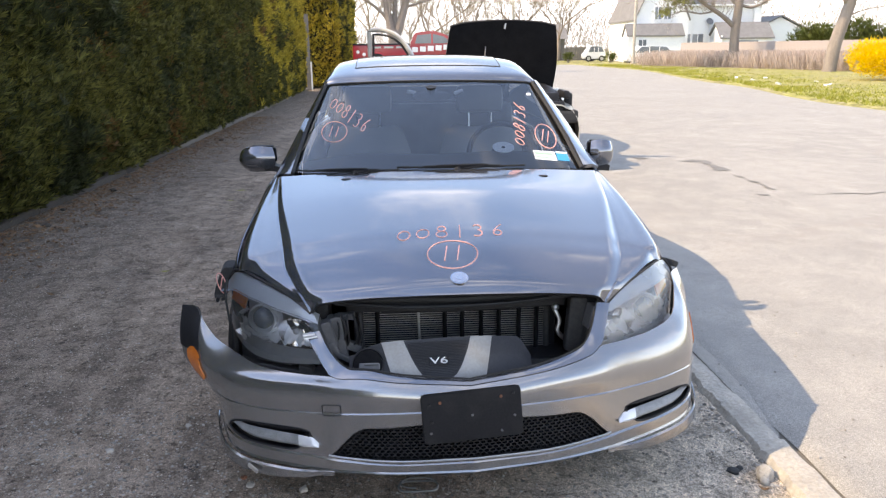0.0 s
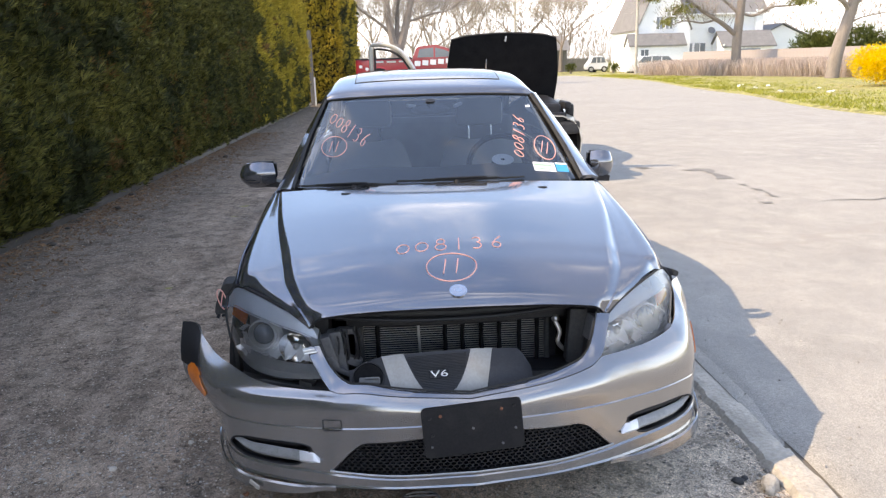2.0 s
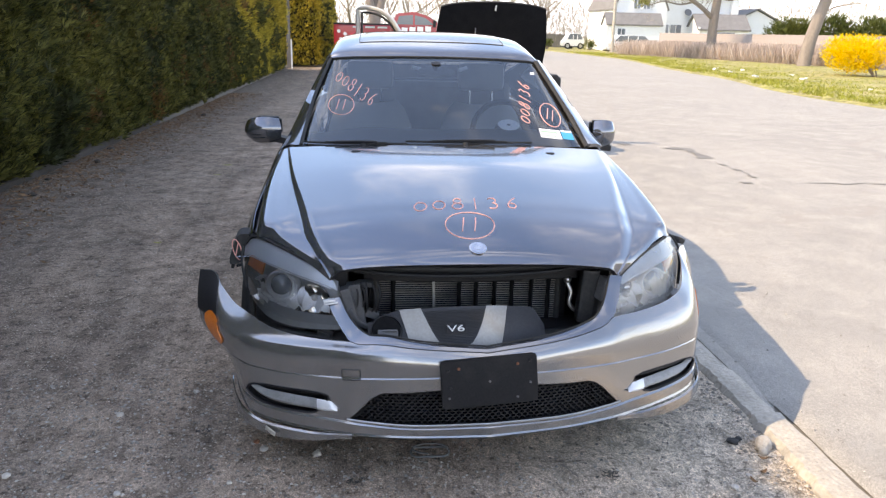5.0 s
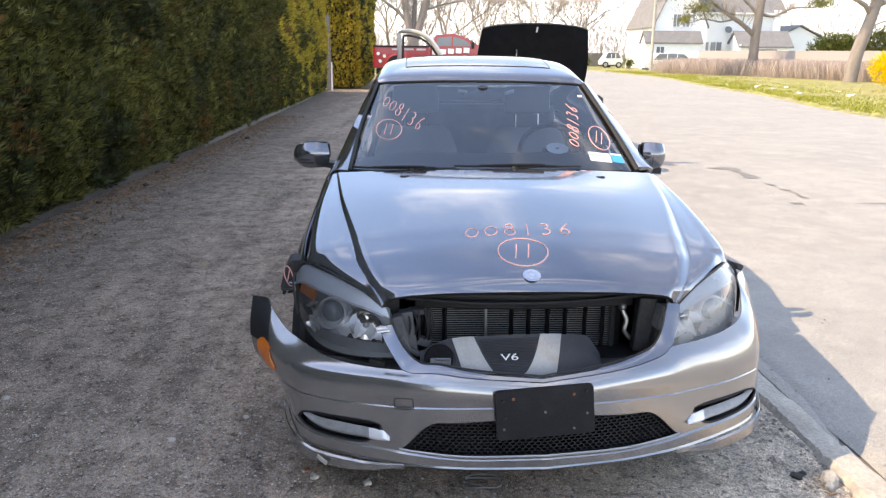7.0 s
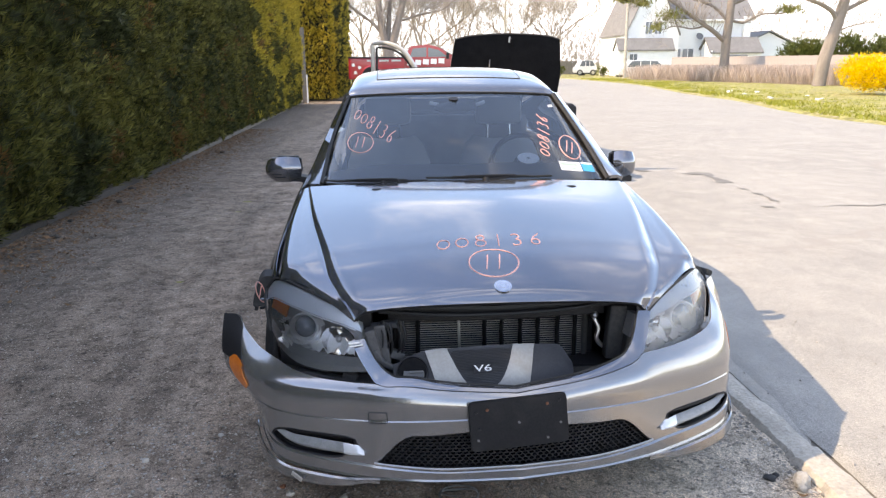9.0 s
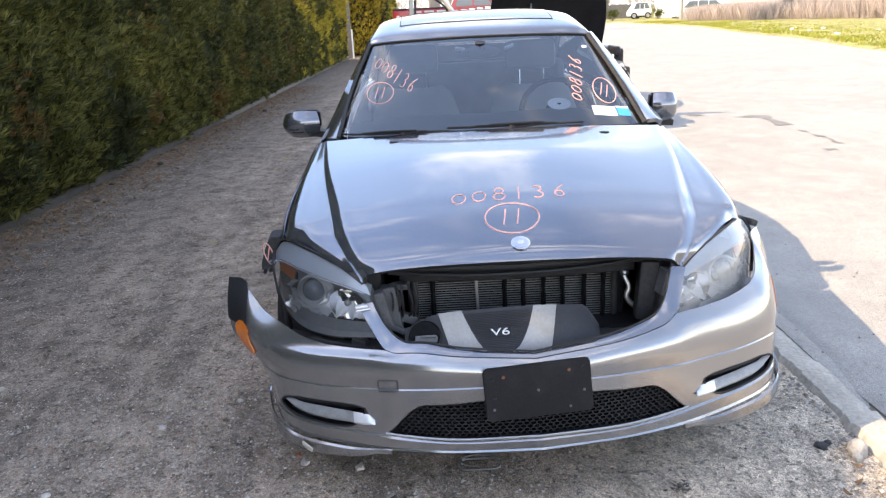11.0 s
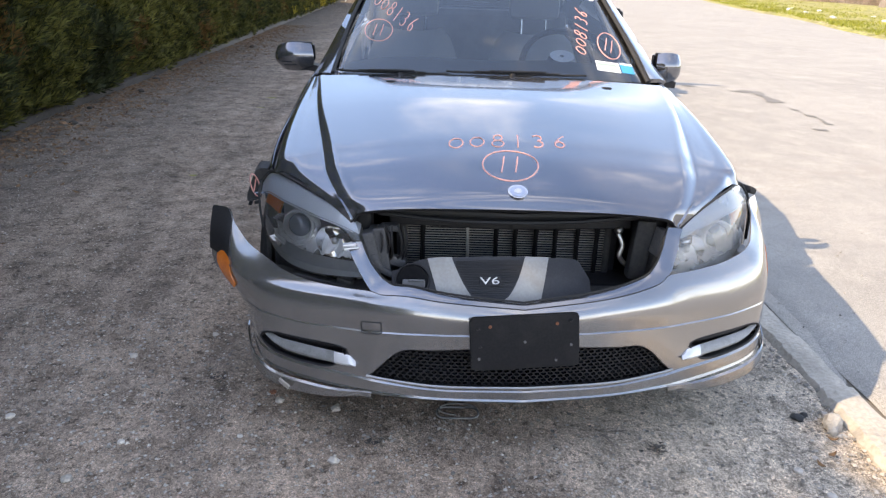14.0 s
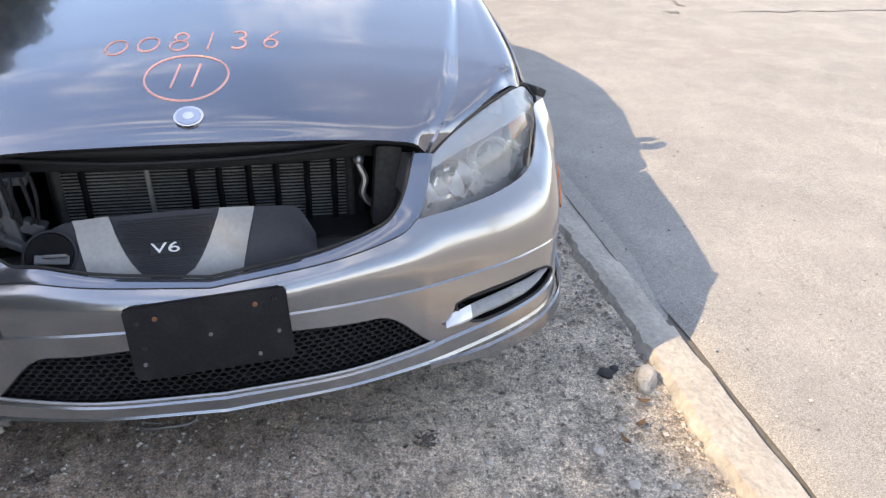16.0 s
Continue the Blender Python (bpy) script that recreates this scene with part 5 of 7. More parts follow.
    for k in range(4):
        part("reflector_facet", box(bmesh.new(), flip((.752 + .010 * k, .372 + .014 * k, .628 - .010 * k), s), (.018, .012, .006), (-20, 8, 38 * s), .002), M["lampsilver"], h)
    bm = tube(bmesh.new(), [p.lerp(q2, wedge(i) + .02) + Vector((0, .002, 0)) for i, (p, q2) in enumerate(zip(top, midr))][2:-4], .0022, 6)
    part("brow_line", bm, M["lampsilver"], h, "bright line under the brow", smooth=True)
    bm = tube(bmesh.new(), [p + Vector((.002 * s, .004, .006)) for p in rows[-1]] + [rows[k][-1] + Vector((.008 * s, .008, 0)) for k in range(len(rows) - 1, -1, -1)], .0045, 6)
    part("lamp_seal", bm, M["rubber"], h, "black rubber seal", smooth=True)


for s in (-1, 1):
    headlight(s)
part("seal_end", box(bmesh.new(), (.842, .500, .722), (.035, .06, .022), (0, 25, 30), .006), M["rubber"], sedan)

# dark gap and torn brackets under the right-hand lamp
part("lamp_tray", boxes(((-.62, .205, .468), (.34, .05, .010), (0, 3, -24)), ((-.58, .160, .478), (.22, .018, .014), (0, 4, -20)), ((-.74, .255, .462), (.14, .02, .022), (0, 6, -38)), ((-.52, .150, .488), (.05, .03, .02), (0, 10, -18)), ((-.80, .40, .49), (.014, .05, .14), (8, 0, 0)), bev=.004), M["dusty"], sedan, "torn grey lamp bracket")
part("inner_fender", boxes(((-.66, .50, .45), (.36, .04, .30), (0, 0, -30)), bev=.01), M["liner"], sedan)
part("crash_beam", boxes(((0, .16, .43), (1.15, .07, .09)), bev=.01), M["dusty"], sedan)

# hood badge: plain ringed disc
bc = on_tree(hood_tree, (0.0, .166, 2), (0, 0, -1))
nrm = Vector((0, -.42, .91)).normalized()
bq = nrm.to_track_quat("Z", "Y").to_matrix()
badge = part("hood_badge", cyl(bmesh.new(), bc - nrm * .004, bc + nrm * .003, .030, seg=32), M["chrome"], sedan, "round silver and blue hood badge", smooth=False)
ringm = [[bc + bq @ Vector((r * math.cos(a), r * math.sin(a), .0038)) for a in (2 * math.pi * k / 32 for k in range(32))] for r in (.025, .010)]
part("badge_ring", net(bmesh.new(), ringm, closed=True), M["enamel"], badge)
part("badge_centre", cyl(bmesh.new(), bc + nrm * .002, bc + nrm * .005, .011, seg=20), M["chrome"], badge)


# ---- marker writing
def glyph(ch):
    """The strokes of a hand-drawn digit in a box of width .62 and height 1."""
    def arc(cx, cy, rx, ry, a0, a1, n=22):
        return [(cx + rx * math.cos(radians(a0 + (a1 - a0) * k / n)), cy + ry * math.sin(radians(a0 + (a1 - a0) * k / n))) for k in range(n + 1)]
    return {"0": [arc(.31, .45, .31, .36, 100, 470)], "1": [[(.30, 0), (.33, .5), (.34, 1.0)]],
            "8": [arc(.31, .73, .20, .22, -90, 270), arc(.31, .26, .27, .25, 90, 450)],
            "3": [arc(.25, .75, .25, .22, 140, -80), arc(.25, .27, .29, .26, 85, -130)],
            "6": [[(.62, .98), (.34, .72), (.12, .40)] + arc(.34, .24, .24, .22, 170, 530)]}[ch]


def writing(tree, centre, width, height, turn, way, text="008136", ring=None, thick=.0029, bars=True, lean=0.12):
    """Strokes laid on a surface: centre in (across, up), found along way from the front or from above."""
    bm = bmesh.new()
    up_axis = 1 if abs(way[2]) > .5 else 2

    def put(u, v):
        c, s_ = math.cos(radians(turn)), math.sin(radians(turn))
        a, b = u * c - v * s_, u * s_ + v * c
        p = (centre[0] + a, centre[1] + b, 3) if up_axis == 1 else (centre[0] + a, 0, centre[1] + b)
        hit = tree.ray_cast(Vector(p), Vector(way))
        if hit[0] is None:
            return None
        nn = hit[1] if hit[1].dot(Vector(way)) < 0 else -hit[1]
        return hit[0] + nn * thick * .3

    def stroke(pts):
        pts = [q for q in (put(*p) for p in pts) if q is not None]
        if len(pts) > 1:
            tube(bm, pts, thick, 5)
    step = width / (len(text) - .35)
    for k, ch in enumerate(text):
        for g in glyph(ch):
            stroke([(-width / 2 + step * k + (x + lean * y) * step * (1.05 if ch in "08" else .9), (y - .45) * height + .10 * height * (k / 5 - .5) + .03 * height * ((k * 7) % 3)) for x, y in g])
    if ring:
        cx, cy, rx, ry = ring
        stroke([(cx + rx * math.cos(a) * (1 + .03 * math.sin(a * 2)), cy + ry * math.sin(a)) for a in (math.radians(70 + 385 * k / 40) for k in range(41))])
        for dx in (-.28, .22):
            stroke([(cx + dx * rx - .09 * rx, cy - .5 * ry), (cx + dx * rx + .02 * rx, cy + .05 * ry), (cx + dx * rx + .10 * rx, cy + .52 * ry)])
    return bm


part("hood_writing", writing(hood_tree, (-.010, .452), .395, .098, 2, (0, 0, -1), ring=(-.008, -.155, .088, .085)), M["marker"], sedan, "stock number in coral marker")
part("screen_writing", writing(ws_tree, (-.450, 1.196), .225, .066, -31, (0, 1, 0), thick=.0024), M["marker"], sedan, "stock number in coral marker")
part("screen_ring", writing(ws_tree, (-.516, 1.122), .1, .1, 0, (0, 1, 0), text="", ring=(0, 0, .066, .042), thick=.0024), M["marker"], sedan, "ringed number in coral marker")
part("screen_writing", writing(ws_tree, (.447, 1.143), .175, .062, 66, (0, 1, 0), thick=.0024), M["marker"], sedan, "stock number in coral marker")
part("screen_ring", writing(ws_tree, (.567, 1.088), .1, .1, -20, (0, 1, 0), text="", ring=(0, 0, .055, .048), thick=.0024), M["marker"], sedan, "ringed number in coral marker")


# stickers on the windscreen, disc on the dashboard
def pasted(x0, x1, z0, z1, material, name, parent, label="", slant=0.0, lift=-.003):
    rows = []
    for j in range(3):
        rows.append([on_tree(ws_tree, (x0 + (x1 - x0) * i / 4, 0, z0 + (z1 - z0) * j / 2 - slant * i / 4), (0, 1, 0)) + Vector((0, lift, 0)) for i in range(5)])
    return part(name, net(bmesh.new(), rows), material, parent, label)


st = pasted(.475, .585, 1.003, 1.037, M["paper"], "sticker", windscreen, "white inspection sticker", .012)
pasted(.48, .57, 1.022, 1.030, M["greenbar"], "print_bar", st, "", .010, -.005)
pasted(.48, .56, 1.010, 1.015, M["greenbar"], "print_bar", st, "", .010, -.005)
pasted(.590, .652, .993, 1.027, M["bluepaper"], "sticker", windscreen, "blue registration sticker", .008)
pasted(.591, .651, 1.020, 1.027, M["paper"], "print_bar", windscreen, "", .008, -.005)
pasted(.535, .562, 1.270, 1.281, M["paper"], "sticker", windscreen, "small white sticker")

# interior
part("dashboard", net(bmesh.new(), surf(mirrored([[(0, 1.34, .955), (.4, 1.37, .95), (.66, 1.42, .93)], [(0, 1.62, .99), (.4, 1.63, .99), (.68, 1.66, .96)], [(0, 1.80, .96), (.4, 1.80, .97), (.68, 1.80, .93)], [(0, 1.84, .75), (.4, 1.84, .75), (.68, 1.84, .75)]]), 6, 5)), M["interior"], sedan, "dark dashboard", smooth=True, solid=.01)
disc_rows = [[Vector((.350 + r * math.cos(a), 1.56 + r * .90 * math.sin(a), 1.040 + r * .38 * math.sin(a))) for a in (2 * math.pi * k / 28 for k in range(28))] for r in (.056, .011)]
cd = part("paper_disc", net(bmesh.new(), disc_rows, closed=True), M["paper"], None, solid=.002)
tagged(cd, "white paper disc with a hole, lying on the dashboard", "disc")
bm = bmesh.new()
SW = Vector((.385, 1.90, .955))
sq = Vector((0, -.88, .48)).to_track_quat("Z", "Y").to_matrix()
tube(bm, [SW + sq @ Vector((.185 * math.cos(a), .185 * math.sin(a), 0)) for a in (2 * math.pi * k / 36 for k in range(37))], .016, 8)
sw = part("steering_wheel", bm, M["black"], sedan, "black steering wheel", smooth=True)
bm = ball(bmesh.new(), SW, .065, 14, (1, .6, 1))
for a in (0, 180, 270):
    tube(bm, [SW, SW + sq @ Vector((.18 * math.cos(radians(a)), .18 * math.sin(radians(a)), 0))], .018, 6)
part("steering_hub", bm, M["interior"], sw, smooth=True)


def seat(x, y, name):
    back = [[Vector((x + w * c, y + d + .03 * (abs(c) > .8), z)) for c in (-1, -.8, -.4, 0, .4, .8, 1)] for z, w, d in ((.55, .24, 0), (.75, .245, .04), (.90, .23, .08), (1.00, .19, .11), (1.04, .14, .13))]
    ob = part(name, net(bmesh.new(), back), M["seat"], sedan, "grey leather seat", smooth=True, solid=.05, offset=1)
    bm = bmesh.new()
    box(bm, (x, y + .17, 1.225), (.29, .09, .17), (-8, 0, 0), .04)
    part("head_rest", bm, M["seat"], ob, smooth=True)
    for dx in (-.070, .070):
        part("head_rest_bar", cyl(bmesh.new(), (x + dx, y + .14, 1.03), (x + dx, y + .165, 1.17), .007, seg=8), M["chrome"], ob)
    part("cushion", box(bmesh.new(), (x, y - .25, .55), (.5, .5, .16), (6, 0, 0), .05), M["seat"], ob, smooth=True)


seat(.322, 2.32, "seat")
seat(-.37, 2.36, "seat")
part("rear_bench", boxes(((0, 3.25, .85), (1.3, .16, .6), (-12, 0, 0)), bev=.05), M["greyplastic"], sedan)
part("headliner", boxes(((0, 2.75, 1.335), (1.15, 1.1, .02)), bev=.005), M["greyplastic"], sedan)
part("cabin_floor", boxes(((0, 2.5, .35), (1.6, 2.4, .04)), ((0, 3.6, .8), (1.4, .05, .7))), M["interior"], sedan)
bm = boxes(((-.02, 1.955, .70), (.30, .20, .16), (0, 0, 10)), bev=.01)
bx = part("cardboard_box", bm, M["cardboard"], None)
bx.location = (0, .25, .13)
tagged(bx, "crumpled yellow cardboard box between the front seats", "box")
bm = ball(bmesh.new(), (0, 2.045, 1.272), .05, 14, (2.3, .35, .6))
# a small white block on either side of the mirror
for x, k in ((-.105, 12), (.160, -20)):
    part("white_block", box(bmesh.new(), (x, 2.10, 1.290), (.055, .02, .020), (0, k, 0), .008), M["white"], sedan, "small white block beside the interior mirror")
mir = part("inner_mirror", bm, M["black"], sedan, "black interior mirror", smooth=True)
part("mirror_stem", cyl(bmesh.new(), (0, 2.035, 1.322), (0, 2.045, 1.285), .028, .02, 10), M["black"], mir)


sedan.location.x = .007


# ---------------------------------------------------------------- hedge
def spray_field(name, spots, material, parent, size, rnd, label="", droop=0.3, blades=4):
    """Many small flat sprays, each a fan of narrow leaves; spots are (place, outward way)."""
    verts, faces = [], []
    for p, out in spots:
        k = size * rnd.uniform(.55, 1.35)
        up = Vector((rnd.uniform(-.5, .5), rnd.uniform(-.5, .5), rnd.uniform(.2, 1.1))).normalized()
        d = (out * rnd.uniform(.4, 1.0) + up * .9 - Vector((0, 0, droop * rnd.random()))).normalized()
        side = d.cross(Vector((rnd.uniform(-1, 1), rnd.uniform(-1, 1), rnd.uniform(-1, 1)))).normalized()
        for b in range(blades):
            a = (b - (blades - 1) / 2) * .36 + rnd.uniform(-.15, .15)
            w = (d * math.cos(a) + side * math.sin(a)).normalized()
            ln = k * (1 - .25 * abs(a)) * rnd.uniform(.8, 1.1)
            wd = w.cross(d.cross(side)).normalized() * k * .062
            i = len(verts)
            verts += [p, p + w * ln * .5 + wd, p + w * ln, p + w * ln * .5 - wd]
            faces.append((i, i + 1, i + 2, i + 3))
    return free_mesh(name, [tuple(v) for v in verts], faces, material, parent, label, kind="stuff")


HEDGE_TOP = 4.56


def hedge_bulge(y, z):
    """How far the clipped face stands out: one soft swelling for each tree, uneven all over."""
    return .12 * n3(y * .9, z * .6, 2) + .16 * n3(y * 2.6, z * 1.7, 5) + .17 * n3(y * 6.0, z * 3.6, 9) - .08 * soft(.7, .1, z)


def hedge_row(y0, y1, face, top, mats, label, seed, density, size, deep=1.3):
    rnd = random.Random(seed)
    hedge = thing("hedge", label, "hedge", place=(face - deep / 2, (y0 + y1) / 2, 0))
    ny, nz = int((y1 - y0) / .35), 16
    # dark inner mass, its near-black colour standing for the shade between sprays
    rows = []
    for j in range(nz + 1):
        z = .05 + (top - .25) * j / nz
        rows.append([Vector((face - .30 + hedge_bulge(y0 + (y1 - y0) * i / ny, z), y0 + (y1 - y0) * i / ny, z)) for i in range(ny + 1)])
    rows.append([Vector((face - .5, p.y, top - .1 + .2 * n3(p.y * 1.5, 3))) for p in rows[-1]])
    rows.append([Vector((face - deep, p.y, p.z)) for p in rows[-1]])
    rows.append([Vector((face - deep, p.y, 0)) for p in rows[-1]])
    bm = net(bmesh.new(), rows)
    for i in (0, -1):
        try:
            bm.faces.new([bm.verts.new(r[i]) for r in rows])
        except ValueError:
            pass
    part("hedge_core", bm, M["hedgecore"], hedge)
    spots = {m: [] for m in mats}
    n = int((y1 - y0) * top * density)
    for _ in range(n):
        y, z = rnd.uniform(y0, y1), (.012 + .988 * rnd.random()) * top
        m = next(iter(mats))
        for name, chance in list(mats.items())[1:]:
            # golden sprays thicken upward and far off: sunlight put into the colour
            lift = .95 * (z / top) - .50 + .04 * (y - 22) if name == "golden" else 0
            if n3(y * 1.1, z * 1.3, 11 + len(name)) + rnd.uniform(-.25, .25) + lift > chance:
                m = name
        depth = .06 - .26 * rnd.random() ** 1.5
        spots[m].append((Vector((face + hedge_bulge(y, z) + depth, y, z)), Vector((1, 0, 0))))
    for _ in range(n // 5):
        y, x = rnd.uniform(y0, y1), face - rnd.uniform(0, deep)
        spots[next(iter(mats))].append((Vector((x, y, top - .12 + .25 * n3(y * 1.5, 3) + .18 * n3(y * 5, x) + rnd.uniform(-.1, .1))), Vector((.1, 0, 1))))
    for _ in range(int(deep * top * density)):
        x, z = face - rnd.uniform(0, deep), rnd.uniform(.05, top)
        spots[next(iter(mats))].append((Vector((x, y0 - .06 + .1 * n3(x * 3, z * 2) + rnd.uniform(-.08, .1), z)), Vector((0, -1, 0))))
    for k, (m, sp) in enumerate(spots.items()):
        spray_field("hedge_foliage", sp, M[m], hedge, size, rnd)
    return hedge


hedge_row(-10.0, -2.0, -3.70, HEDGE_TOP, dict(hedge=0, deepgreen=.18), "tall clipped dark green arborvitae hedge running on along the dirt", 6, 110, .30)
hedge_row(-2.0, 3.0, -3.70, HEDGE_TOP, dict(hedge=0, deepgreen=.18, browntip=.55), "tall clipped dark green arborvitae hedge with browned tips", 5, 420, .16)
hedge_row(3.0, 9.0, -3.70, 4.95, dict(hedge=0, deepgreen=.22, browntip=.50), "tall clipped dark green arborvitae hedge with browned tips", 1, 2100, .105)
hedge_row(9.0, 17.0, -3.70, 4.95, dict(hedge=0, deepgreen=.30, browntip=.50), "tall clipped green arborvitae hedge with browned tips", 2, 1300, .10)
hedge_row(17.0, 27.2, -3.70, 4.5, dict(hedge=0, browntip=.50, golden=-.22), "golden green arborvitae hedge catching the sun", 3, 600, .15)
hedge_row(29.6, 39.5, -2.45, 4.7, dict(golden=0, hedge=.12, deepgreen=.25), "golden green arborvitae hedge beyond the gate", 4, 420, .17, 4.2)

# low concrete edging under the hedge
edging = thing("edging", "low weathered concrete edging below the hedge", "edging", kind="structure")
y = -9.2
while y < 27:
    ln = 2.4
    bm = bmesh.new()
    rows = []
    for j in range(9):
        yy = y + .008 + (ln - .016) * j / 8
        c = .012 * n3(yy * 3, 2)
        rows.append([(-3.72 + c, yy, -.03), (-3.725 + c, yy, .05 + c), (-3.74, yy, .062 + c), (-3.84, yy, .062 - c), (-3.855, yy, .05), (-3.86, yy, -.03)])
    net(bm, rows)
    part("edging_stone", bm, M["edging"] if y < 8 else M["ditch"], edging)
    y += ln
bm = boxes(((-3.64, 28.4, 1.45), (.16, .14, 2.9)), bev=.01)
tagged(part("gate_post", bm, M["post"], None), "tall weathered grey gate post by the hedge gap", "post")
bm = boxes(((-3.50, 28.1, .55), (.06, .05, 1.1)), bev=.005)
tagged(part("gate_pipe", bm, M["whitepaint"], None), "short white pipe standing by the gate", "pipe")
# ---------------------------------------------------------------- scattered grit
def pebble(verts, faces, p, r, rnd):
    i = len(verts)
    a = rnd.uniform(0, 6.28)
    for u, v, w in ((1, 0, 0), (-.9, .1, .05), (.1, 1, 0), (0, -.85, .1), (.1, .1, .7), (0, 0, -.5)):
        x, y = u * math.cos(a) - v * math.sin(a), u * math.sin(a) + v * math.cos(a)
        verts.append((p[0] + x * r * rnd.uniform(.7, 1.2), p[1] + y * r * rnd.uniform(.7, 1.2), p[2] + w * r * rnd.uniform(.7, 1.1)))
    for f in ((0, 2, 4), (2, 1, 4), (1, 3, 4), (3, 0, 4), (2, 0, 5), (1, 2, 5), (3, 1, 5), (0, 3, 5)):
        faces.append(tuple(i + k for k in f))


def scatter():
    rnd = random.Random(11)
    verts, faces = [], []
    for _ in range(64000):
        x, y = rnd.uniform(-3.7, 1.13), rnd.uniform(-1.6, 6.5) if rnd.random() < .35 else rnd.uniform(-1.0, .9)
        if x > .2 and rnd.random() < .3:
            continue
        r = .0022 + .0075 * rnd.random() ** 7
        pebble(verts, faces, (x, y, dirt_height(x, y) + r * .2), r, rnd)
    tagged(free_mesh("gravel", verts, faces, M["stone"], kind="stuff"), "loose grey gravel strewn over the dirt", "gravel")
    verts, faces = [], []
    for _ in range(900):
        x, y = 1.33 + 2.6 * rnd.random() ** 1.6, rnd.uniform(-1.2, 7)
        r = .003 + .006 * rnd.random() ** 3
        pebble(verts, faces, (x, y, .046 + .01 * (x - 1.3) * .3), r, rnd)
    for _ in range(1500):
        x, y = 1.15 - abs(rnd.gauss(0, .06)), rnd.uniform(-.8, 5)
        r = .003 + .011 * rnd.random() ** 3
        pebble(verts, faces, (x, y, dirt_height(x, y) + r * .3), r, rnd)
    tagged(free_mesh("grit", verts, faces, M["stone"], kind="stuff"), "loose grit along the kerb and road edge", "grit")


scatter()


def rock(x, y, r, material, label, z=None, flat=.6, seed=0):
    rnd = random.Random(seed + int(x * 1000) + int(y * 777))
    bm = bmesh.new()
    bmesh.ops.create_icosphere(bm, subdivisions=2, radius=r)
    off = rnd.uniform(0, 50)
    for v in bm.verts:
        v.co *= 1 + .35 * noise.noise(v.co * (1.6 / r) + Vector((off, 0, 0)))
        v.co.z *= flat
    bmesh.ops.rotate(bm, verts=bm.verts, cent=(0, 0, 0), matrix=Matrix.Rotation(rnd.uniform(0, 6.28), 3, "Z"))
    zz = dirt_height(x, y) if z is None else z
    bmesh.ops.translate(bm, verts=bm.verts, vec=(x, y, zz + r * flat * .6))
    return tagged(part("stone", bm, material, None), label, "stone", group="stones on the dirt")


rock(1.105, .105, .034, M["palestone"], "pale broken lump of kerb concrete", flat=.9)
rock(1.088, .070, .018, M["palestone"], "pale broken lump of kerb concrete", flat=.9)
rock(1.015, .160, .024, M["rubber"], "dark lump beside the kerb", flat=.4)
rock(1.045, .175, .014, M["rubber"], "dark lump beside the kerb", flat=.5, seed=3)
for x, y, r in ((-.53, -.094, .017), (-.557, .187, .017), (-.751, .221, .016), (-1.195, -.025, .012), (-1.281, -.205, .017), (.89, -.118, .014), (.97, -.06, .010), (.93, -.24, .015), (1.02, -.26, .010), (-.84, .02, .010),
                (-.62, -.30, .010), (-1.2, -.35, .012), (.62, -.11, .009), (.08, -.38, .010), (-1.35, .5, .014), (-1.6, .1, .015), (-1.1, .7, .012), (-.34, -.32, .009), (-1.9, -.2, .013), (-2.2, .9, .017)):
    rock(x, y, r, M["palestone"] if r > .0165 and x < -1 else M["stone"], "small grey stone lying on the dirt")
rock(-.785, .274, .012, M["rust"], "small red-brown chip of brick on the dirt")
# clots of dark leaves and a rusty stain on the gravel
for cx, cy, n in ((.480, -.025, 26), (-.416, .0, 18), (-1.0, .35, 16)):
    rq = random.Random(int(cx * 100) + 50)
    verts, faces = [], []
    for _ in range(n):
        x, y, a, r = cx + rq.gauss(0, .018), cy + rq.gauss(0, .014), rq.uniform(0, 6.28), rq.uniform(.006, .016)
        z, i = dirt_height(x, y) + .004 + rq.uniform(0, .010), len(verts)
        verts += [(x + r * math.cos(a), y + r * math.sin(a), z + rq.uniform(0, .008)), (x - r * .4 * math.sin(a), y + r * .4 * math.cos(a), z), (x - r * math.cos(a), y - r * math.sin(a), z + rq.uniform(0, .006)), (x + r * .4 * math.sin(a), y - r * .4 * math.cos(a), z)]
        faces.append((i, i + 1, i + 2, i + 3))
    tagged(free_mesh("leaf_clot", verts, faces, M["darkleaf"], kind="stuff"), "clot of dark wet leaf scraps on the gravel", "leaf litter")
for k, (x, y) in enumerate(((-3.55, 5.3), (-3.45, 6.4), (-3.6, 7.3), (-3.5, 8.9), (-3.4, 4.6), (-3.3, 11.2))):
    rock(x, y, .026 + .010 * (k % 3), M["edging"], "grey stone at the foot of the hedge", flat=.6)
# dead leaves and litter under the hedge
rnd = random.Random(3)
verts, faces = [], []
for _ in range(7000):
    x, y = -3.68 + abs(rnd.gauss(0, .38)), rnd.uniform(-1, 16)
    z = dirt_height(x, y) + .012
    a, r = rnd.uniform(0, 6.28), rnd.uniform(.010, .034)
    i = len(verts)
    verts += [(x + r * math.cos(a), y + r * math.sin(a), z + rnd.uniform(0, .02)), (x + r * .4 * math.cos(a + 1.6), y + r * .4 * math.sin(a + 1.6), z), (x - r * math.cos(a), y - r * math.sin(a), z + rnd.uniform(0, .015)), (x - r * .4 * math.cos(a + 1.6), y - r * .4 * math.sin(a + 1.6), z)]
    faces.append((i, i + 1, i + 2, i + 3))
tagged(free_mesh("leaf_litter", verts, faces, M["dryleaf"], kind="stuff"), "brown dead leaves gathered below the hedge", "leaf litter")
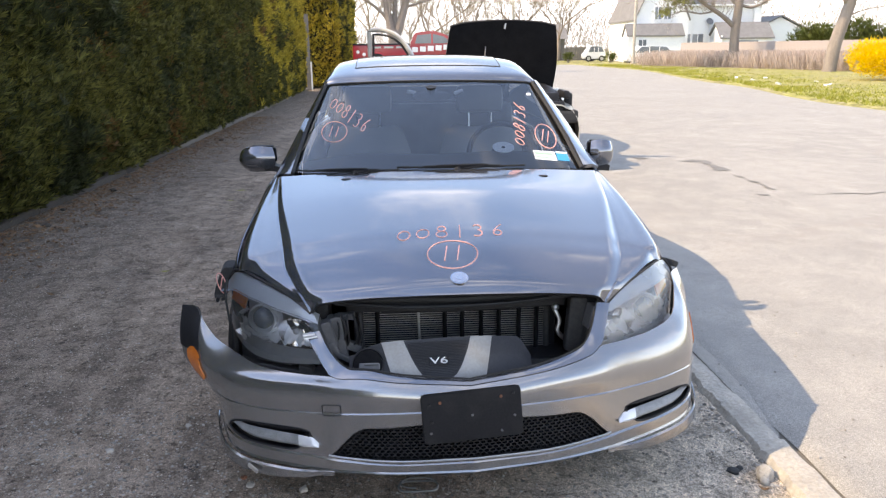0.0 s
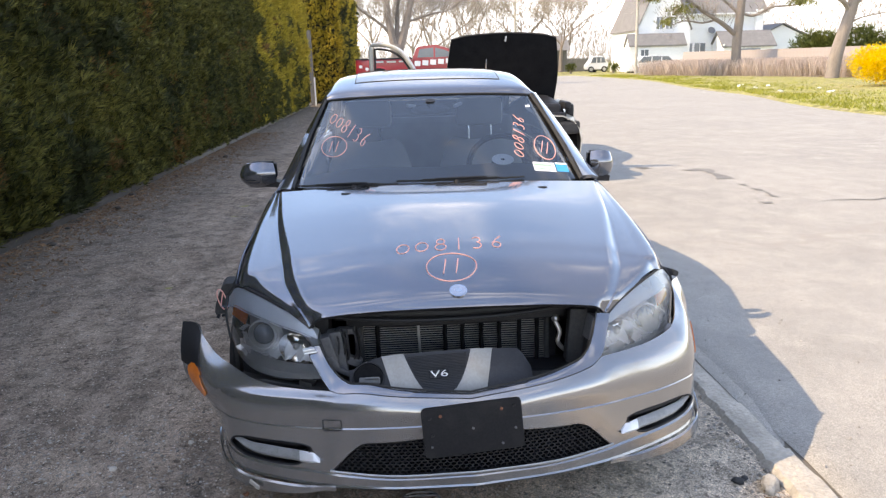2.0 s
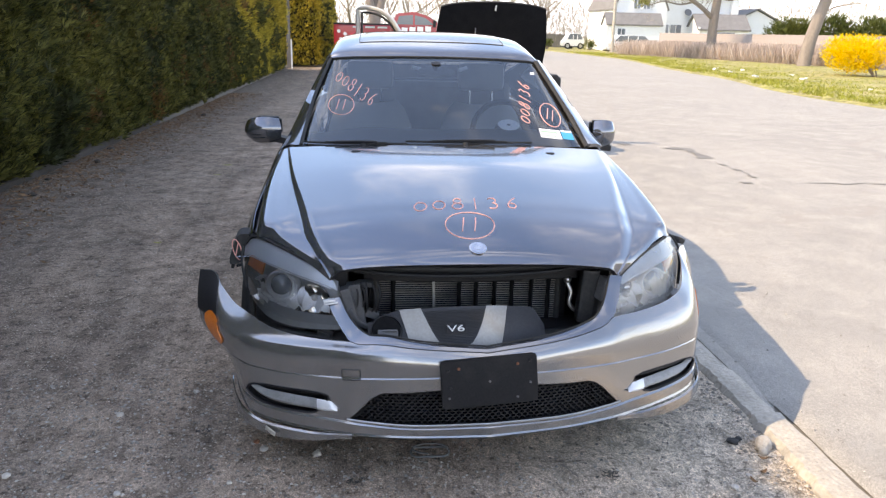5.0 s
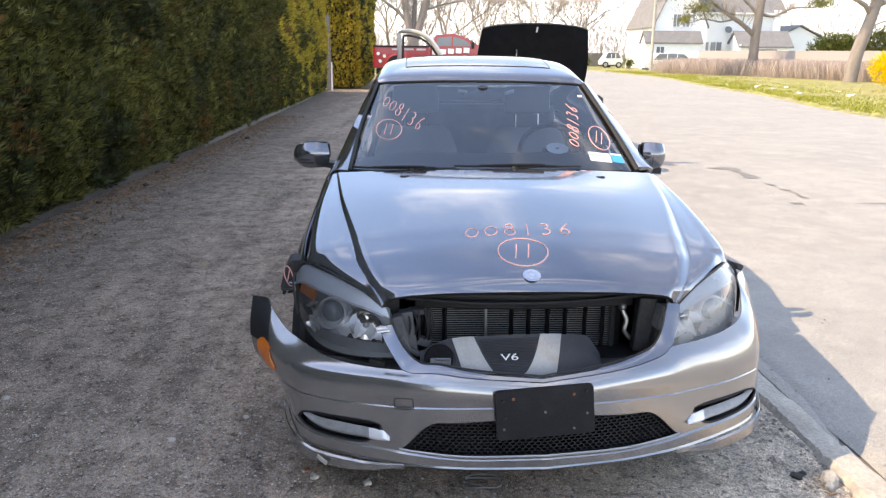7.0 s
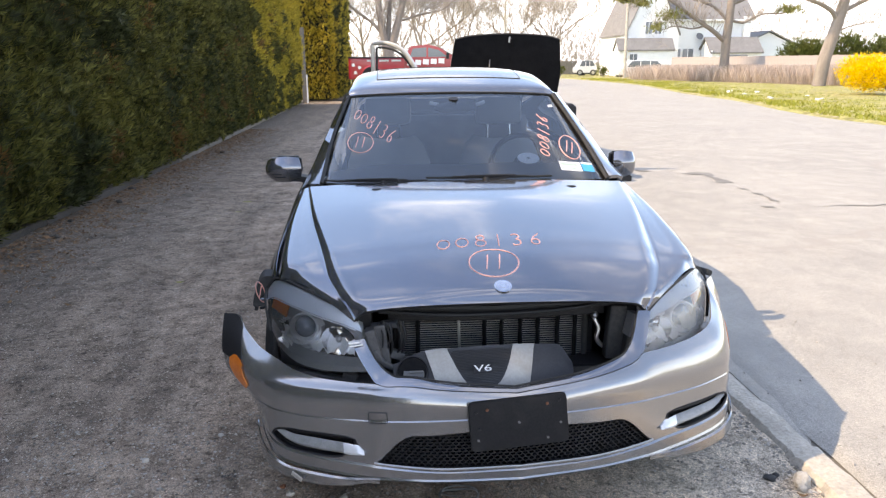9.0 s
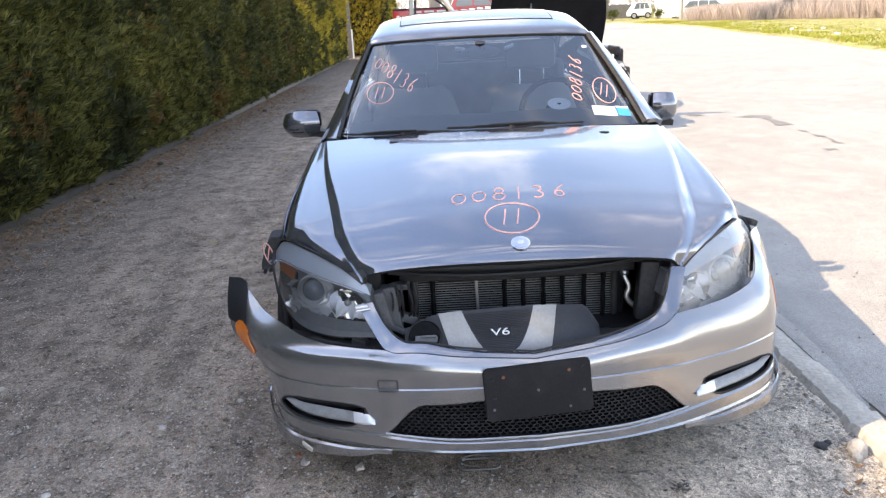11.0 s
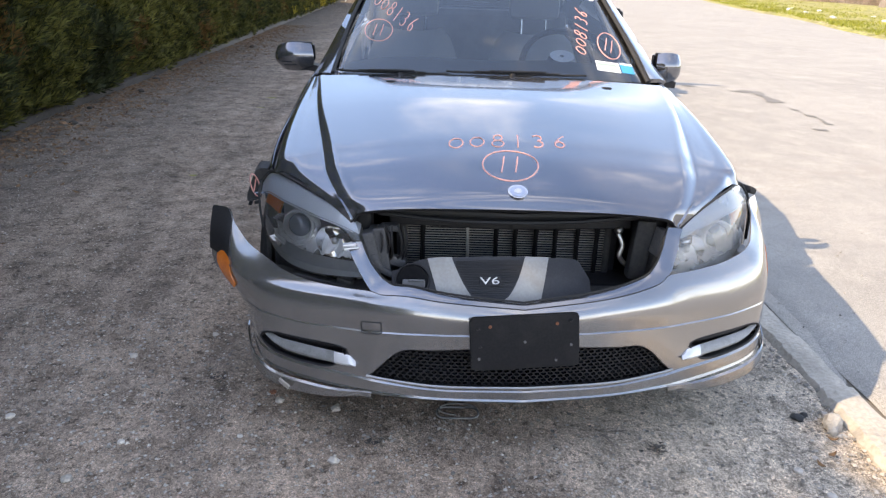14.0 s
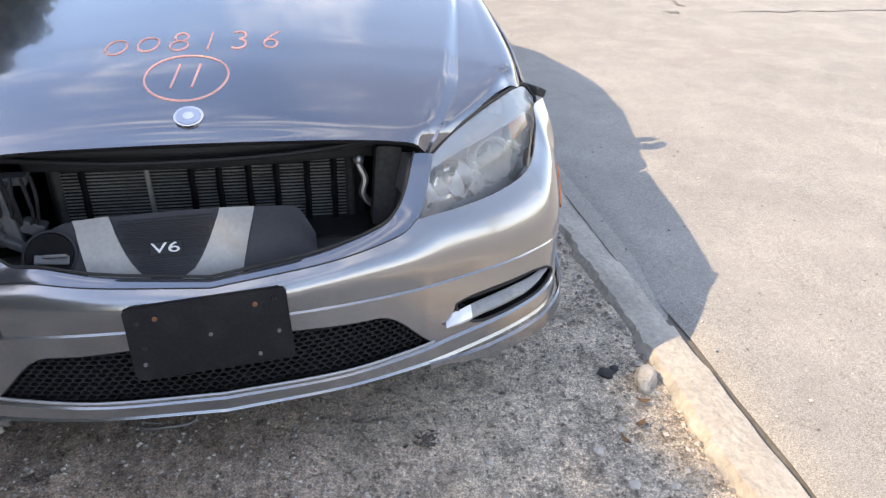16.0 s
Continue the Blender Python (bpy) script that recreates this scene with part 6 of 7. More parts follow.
# a bent twig, a dead leaf and a flattened rag near the kerb
bm = tube(bmesh.new(), cr([(.312, .037, .012), (.322, .028, .020), (.345, -.012, .016), (.360, -.030, .012)], 4), .0032, 5, .002)
tube(bm, cr([(.318, .030, .016), (.335, .030, .014), (.348, .022, .012)], 4), .002, 5, .001)
tagged(part("twig", bm, M["bark"], None, smooth=True), "short bent dry twig lying on the gravel", "twig")
for x, y, a in ((1.02, -.06, .4), (.96, -.11, 1.9), (1.06, .02, 2.6)):
    rows = [[(x + .018 * u * math.cos(a) - .008 * v * (1 - u * u) * math.sin(a), y + .018 * u * math.sin(a) + .008 * v * (1 - u * u) * math.cos(a), dirt_height(x, y) + .012 + .010 * u * u + .004 * v * v) for v in (-1, -.5, 0, .5, 1)] for u in (-1, -.6, -.2, .2, .6, 1)]
    tagged(part("dead_leaf", net(bmesh.new(), rows), M["dryleaf"], None, smooth=True, solid=.001), "curled brown dead leaf on the sand by the kerb", "leaf", group="leaves by the kerb")
# clear plastic ring under the chin
bm = bmesh.new()
tube(bm, [(-.145 + .070 * math.cos(a), .150 + .038 * math.sin(a), .016 + .004 * math.sin(3 * a)) for a in (2 * math.pi * k / 26 for k in range(27))], .004, 6)
tube(bm, [(-.145 + .064 * math.cos(a), .150 + .034 * math.sin(a), .030) for a in (2 * math.pi * k / 26 for k in range(20))], .003, 6)
tagged(part("plastic_lid", bm, M["greyplastic"], None, smooth=True), "translucent grey plastic lid lying under the bumper", "lid")
# stains on the road
for pts in (((3.53, 7.4), (3.77, 7.50), (3.93, 7.43), (3.86, 7.07), (3.84, 6.74), (3.90, 6.58), (3.66, 6.56), (3.74, 6.94), (3.80, 7.26), (3.62, 7.29)), ((3.74, 6.19), (3.82, 6.13), (3.80, 6.01), (3.73, 6.10)),
            ((3.76, 5.88), (3.82, 5.80), (3.80, 5.73), (3.75, 5.79)), ((3.75, 5.66), (3.78, 5.50), (3.80, 5.27), (3.74, 5.35)), ((3.45, 5.10), (3.58, 5.10), (3.60, 4.98), (3.46, 4.95)), ((3.05, 7.78), (3.20, 7.78), (3.20, 7.66), (3.06, 7.66)),
            ((3.9, 5.01), (4.4, 5.0), (4.9, 4.97), (5.7, 5.01), (6.6, 4.99), (5.7, 4.985), (4.9, 4.94), (4.4, 4.965))):
    sheet("road_stain", pts, lambda x, y: .0455 + .08 * ((x - 1.315) / 9.9) * (1 - (x - 1.315) / 9.9) + .004 * n3(x * 2, y * 2), M["roadstain"], "dark stain on the road", "stain", .06)

# ---------------------------------------------------------------- second car, hood up
def tyre_on(parent, c, r, w, s):
    x, y, z = c
    bm = cyl(bmesh.new(), (x - w / 2, y, z), (x + w / 2, y, z), r, seg=28)
    bmesh.ops.bevel(bm, geom=[e for e in bm.edges if abs(e.verts[0].co.x - e.verts[1].co.x) < 1e-4], offset=.02, segments=2, affect="EDGES")
    t = part("wheel", bm, M["rubber"], parent, "black tyre", smooth=True)
    part("rim", cyl(bmesh.new(), (x + s * (w / 2 - .02), y, z), (x + s * (w / 2 + .006), y, z), r * .64, r * .5, seg=20), M["alu"], t, "alloy rim")
    return t


suv = thing("parked_suv", "pale beige stripped car with its hood up and a door open", "car", place=(1.2, 6.8, 0))
X0 = 1.2


def prof(name, stations, material, label="", closed=False, **k):
    """A body shell lofted along y: each station is y and half-section points (x, z)."""
    rows = [[Vector((X0 - x, y, z)) for x, z in reversed(sec[1:])] + [Vector((X0 + x, y, z)) for x, z in sec] for y, sec in stations]
    return part(name, net(bmesh.new(), surf(rows, 2, 4)), material, suv, label, **k)


prof("body", [(6.75, [(0, .88), (.6, .86), (.80, .70), (.82, .45), (.76, .25)]), (7.4, [(0, .95), (.66, .93), (.87, .82), (.90, .5), (.86, .25)]), (8.1, [(0, 1.0), (.70, .99), (.88, .92), (.91, .5), (.88, .25)]), (10.9, [(0, 1.0), (.70, 1.0), (.88, .95), (.91, .5), (.88, .25)]), (11.3, [(0, .9), (.68, .9), (.82, .85), (.84, .5), (.8, .3)])], M["beige"], "pale beige bodywork", smooth=True, solid=.01)
prof("cabin", [(8.0, [(0, 1.02), (.60, 1.02), (.72, 1.0)]), (8.75, [(0, 1.74), (.46, 1.71), (.52, 1.63)]), (9.6, [(0, 1.86), (.36, 1.84), (.42, 1.76)]), (10.5, [(0, 1.80), (.34, 1.78), (.40, 1.70)]), (11.0, [(0, 1.05), (.40, 1.03), (.46, 1.0)])], M["beige"], "pale beige roof", smooth=True, solid=.01)
part("windscreen", net(bmesh.new(), [[(X0 - .64, 8.05, 1.03), (X0 + .64, 8.05, 1.03)], [(X0 - .48, 8.70, 1.66), (X0 + .48, 8.70, 1.66)]]), M["sideglass"], suv)
HOODW = [[(0, 7.95, 1.02), (.5, 7.95, 1.01), (.72, 7.97, .98)], [(0, 7.80, 1.36), (.52, 7.80, 1.35), (.74, 7.83, 1.32)], [(0, 7.68, 1.66), (.50, 7.68, 1.645), (.71, 7.71, 1.615)], [(0, 7.61, 1.868), (.46, 7.62, 1.845), (.68, 7.65, 1.80)]]
hood_rows = surf([[Vector((X0 + x, y, z)) for x, y, z in r] for r in mirrored(HOODW)], 6, 6)
up_hood = part("raised_hood", net(bmesh.new(), hood_rows), M["beige"], suv, "raised hood seen from below", smooth=True)
part("hood_liner", net(bmesh.new(), [[p + Vector((0, -.035, -.004)) for p in r] for r in hood_rows]), M["liner"], up_hood, "black felt hood liner", smooth=True, solid=.03)
bm = tube(bmesh.new(), [p + Vector((0, -.01, .004)) for p in hood_rows[-1]], .012, 6)
part("hood_edge", bm, M["dusty"], up_hood, smooth=True)
part("prop_rod", cyl(bmesh.new(), (X0 - .30, 7.3, .95), (X0 - .22, 7.68, 1.55), .008, seg=8), M["greyplastic"], suv)
part("hood_latch", box(bmesh.new(), (X0 + .02, 7.585, 1.80), (.02, .02, .07), (0, 10, 0), .004), M["alu"], up_hood)
part("engine_bay", boxes(((X0, 7.3, .80), (1.3, 1.0, .2)), ((X0 + .45, 7.1, .92), (.3, .4, .16)), ((X0 - .4, 7.2, .92), (.35, .3, .14)), ((X0 + .70, 7.2, .97), (.08, .5, .10)), bev=.03), M["black"], suv)
for s in (-1, 1):
    part("headlight", boxes(((X0 + s * .68, 6.85, .72), (.26, .2, .16)), bev=.04), M["dusty"], suv)
part("strut_tower", cyl(bmesh.new(), (X0 + .62, 7.35, .9), (X0 + .62, 7.35, 1.03), .08, .06, 14), M["alu"], suv)
for s in (-1, 1):
    for y in (7.45, 10.25):
        tyre_on(suv, (X0 + s * .80, y, .34), .34, .22, s)
bm = net(bmesh.new(), surf([[(1.55, 6.95, .98), (1.78, 6.97, .95), (1.90, 7.0, .80), (1.92, 7.02, .55)], [(1.60, 7.3, 1.06), (1.80, 7.3, 1.03), (1.93, 7.3, .86), (1.95, 7.3, .6)], [(1.62, 7.75, 1.08), (1.80, 7.75, 1.06), (1.93, 7.75, .9), (1.95, 7.75, .7)]], 5, 5))
part("front_fender", bm, M["black"], suv, "black stripped front fender", smooth=True, solid=.01)
bm = boxes(((1.96, 7.15, .90), (.10, .22, .18), (0, 0, -10)), bev=.035)
part("lamp_housing", bm, M["black"], suv, "black lamp housing", smooth=True)
# open front door on the far side, swung out
HX, HY = X0 - .90, 8.55
DW = Vector((-.86, .52, 0)).normalized()


def dpt(u, z):
    return Vector((HX, HY, 0)) + DW * u + Vector((0, 0, z))


bm = bmesh.new()
prism(bm, [dpt(u, z) for u, z in ((0, .45), (1.0, .45), (1.02, .95), (1.0, 1.02), (0, 1.00))], Vector((.52, .86, 0)) * .09)
bmesh.ops.bevel(bm, geom=list(bm.edges), offset=.015, segments=2, affect="EDGES")
door = part("open_door", bm, M["beige"], suv, "pale beige front door standing open")
bm = tube(bmesh.new(), cr([dpt(.02, 1.0), dpt(.20, 1.30), dpt(.42, 1.62), dpt(.60, 1.75), dpt(.80, 1.80), dpt(.95, 1.80)], 6) + [dpt(1.0, 1.78), dpt(1.0, 1.0)], .034, 8)
part("door_frame", bm, M["beige"], door, "pale window frame", smooth=True)
bm = tube(bmesh.new(), cr([dpt(.10, 1.02), dpt(.26, 1.30), dpt(.45, 1.57), dpt(.62, 1.69), dpt(.80, 1.735), dpt(.93, 1.74)], 6) + [dpt(.95, 1.02)], .016, 6)
part("door_seal", bm, M["rubber"], door, smooth=True)
part("door_mirror", box(bmesh.new(), dpt(.26, 1.10) + Vector((.02, -.1, 0)), (.25, .12, .16), (0, 0, 20), .04), M["black"], door, "black door mirror", smooth=True)

# ---------------------------------------------------------------- red pickup
truck = thing("pickup_truck", "red pickup truck parked across the drive", "truck", place=(0, 30, 0))
TY = 30.0
part("bed", boxes(((-.75, TY, 1.30), (2.3, 1.9, .85)), bev=.06), M["redpaint"], truck, "red pickup bed")
part("bed_rail", boxes(((-.75, TY - .93, 1.74), (2.32, .08, .06)), bev=.015), M["black"], truck)
cab = [[(.42, 1.75), (.62, 2.18), (1.35, 2.26), (1.85, 2.12), (2.45, 1.72), (3.4, 1.60), (3.75, 1.45), (3.78, .85), (.42, .85)]]
bm = prism(bmesh.new(), [(x, TY - .95, z) for x, z in cab[0]], (0, 1.9, 0))
bmesh.ops.bevel(bm, geom=list(bm.edges), offset=.05, segments=2, affect="EDGES")
part("cab", bm, M["redpaint"], truck, "red pickup cab", smooth=False)
bm = prism(bmesh.new(), [(x, TY - .965, z) for x, z in ((.62, 1.76), (.72, 2.08), (1.32, 2.14), (1.80, 2.02), (2.15, 1.76))], (0, .02, 0))
part("side_window", bm, M["pane"], truck, "dark side window")
part("window_post", boxes(((1.32, TY - .97, 1.93), (.07, .02, .44))), M["redpaint"], truck)
part("windscreen", prism(bmesh.new(), [(1.90, TY - .8, 2.10), (1.90, TY + .8, 2.10), (2.48, TY + .8, 1.72), (2.48, TY - .8, 1.72)], (.02, 0, .02)), M["pane"], truck)
part("door_mirror", boxes(((2.15, TY - 1.1, 1.80), (.12, .2, .26)), bev=.03), M["black"], truck)
for k in range(5):
    part("lettering_bar", boxes(((.62 + .32 * k, TY - .972, 1.52 + .02 * k), (.24, .012, .20), (0, 4, 0))), M["whitepaint"], truck, "white lettering block")
for k in range(3):
    part("lettering_bar", boxes(((-.95 + .5 * k, TY - .965, 1.62), (.38, .012, .07))), M["silver"], truck, "pale lettering strip")
for k, (x, z) in enumerate(((-1.7, 1.45), (-1.45, 1.35), (-1.62, 1.15))):
    part("decal", cyl(bmesh.new(), (x, TY - .955, z), (x, TY - .962, z), .07, seg=12), M["whitepaint"], truck, "white round decal")
part("fender_flare", net(bmesh.new(), [[(-.95 + r * math.cos(a), TY - .98 + d, .95 + r * math.sin(a)) for a in (math.pi * k / 12 for k in range(13))] for r, d in ((.50, .03), (.44, 0), (.42, .05))]), M["redpaint"], truck, smooth=True, solid=.02)
for x in (-.95, 2.95):
    bm = cyl(bmesh.new(), (x, TY - .95, .42), (x, TY - .70, .42), .42, seg=28)
    w = part("wheel", bm, M["rubber"], truck, "black tyre")
    part("rim", cyl(bmesh.new(), (x, TY - .96, .42), (x, TY - .94, .42), .25, seg=20), M["alu"], w)
    part("wheel_arch", cyl(bmesh.new(), (x, TY - .956, .95 if x < 0 else .6), (x, TY - .90, .95 if x < 0 else .6), .46, seg=24), M["rubber"], truck)
part("chassis", boxes(((.9, TY, .72), (5.4, 1.3, .25)), ((.9, TY + .8, .42), (.5, .3, .84))), M["black"], truck)


# ---------------------------------------------------------------- verge, fence, trees, house
def blades(name, spots, material, height, rnd, label, cat, width=.02, lean=.35):
    verts, faces = [], []
    for x, y, z in spots:
        h, a = height * rnd.uniform(.5, 1.25), rnd.uniform(0, 6.28)
        dx, dy, lx, ly = math.cos(a) * width, math.sin(a) * width, rnd.uniform(-lean, lean) * h, rnd.uniform(-lean, lean) * h
        i = len(verts)
        verts += [(x - dx, y - dy, z), (x + dx, y + dy, z), (x + dx * .6 + lx * .5, y + dy * .6 + ly * .5, z + h * .6), (x + lx, y + ly, z + h)]
        faces += [(i, i + 1, i + 2), (i, i + 2, i + 3)]
    return tagged(free_mesh(name, verts, faces, material, kind="stuff"), label, cat)


def verge():
    ys = [-40 + 2.0 * i for i in range(25)] + [10 + 1.0 * i for i in range(60)]
    verts = []
    for y in ys:
        e = road_edge(y)
        for k, d in enumerate((-.05, .15, .6, 1.5, 3, 6, 14, 40)):
            verts.append((e + d, y, (.03, .085, .11, .12, .14, .15, .1, .0)[k] + .03 * n3(e + d, y * .8) * (k > 1)))
    faces = [(j * 8 + i, j * 8 + i + 1, (j + 1) * 8 + i + 1, (j + 1) * 8 + i) for j in range(len(ys) - 1) for i in range(7)]
    tagged(free_mesh("grass_verge", verts, faces, M["field"], smooth=True), "patchy spring grass verge beyond the road", "verge", kind="structure")


verge()
rnd = random.Random(21)
spots = []
for _ in range(34000):
    y = rnd.uniform(12, 62)
    d = abs(rnd.gauss(0, 3.0)) + .1
    if n3(y * .5, d * .8, 3) + rnd.uniform(-.3, .4) > 0:
        spots.append((road_edge(y) + d, y, .10))
blades("grass", spots, M["grass"], .09, rnd, "fresh yellow-green grass tufts on the verge", "grass", .018, .9)
spots = []
for _ in range(52000):
    t = rnd.random()
    spots.append((29.0 - 8.2 * t + rnd.gauss(0, .75) - .5, 33 + 24 * t + rnd.gauss(0, .8), .1))
blades("tall_dry_grass", spots, M["straw"], 1.0, rnd, "tall dry pinkish-brown grass along the fence", "tall grass", .0075, .4)
for k in range(12):
    x, y = 13.2 + rnd.uniform(-.3, 2.2), rnd.uniform(17, 33)
    x += road_edge(y) - 12.0
    bm = box(bmesh.new(), (x, y, .15), (rnd.uniform(.06, .24), rnd.uniform(.05, .18), .04), (rnd.uniform(-20, 20), rnd.uniform(-20, 20), rnd.uniform(0, 90)), .02)
    tagged(part("litter", bm, M["paper"], None), "white paper and plastic litter on the grass", "litter", group="litter on the verge")

# board fence behind the tall grass
fence = thing("fence", "weathered brown board fence behind tall grass", "fence", place=(24, 55, 0))
shared = None
for k in range(94):
    t = k / 93
    x, y = 30.6 - 8.2 * t, 33 + 24 * t
    if shared is None:
        shared = part("board", boxes(((0, 0, .9), (.03, .29, 1.8)), bev=.006), M["fence"], fence)
        ob = shared
    else:
        ob = new("board", shared.data)
        ob.parent = fence
    ob.matrix_parent_inverse = Matrix()
    ob.location = Vector((x, y, .02 + .04 * n3(k * .7, 1))) - fence.location
    ob.rotation_euler = (0, 0, radians(19))


# trees
def limb_lines(rnd, base, way, length, radius, depth, lines):
    pts, p, d = [Vector(base)], Vector(base), Vector(way).normalized()
    n = 5
    for k in range(n):
        d = (d + Vector((rnd.uniform(-.22, .22), rnd.uniform(-.22, .22), rnd.uniform(-.08, .2)))).normalized()
        p = p + d * length / n
        pts.append(p.copy())
    lines.append((pts, radius, radius * (.55 if depth else .3)))
    if depth:
        for k in range(rnd.randint(3, 4)):
            at = pts[rnd.randint(2, n)]
            a = rnd.uniform(0, 6.28)
            out = (d + Vector((math.cos(a), math.sin(a), rnd.uniform(.0, .7))) * rnd.uniform(.7, 1.2)).normalized()
            limb_lines(rnd, at, out, length * rnd.uniform(.55, .8), radius * rnd.uniform(.38, .55), depth - 1, lines)


def bare_tree(x, y, h, r, seed, label, lean=(0, 0), depth=4, clumps=None, fork=.4, twig="twig"):
    thin = .006 + .00018 * y
    rnd = random.Random(seed)
    tree = thing("tree", label, "tree", place=(x, y, 0))
    base, top = Vector((x, y, -.1)), Vector((x + lean[0], y + lean[1], h * fork))
    trunk = [base, base + Vector((lean[0] * .1, 0, h * .03)), base.lerp(top, .35) + Vector((rnd.uniform(-.1, .1), 0, 0)), base.lerp(top, .7), top]
    bm = bmesh.new()
    tube(bm, cr(trunk, 4), r * 1.15, 12, r * .72)
    lines = []
    for k in range(4):
        a = k * 1.57 + rnd.uniform(-.5, .5)
        limb_lines(rnd, trunk[-1] if k < 3 else trunk[-2], (math.cos(a) * .75, math.sin(a) * .75, rnd.uniform(.6, 1.2)), h * rnd.uniform(.28, .42), r * rnd.uniform(.35, .55), depth, lines)
    part("trunk", bm, M["bark"], tree, "grey-brown bark", smooth=True)
    big, small = bmesh.new(), ([], [])
    for pts, r0, r1 in lines:
        if r0 > .03:
            tube(big, pts, r0, 6, r1)
        else:
            for a, b in zip(pts, pts[1:]):
                s = (b - a).cross(Vector((.3, .8, .5))).normalized() * max(thin, r0)
                u = s.cross(b - a).normalized() * max(thin, r0)
                i = len(small[0])
                small[0].extend([tuple(a + s), tuple(a - s * .5 + u), tuple(a - s * .5 - u), tuple(b)])
                small[1].extend([(i, i + 1, i + 3), (i + 1, i + 2, i + 3), (i + 2, i, i + 3)])
    part("limb_system", big, M["bark"], tree, smooth=True)
    free_mesh("twig_mass", small[0], small[1], M[twig], tree, kind="stuff")
    if clumps:
        spots = [(p + Vector((rnd.gauss(0, .2), rnd.gauss(0, .2), rnd.gauss(0, .2))), Vector((0, 0, 1))) for pts, r0, r1 in lines if r0 < .05 for p in pts[2:] for _ in range(clumps[1])]
        spray_field("bud_haze", spots, M[clumps[0]], tree, clumps[2], rnd)
    return tree


def limbed_tree(label, trunk, r, limbs, seed, depth=2, tufts=(), reach=1.3):
    """A tree whose trunk and main limbs follow given lines, with finer branches sprouting from them and tufts of needles."""
    rnd = random.Random(seed)
    tree = thing("tree", label, "tree", place=(trunk[0][0], trunk[0][1], 0))
    line = cr(trunk, 5)
    part("trunk", tube(bmesh.new(), line, r, 14, r * .55), M["bark"], tree, "grey-brown bark", smooth=True)
    thin = .005 + .00016 * trunk[0][1]
    verts, faces = [], []
    for pts, r0 in limbs:
        way = cr(pts, 5)
        limb = part("limb", tube(bmesh.new(), way, r0, 8, r0 * .3), M["bark"], tree, smooth=True)
        lines = []
        for k in range(3, len(way) - 1):
            d = (way[k + 1] - way[k - 1]).normalized()
            for _ in range(2):
                a = rnd.uniform(0, 6.28)
                limb_lines(rnd, way[k], d * .9 + Vector((math.cos(a), math.sin(a) * .6, rnd.uniform(-.3, .9))) * .8, reach * rnd.uniform(.4, 1.1), r0 * .22, depth, lines)
        for p, r1, r2 in lines:
            for a, b in zip(p, p[1:]):
                q = (b - a).cross(Vector((.3, .8, .5))).normalized() * max(thin, r1)
                u = q.cross(b - a).normalized() * max(thin, r1)
                i = len(verts)
                verts.extend([tuple(a + q), tuple(a - q * .5 + u), tuple(a - q * .5 - u), tuple(b)])
                faces.extend([(i, i + 1, i + 3), (i + 1, i + 2, i + 3), (i + 2, i, i + 3)])
    free_mesh("twig_mass", verts, faces, M["twig"], tree, kind="stuff")
    if tufts:
        spots = []
        for c, w, h in tufts:
            for _ in range(int(240 * w)):
                spots.append((Vector(c) + Vector((rnd.gauss(0, w * .42), rnd.gauss(0, .4), rnd.gauss(0, h * .42))), Vector((0, 0, 1))))
        spray_field("needles", spots, M["pine"], tree, .26, rnd)
    return tree


limbed_tree("pale-trunked roadside pine with bare limbs and sparse tufts", [(22.55, 48, -.1), (22.5, 48, 2.4), (22.6, 48, 4.2), (22.7, 48, 6.2), (22.9, 48, 9.0), (23.0, 48, 12.0)], .33,
            [([(22.5, 48, 2.7), (21.4, 47.8, 3.5), (20.3, 47.6, 4.1), (18.9, 47.5, 5.0), (17.4, 47.4, 5.9), (15.9, 47.3, 6.9)], .17), ([(20.9, 47.7, 3.8), (19.9, 47.6, 3.6), (18.7, 47.5, 3.75), (17.8, 47.5, 3.5)], .07),
             ([(22.6, 48, 4.0), (21.6, 48.2, 5.0), (20.2, 48.3, 5.5), (18.6, 48.3, 5.9), (16.4, 48.3, 5.5), (14.9, 48.3, 5.5)], .11), ([(22.6, 48, 4.2), (23.5, 47.8, 4.0), (24.6, 47.6, 4.5), (26.2, 47.5, 4.6), (27.6, 47.4, 5.4)], .10),
             ([(22.7, 48, 5.2), (23.8, 48.2, 5.6), (25.2, 48.3, 6.3), (27.0, 48.4, 7.4)], .14), ([(22.8, 48, 7.2), (21.4, 48, 8.0), (19.8, 48, 9.2)], .12), ([(22.9, 48, 8.2), (24.4, 48, 9.4), (25.8, 48, 11)], .12)],
            31, 2, (((15.4, 48.3, 5.45), 1.0, .30), ((16.6, 48.3, 5.2), .8, .30), ((18.4, 47.5, 4.35), 1.1, .45), ((17.5, 47.5, 3.6), .5, .3), ((19.4, 48.3, 6.0), 1.2, .35), ((26.4, 47.5, 4.7), 1.0, .35), ((24.8, 48.3, 6.4), .8, .3)))
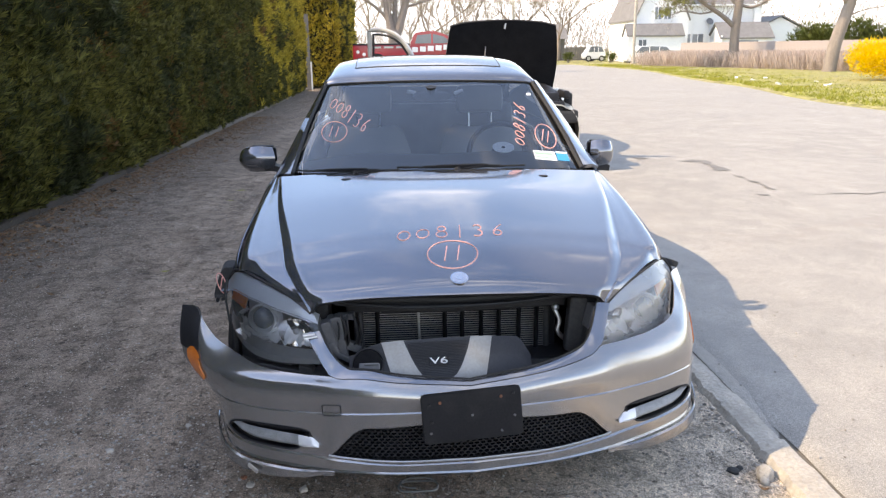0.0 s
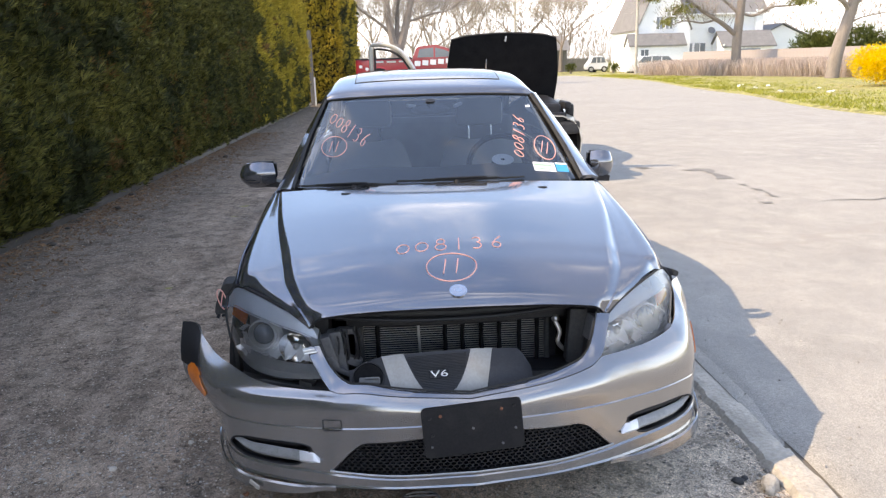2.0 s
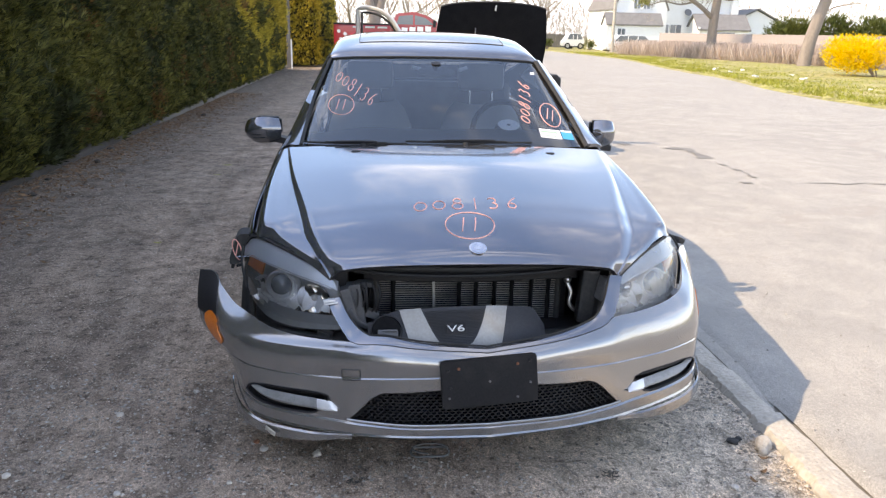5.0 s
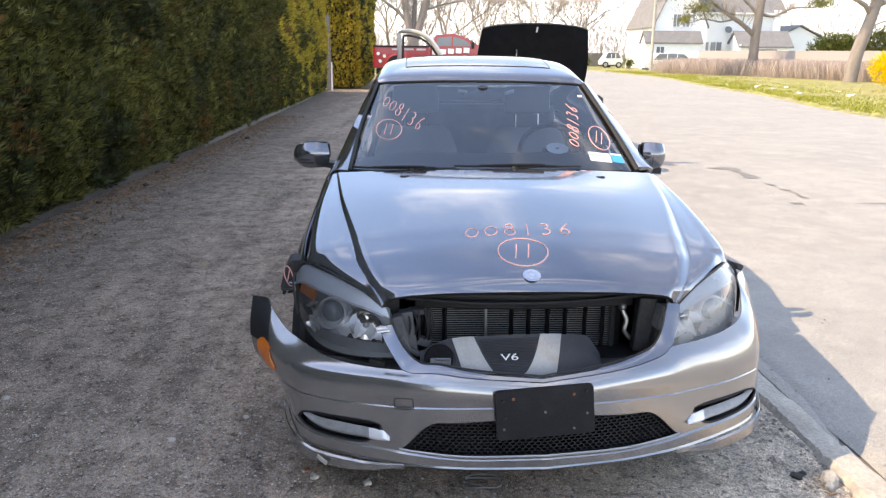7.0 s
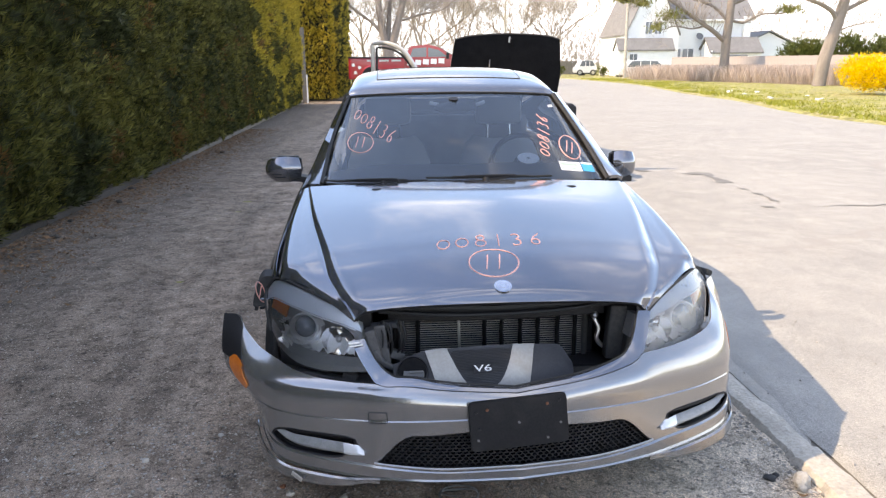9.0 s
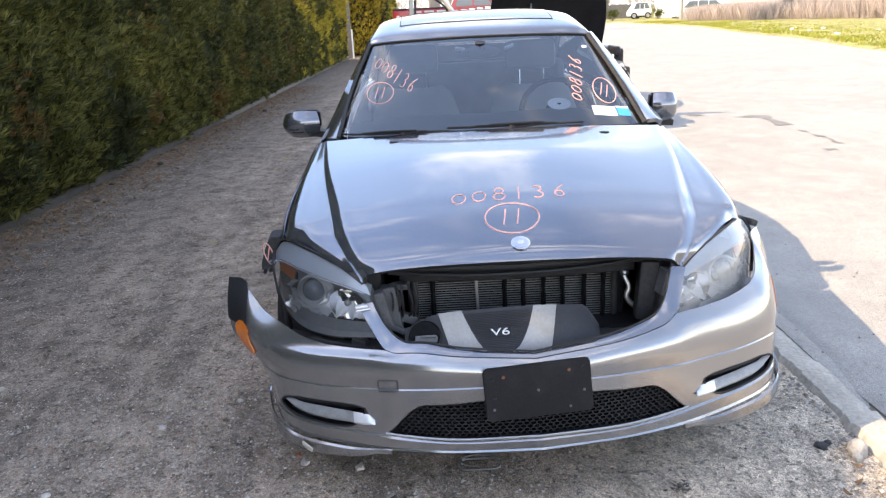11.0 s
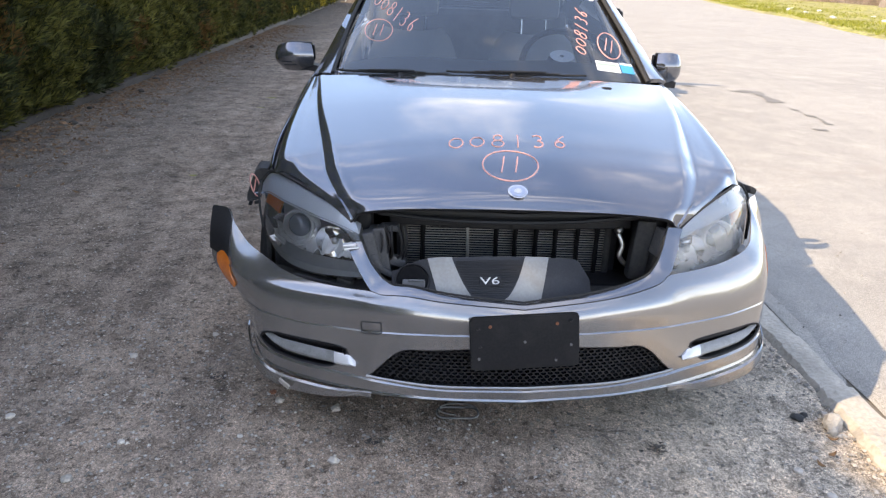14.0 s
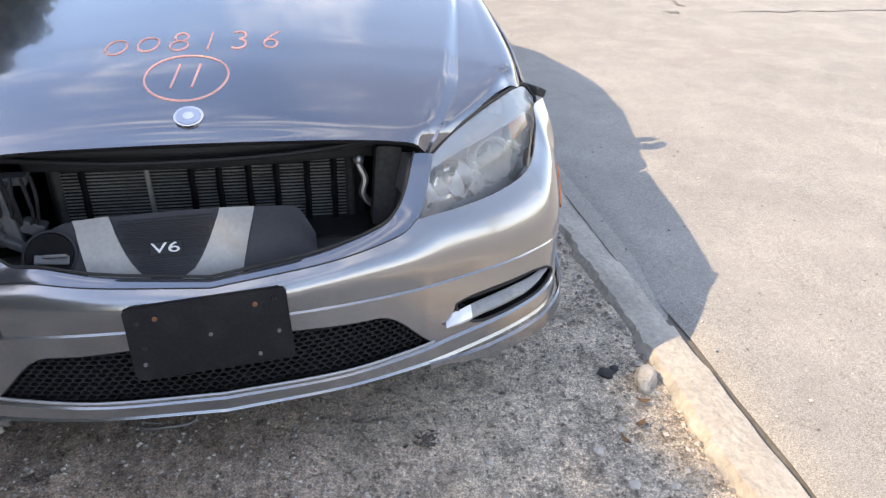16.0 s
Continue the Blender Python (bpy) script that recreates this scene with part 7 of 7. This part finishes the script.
limbed_tree("bare roadside tree leaning over the fence", [(23.4, 38, -.1), (23.6, 38, 1.6), (24.05, 38, 3.3), (24.45, 38, 5.1), (25.0, 38, 8.0), (25.4, 38, 10.5)], .36,
            [([(24.1, 38, 3.5), (23.6, 37.9, 4.1), (22.7, 37.8, 4.5), (21.6, 37.8, 4.9), (20.2, 37.7, 5.8)], .15), ([(24.2, 38, 4.0), (25.2, 38, 4.5), (26.4, 38, 5.0), (27.8, 38, 5.9)], .14), ([(24.5, 38, 5.2), (23.6, 38.2, 6.2), (22.5, 38.3, 7.6)], .14),
             ([(24.7, 38, 6.3), (25.8, 38.1, 7.2), (27.0, 38.2, 8.6)], .13), ([(23.9, 38, 2.9), (24.8, 37.9, 3.3), (26.0, 37.8, 3.5)], .06)], 32, 2)
limbed_tree("large bare tree with several stems behind the parked cars", [(-.25, 45, -.1), (-.22, 45, 1.6), (-.2, 45, 2.7)], .52,
            [([(-.3, 45, 2.2), (-.62, 45, 4.0), (-.85, 45, 5.9), (-1.3, 45, 8.5), (-1.6, 45, 11)], .26), ([(-.1, 45, 2.2), (.45, 45, 4.0), (.85, 45, 5.6), (1.4, 45, 7.4), (2.1, 45, 10)], .27), ([(-.2, 45, 2.4), (-.1, 45.3, 4.5), (.1, 45.5, 7), (0, 45.6, 10)], .18),
             ([(-.5, 45, 3.2), (-1.15, 45, 3.9), (-2.3, 45, 4.75), (-3.4, 45, 5.8)], .13), ([(.5, 45, 4.0), (1.2, 45, 4.2), (1.9, 45, 4.4), (3.2, 45, 4.7), (4.2, 45, 5.5)], .09), ([(-.8, 45, 5.6), (-1.8, 45, 6.6), (-3.2, 45, 8.2)], .11), ([(1.0, 45, 6.0), (2.2, 45, 6.5), (3.6, 45, 7.6)], .11)], 33, 2, (), 1.5)
for k, (x, y, h) in enumerate(((6, 95, 13), (10.5, 104, 12), (16, 100, 13), (20, 92, 13), (2, 110, 14), (-7, 85, 14), (-12, 100, 15), (25, 112, 14))):
    bare_tree(x, y, h, .24, 50 + k, "bare budding tree in the far woods", (rnd.uniform(-.5, .5), 0), 4, ("budding", 2, .15), fork=.25, twig="twig")

for k, (x, y, h) in enumerate(((-6, 74, 14), (3.5, 78, 13), (-2.5, 84, 15), (8, 82, 12))):
    bare_tree(x, y, h, .22, 70 + k, "bare grey tree standing behind the pickup", (rnd.uniform(-.5, .5), 0), 5, fork=.22)

def shrub(x, y, rx, ry, h, material, label, seed, n, size, cat="shrub", stems=True, flat=1.0):
    rnd = random.Random(seed)
    ob = thing("shrub", label, cat, place=(x, y, 0))
    bm = bmesh.new()
    lobes = []
    for k in range(9):
        a = rnd.uniform(0, 6.28)
        lobes.append((Vector((x + rx * .6 * math.cos(a), y + ry * .6 * math.sin(a), h * rnd.uniform(.35, .75))), rnd.uniform(.35, .55)))
        tube(bm, [(x + .1 * math.cos(a), y + .1 * math.sin(a), -.05), (x + rx * .3 * math.cos(a), y + ry * .3 * math.sin(a), h * .35), tuple(lobes[-1][0])], .03, 5, .012)
    part("stems", bm, M["bark"], ob)
    spots = []
    for _ in range(n):
        c, q = lobes[rnd.randrange(9)]
        d = Vector((rnd.gauss(0, 1), rnd.gauss(0, 1), rnd.gauss(0, 1))).normalized()
        p = c + Vector((d.x * rx, d.y * ry, d.z * h * .6)) * q * rnd.uniform(.35, 1.45) ** .6
        if p.z > .05:
            spots.append((p, d))
    spray_field("shrub_foliage", spots, M[material], ob, size, rnd)


shrub(20.1, 26.8, 2.1, 1.6, 1.8, "forsythia", "bright yellow forsythia bush in full bloom", 81, 9000, .12)
shrub(21.6, 24.9, 1.8, 1.6, 1.6, "forsythia", "bright yellow forsythia bush in full bloom", 82, 6000, .12)
for k, (x, y, r, h) in enumerate(((33.5, 50, 2.2, 3.2), (36.2, 49, 2.4, 3.0), (31.3, 53, 1.8, 2.9), (38.5, 47, 2.2, 3.1))):
    shrub(x, y, r, 1.6, h, "evergreen", "dense dark evergreen shrub behind the fence", 90 + k, 2600, .34)
for k, (x, y) in enumerate(((22.3, 76.5), (25.3, 76.2), (18.6, 80))):
    shrub(x, y, .6, .5, 1.1, "evergreen", "small clipped evergreen by the drive", 100 + k, 500, .2)


# ---- the white house
house = thing("house", "white two-storey house with grey shingle roofs", "house", place=(32, 82, 0))


def gable(x0, x1, y0, y1, z0, eave, ridge, along="x", name="wall", over=.4):
    """Walls and a pitched roof over a rectangle."""
    bm = bmesh.new()
    if along == "x":
        ym = (y0 + y1) / 2
        sec = [(y0, z0), (y1, z0), (y1, eave), (ym, ridge), (y0, eave)]
        prism(bm, [(x0, y, z) for y, z in sec], (x1 - x0, 0, 0))
        ends = [((x0 - over, y0 - over, eave - .15), (x0 - over, ym, ridge + .12), (x0 - over, y1 + over, eave - .15), (x1 - x0 + 2 * over, 0, 0))]
    else:
        xm = (x0 + x1) / 2
        prism(bm, [(x, y0, z) for x, z in [(x0, z0), (x1, z0), (x1, eave), (xm, ridge), (x0, eave)]], (0, y1 - y0, 0))
        ends = [((x0 - over, y0 - over, eave - .15), (xm, y0 - over, ridge + .12), (x1 + over, y0 - over, eave - .15), (0, y1 - y0 + 2 * over, 0))]
    w = part(name, bm, M["siding"], house, "white clapboard")
    a, b, c, d = (Vector(v) for v in ends[0])
    up = Vector((0, 0, .14))
    bm = prism(bmesh.new(), [a, b, c, c + up, b + up, a + up], d)
    part("roof", bm, M["shingle"], house, "grey shingle roof")
    return w


def window(x, y, z, w, h):
    f = part("window", boxes(((x, y, z), (w + .16, .06, h + .16))), M["whitepaint"], house, "white framed window")
    for dx in (-w / 4 - .01, w / 4 + .01):
        part("pane", boxes(((x + dx, y - .035, z), (w / 2 - .05, .02, h))), M["pane"], f)


main = gable(28.6, 38.8, 78, 88, 0, 5.8, 10.2, "x")
gable(24.7, 30.3, 76.4, 86, 0, 4.3, 10.5, "y", "wall", .15)
gable(23.5, 29.2, 74.8, 76.5, 0, 2.7, 3.6, "x", "porch", .15)
gable(33.4, 38.8, 75.2, 78.2, 0, 2.4, 3.7, "x", "porch", .2)
part("eave_trim", boxes(((33.7, 77.55, 5.72), (10.8, .12, .16))), M["whitepaint"], house, "white eave board")
part("chimney_flue", boxes(((38.2, 77.8, 3.4), (.7, .4, 5.4))), M["siding"], house, "white boxed-in corner")
window(32.0, 77.95, 2.3, 1.2, 1.0)
window(30.6, 77.95, 2.3, 1.2, 1.0)
window(27.0, 76.35, 4.9, .7, 1.2)
window(28.0, 76.35, 4.9, .7, 1.2)
window(25.0, 74.75, 1.7, .8, 1.1)
# the door's shade comes from the dark pane material given to it
part("garage_door", boxes(((36.0, 75.15, 1.1), (2.6, .06, 2.0))), M["pane"], house, "shaded garage door")
part("porch_post", boxes(((33.4, 75.1, 1.3), (.16, .16, 2.6))), M["siding"], house)
for k in range(18):
    part("clapboard", boxes(((33.75, 77.985, .35 + .29 * k), (10.0, .03, .02))), M["siding"], house)
part("dish", cyl(bmesh.new(), (33.1, 77.9, 4.0), (33.1, 77.7, 4.1), .1, .38, 18), M["greyplastic"], house, "grey satellite dish")
shed = thing("annex", "low white building with a grey roof behind the shrubs", "building", place=(43, 84, 0))
bm = prism(bmesh.new(), [(40, 82, 0), (46, 82, 0), (46, 82, 3.2), (43, 82, 4.6), (40, 82, 3.2)], (0, 6, 0))
part("wall", bm, M["siding"], shed)
part("roof", prism(bmesh.new(), [(39.6, 81.7, 3.1), (43, 81.7, 4.7), (46.4, 81.7, 3.1), (46.4, 81.7, 3.25), (43, 81.7, 4.85), (39.6, 81.7, 3.25)], (0, 6.6, 0)), M["shingle"], shed)
# far low building behind the road's end
far = thing("far_house", "low grey house far down the road", "house", place=(16, 112, 0))
part("wall", boxes(((19, 112, 1.4), (11, 7, 2.8))), M["post"], far)
part("roof", prism(bmesh.new(), [(13, 108, 2.8), (13, 112, 5.0), (13, 116, 2.8)], (12, 0, 0)), M["shingle"], far)
for k in range(3):
    part("window", boxes(((16 + 3 * k, 108.47, 1.7), (1.2, .06, 1.0))), M["pane"], far)
pf = thing("picket_fence", "far grey board fence across the road's end", "fence", place=(15, 92, 0))
for k in range(40):
    part("board", boxes(((12 + .3 * k, 92, .8), (.28, .04, 1.6))), M["post"], pf)


def far_car(x, y, label, paint, length=4.5, h=1.65, face=1):
    car = thing("parked_car", label, "car", place=(x, y, 0))
    sec = [(-.5, .3), (-.5, .85), (-.42, .98), (-.36, 1.02), (-.24, h * .98), (.05, h), (.30, h * .97), (.44, 1.05), (.5, .95), (.5, .3)]
    bm = prism(bmesh.new(), [(x + a * length * face, y - .88, b) for a, b in sec], (0, 1.76, 0))
    bmesh.ops.bevel(bm, geom=list(bm.edges), offset=.08, segments=2, affect="EDGES")
    part("body", bm, paint, car)
    glass = [(-.33, 1.04), (-.23, h * .94), (.04, h * .96), (.28, h * .93), (.40, 1.06)]
    part("side_window", prism(bmesh.new(), [(x + a * length * face, y - .90, b) for a, b in glass], (0, .03, 0)), M["pane"], car)
    for a in (-.06, .14):
        part("window_post", boxes(((x + a * length * face, y - .91, 1.28), (.07, .02, .5))), paint, car)
    for a in (-.32, .31):
        w = part("wheel", cyl(bmesh.new(), (x + a * length * face, y - .92, .33), (x + a * length * face, y - .66, .33), .33, seg=20), M["rubber"], car)
        part("rim", cyl(bmesh.new(), (x + a * length * face, y - .935, .33), (x + a * length * face, y - .92, .33), .2, seg=14), M["alu"], w)
    part("underside", boxes(((x, y, .3), (length * .9, 1.5, .25)), ((x, y + .7, .18), (.4, .3, .36))), M["black"], car)


far_car(22.8, 66, "white sport utility car in the drive", M["whitepaint"])
far_car(22.4, 84, "white van parked in front of the trees", M["whitepaint"], 2.4, 1.75)


def pole(x, y, h, label):
    ob = thing("utility_pole", label, "utility pole", place=(x, y, 0))
    part("pole", cyl(bmesh.new(), (x, y, 0), (x, y, h), .15, .11, 12), M["concrete"], ob)
    part("crossarm", boxes(((x, y - .12, h - .6), (2.0, .1, .12)), bev=.01), M["post"], ob)
    for k in (-.8, .8):
        part("insulator", cyl(bmesh.new(), (x + k, y - .12, h - .54), (x + k, y - .12, h - .34), .05, .03, 8), M["greyplastic"], ob)


pole(20.1, 62, 9, "grey wooden utility pole by the drive")
pole(12.5, 80, 9, "grey wooden utility pole far down the road")
wire = thing("overhead_wire", "thin dark overhead wires", "wire", place=(16, 70, 8))
for dx in (-.8, .8):
    part("strand", tube(bmesh.new(), [Vector((20.1 + dx, 61.88, 8.66)).lerp(Vector((12.5 + dx, 79.88, 8.66)), k / 10) - Vector((0, 0, .5 * math.sin(math.pi * k / 10))) for k in range(11)], .012, 4), M["rubber"], wire)

# far woods: a low haze of bare twigs along the horizon
rnd = random.Random(5)
verts, faces = [], []
for _ in range(26000):
    x, y = rnd.uniform(-60, 110), rnd.uniform(122, 165)
    z = rnd.uniform(0, 12) * rnd.random() ** .5
    a, l = rnd.uniform(-.9, .9), rnd.uniform(.8, 2.4)
    i = len(verts)
    verts += [(x, y, z), (x + .10, y, z), (x + math.sin(a) * l, y, z + math.cos(a) * l)]
    faces.append((i, i + 1, i + 2))
tagged(free_mesh("far_woods", verts, faces, M["twig"], kind="stuff"), "far bare woods along the horizon", "woods")
# row of hedge behind the camera's side and trees along the far side close the place
bare_tree(19, -12, 10, .3, 61, "bare tree on the far verge", (.4, 0), 3)
bare_tree(-9, 44, 12, .35, 62, "bare tree behind the hedge", (.4, 0), 3, ("budding", 1, .14))
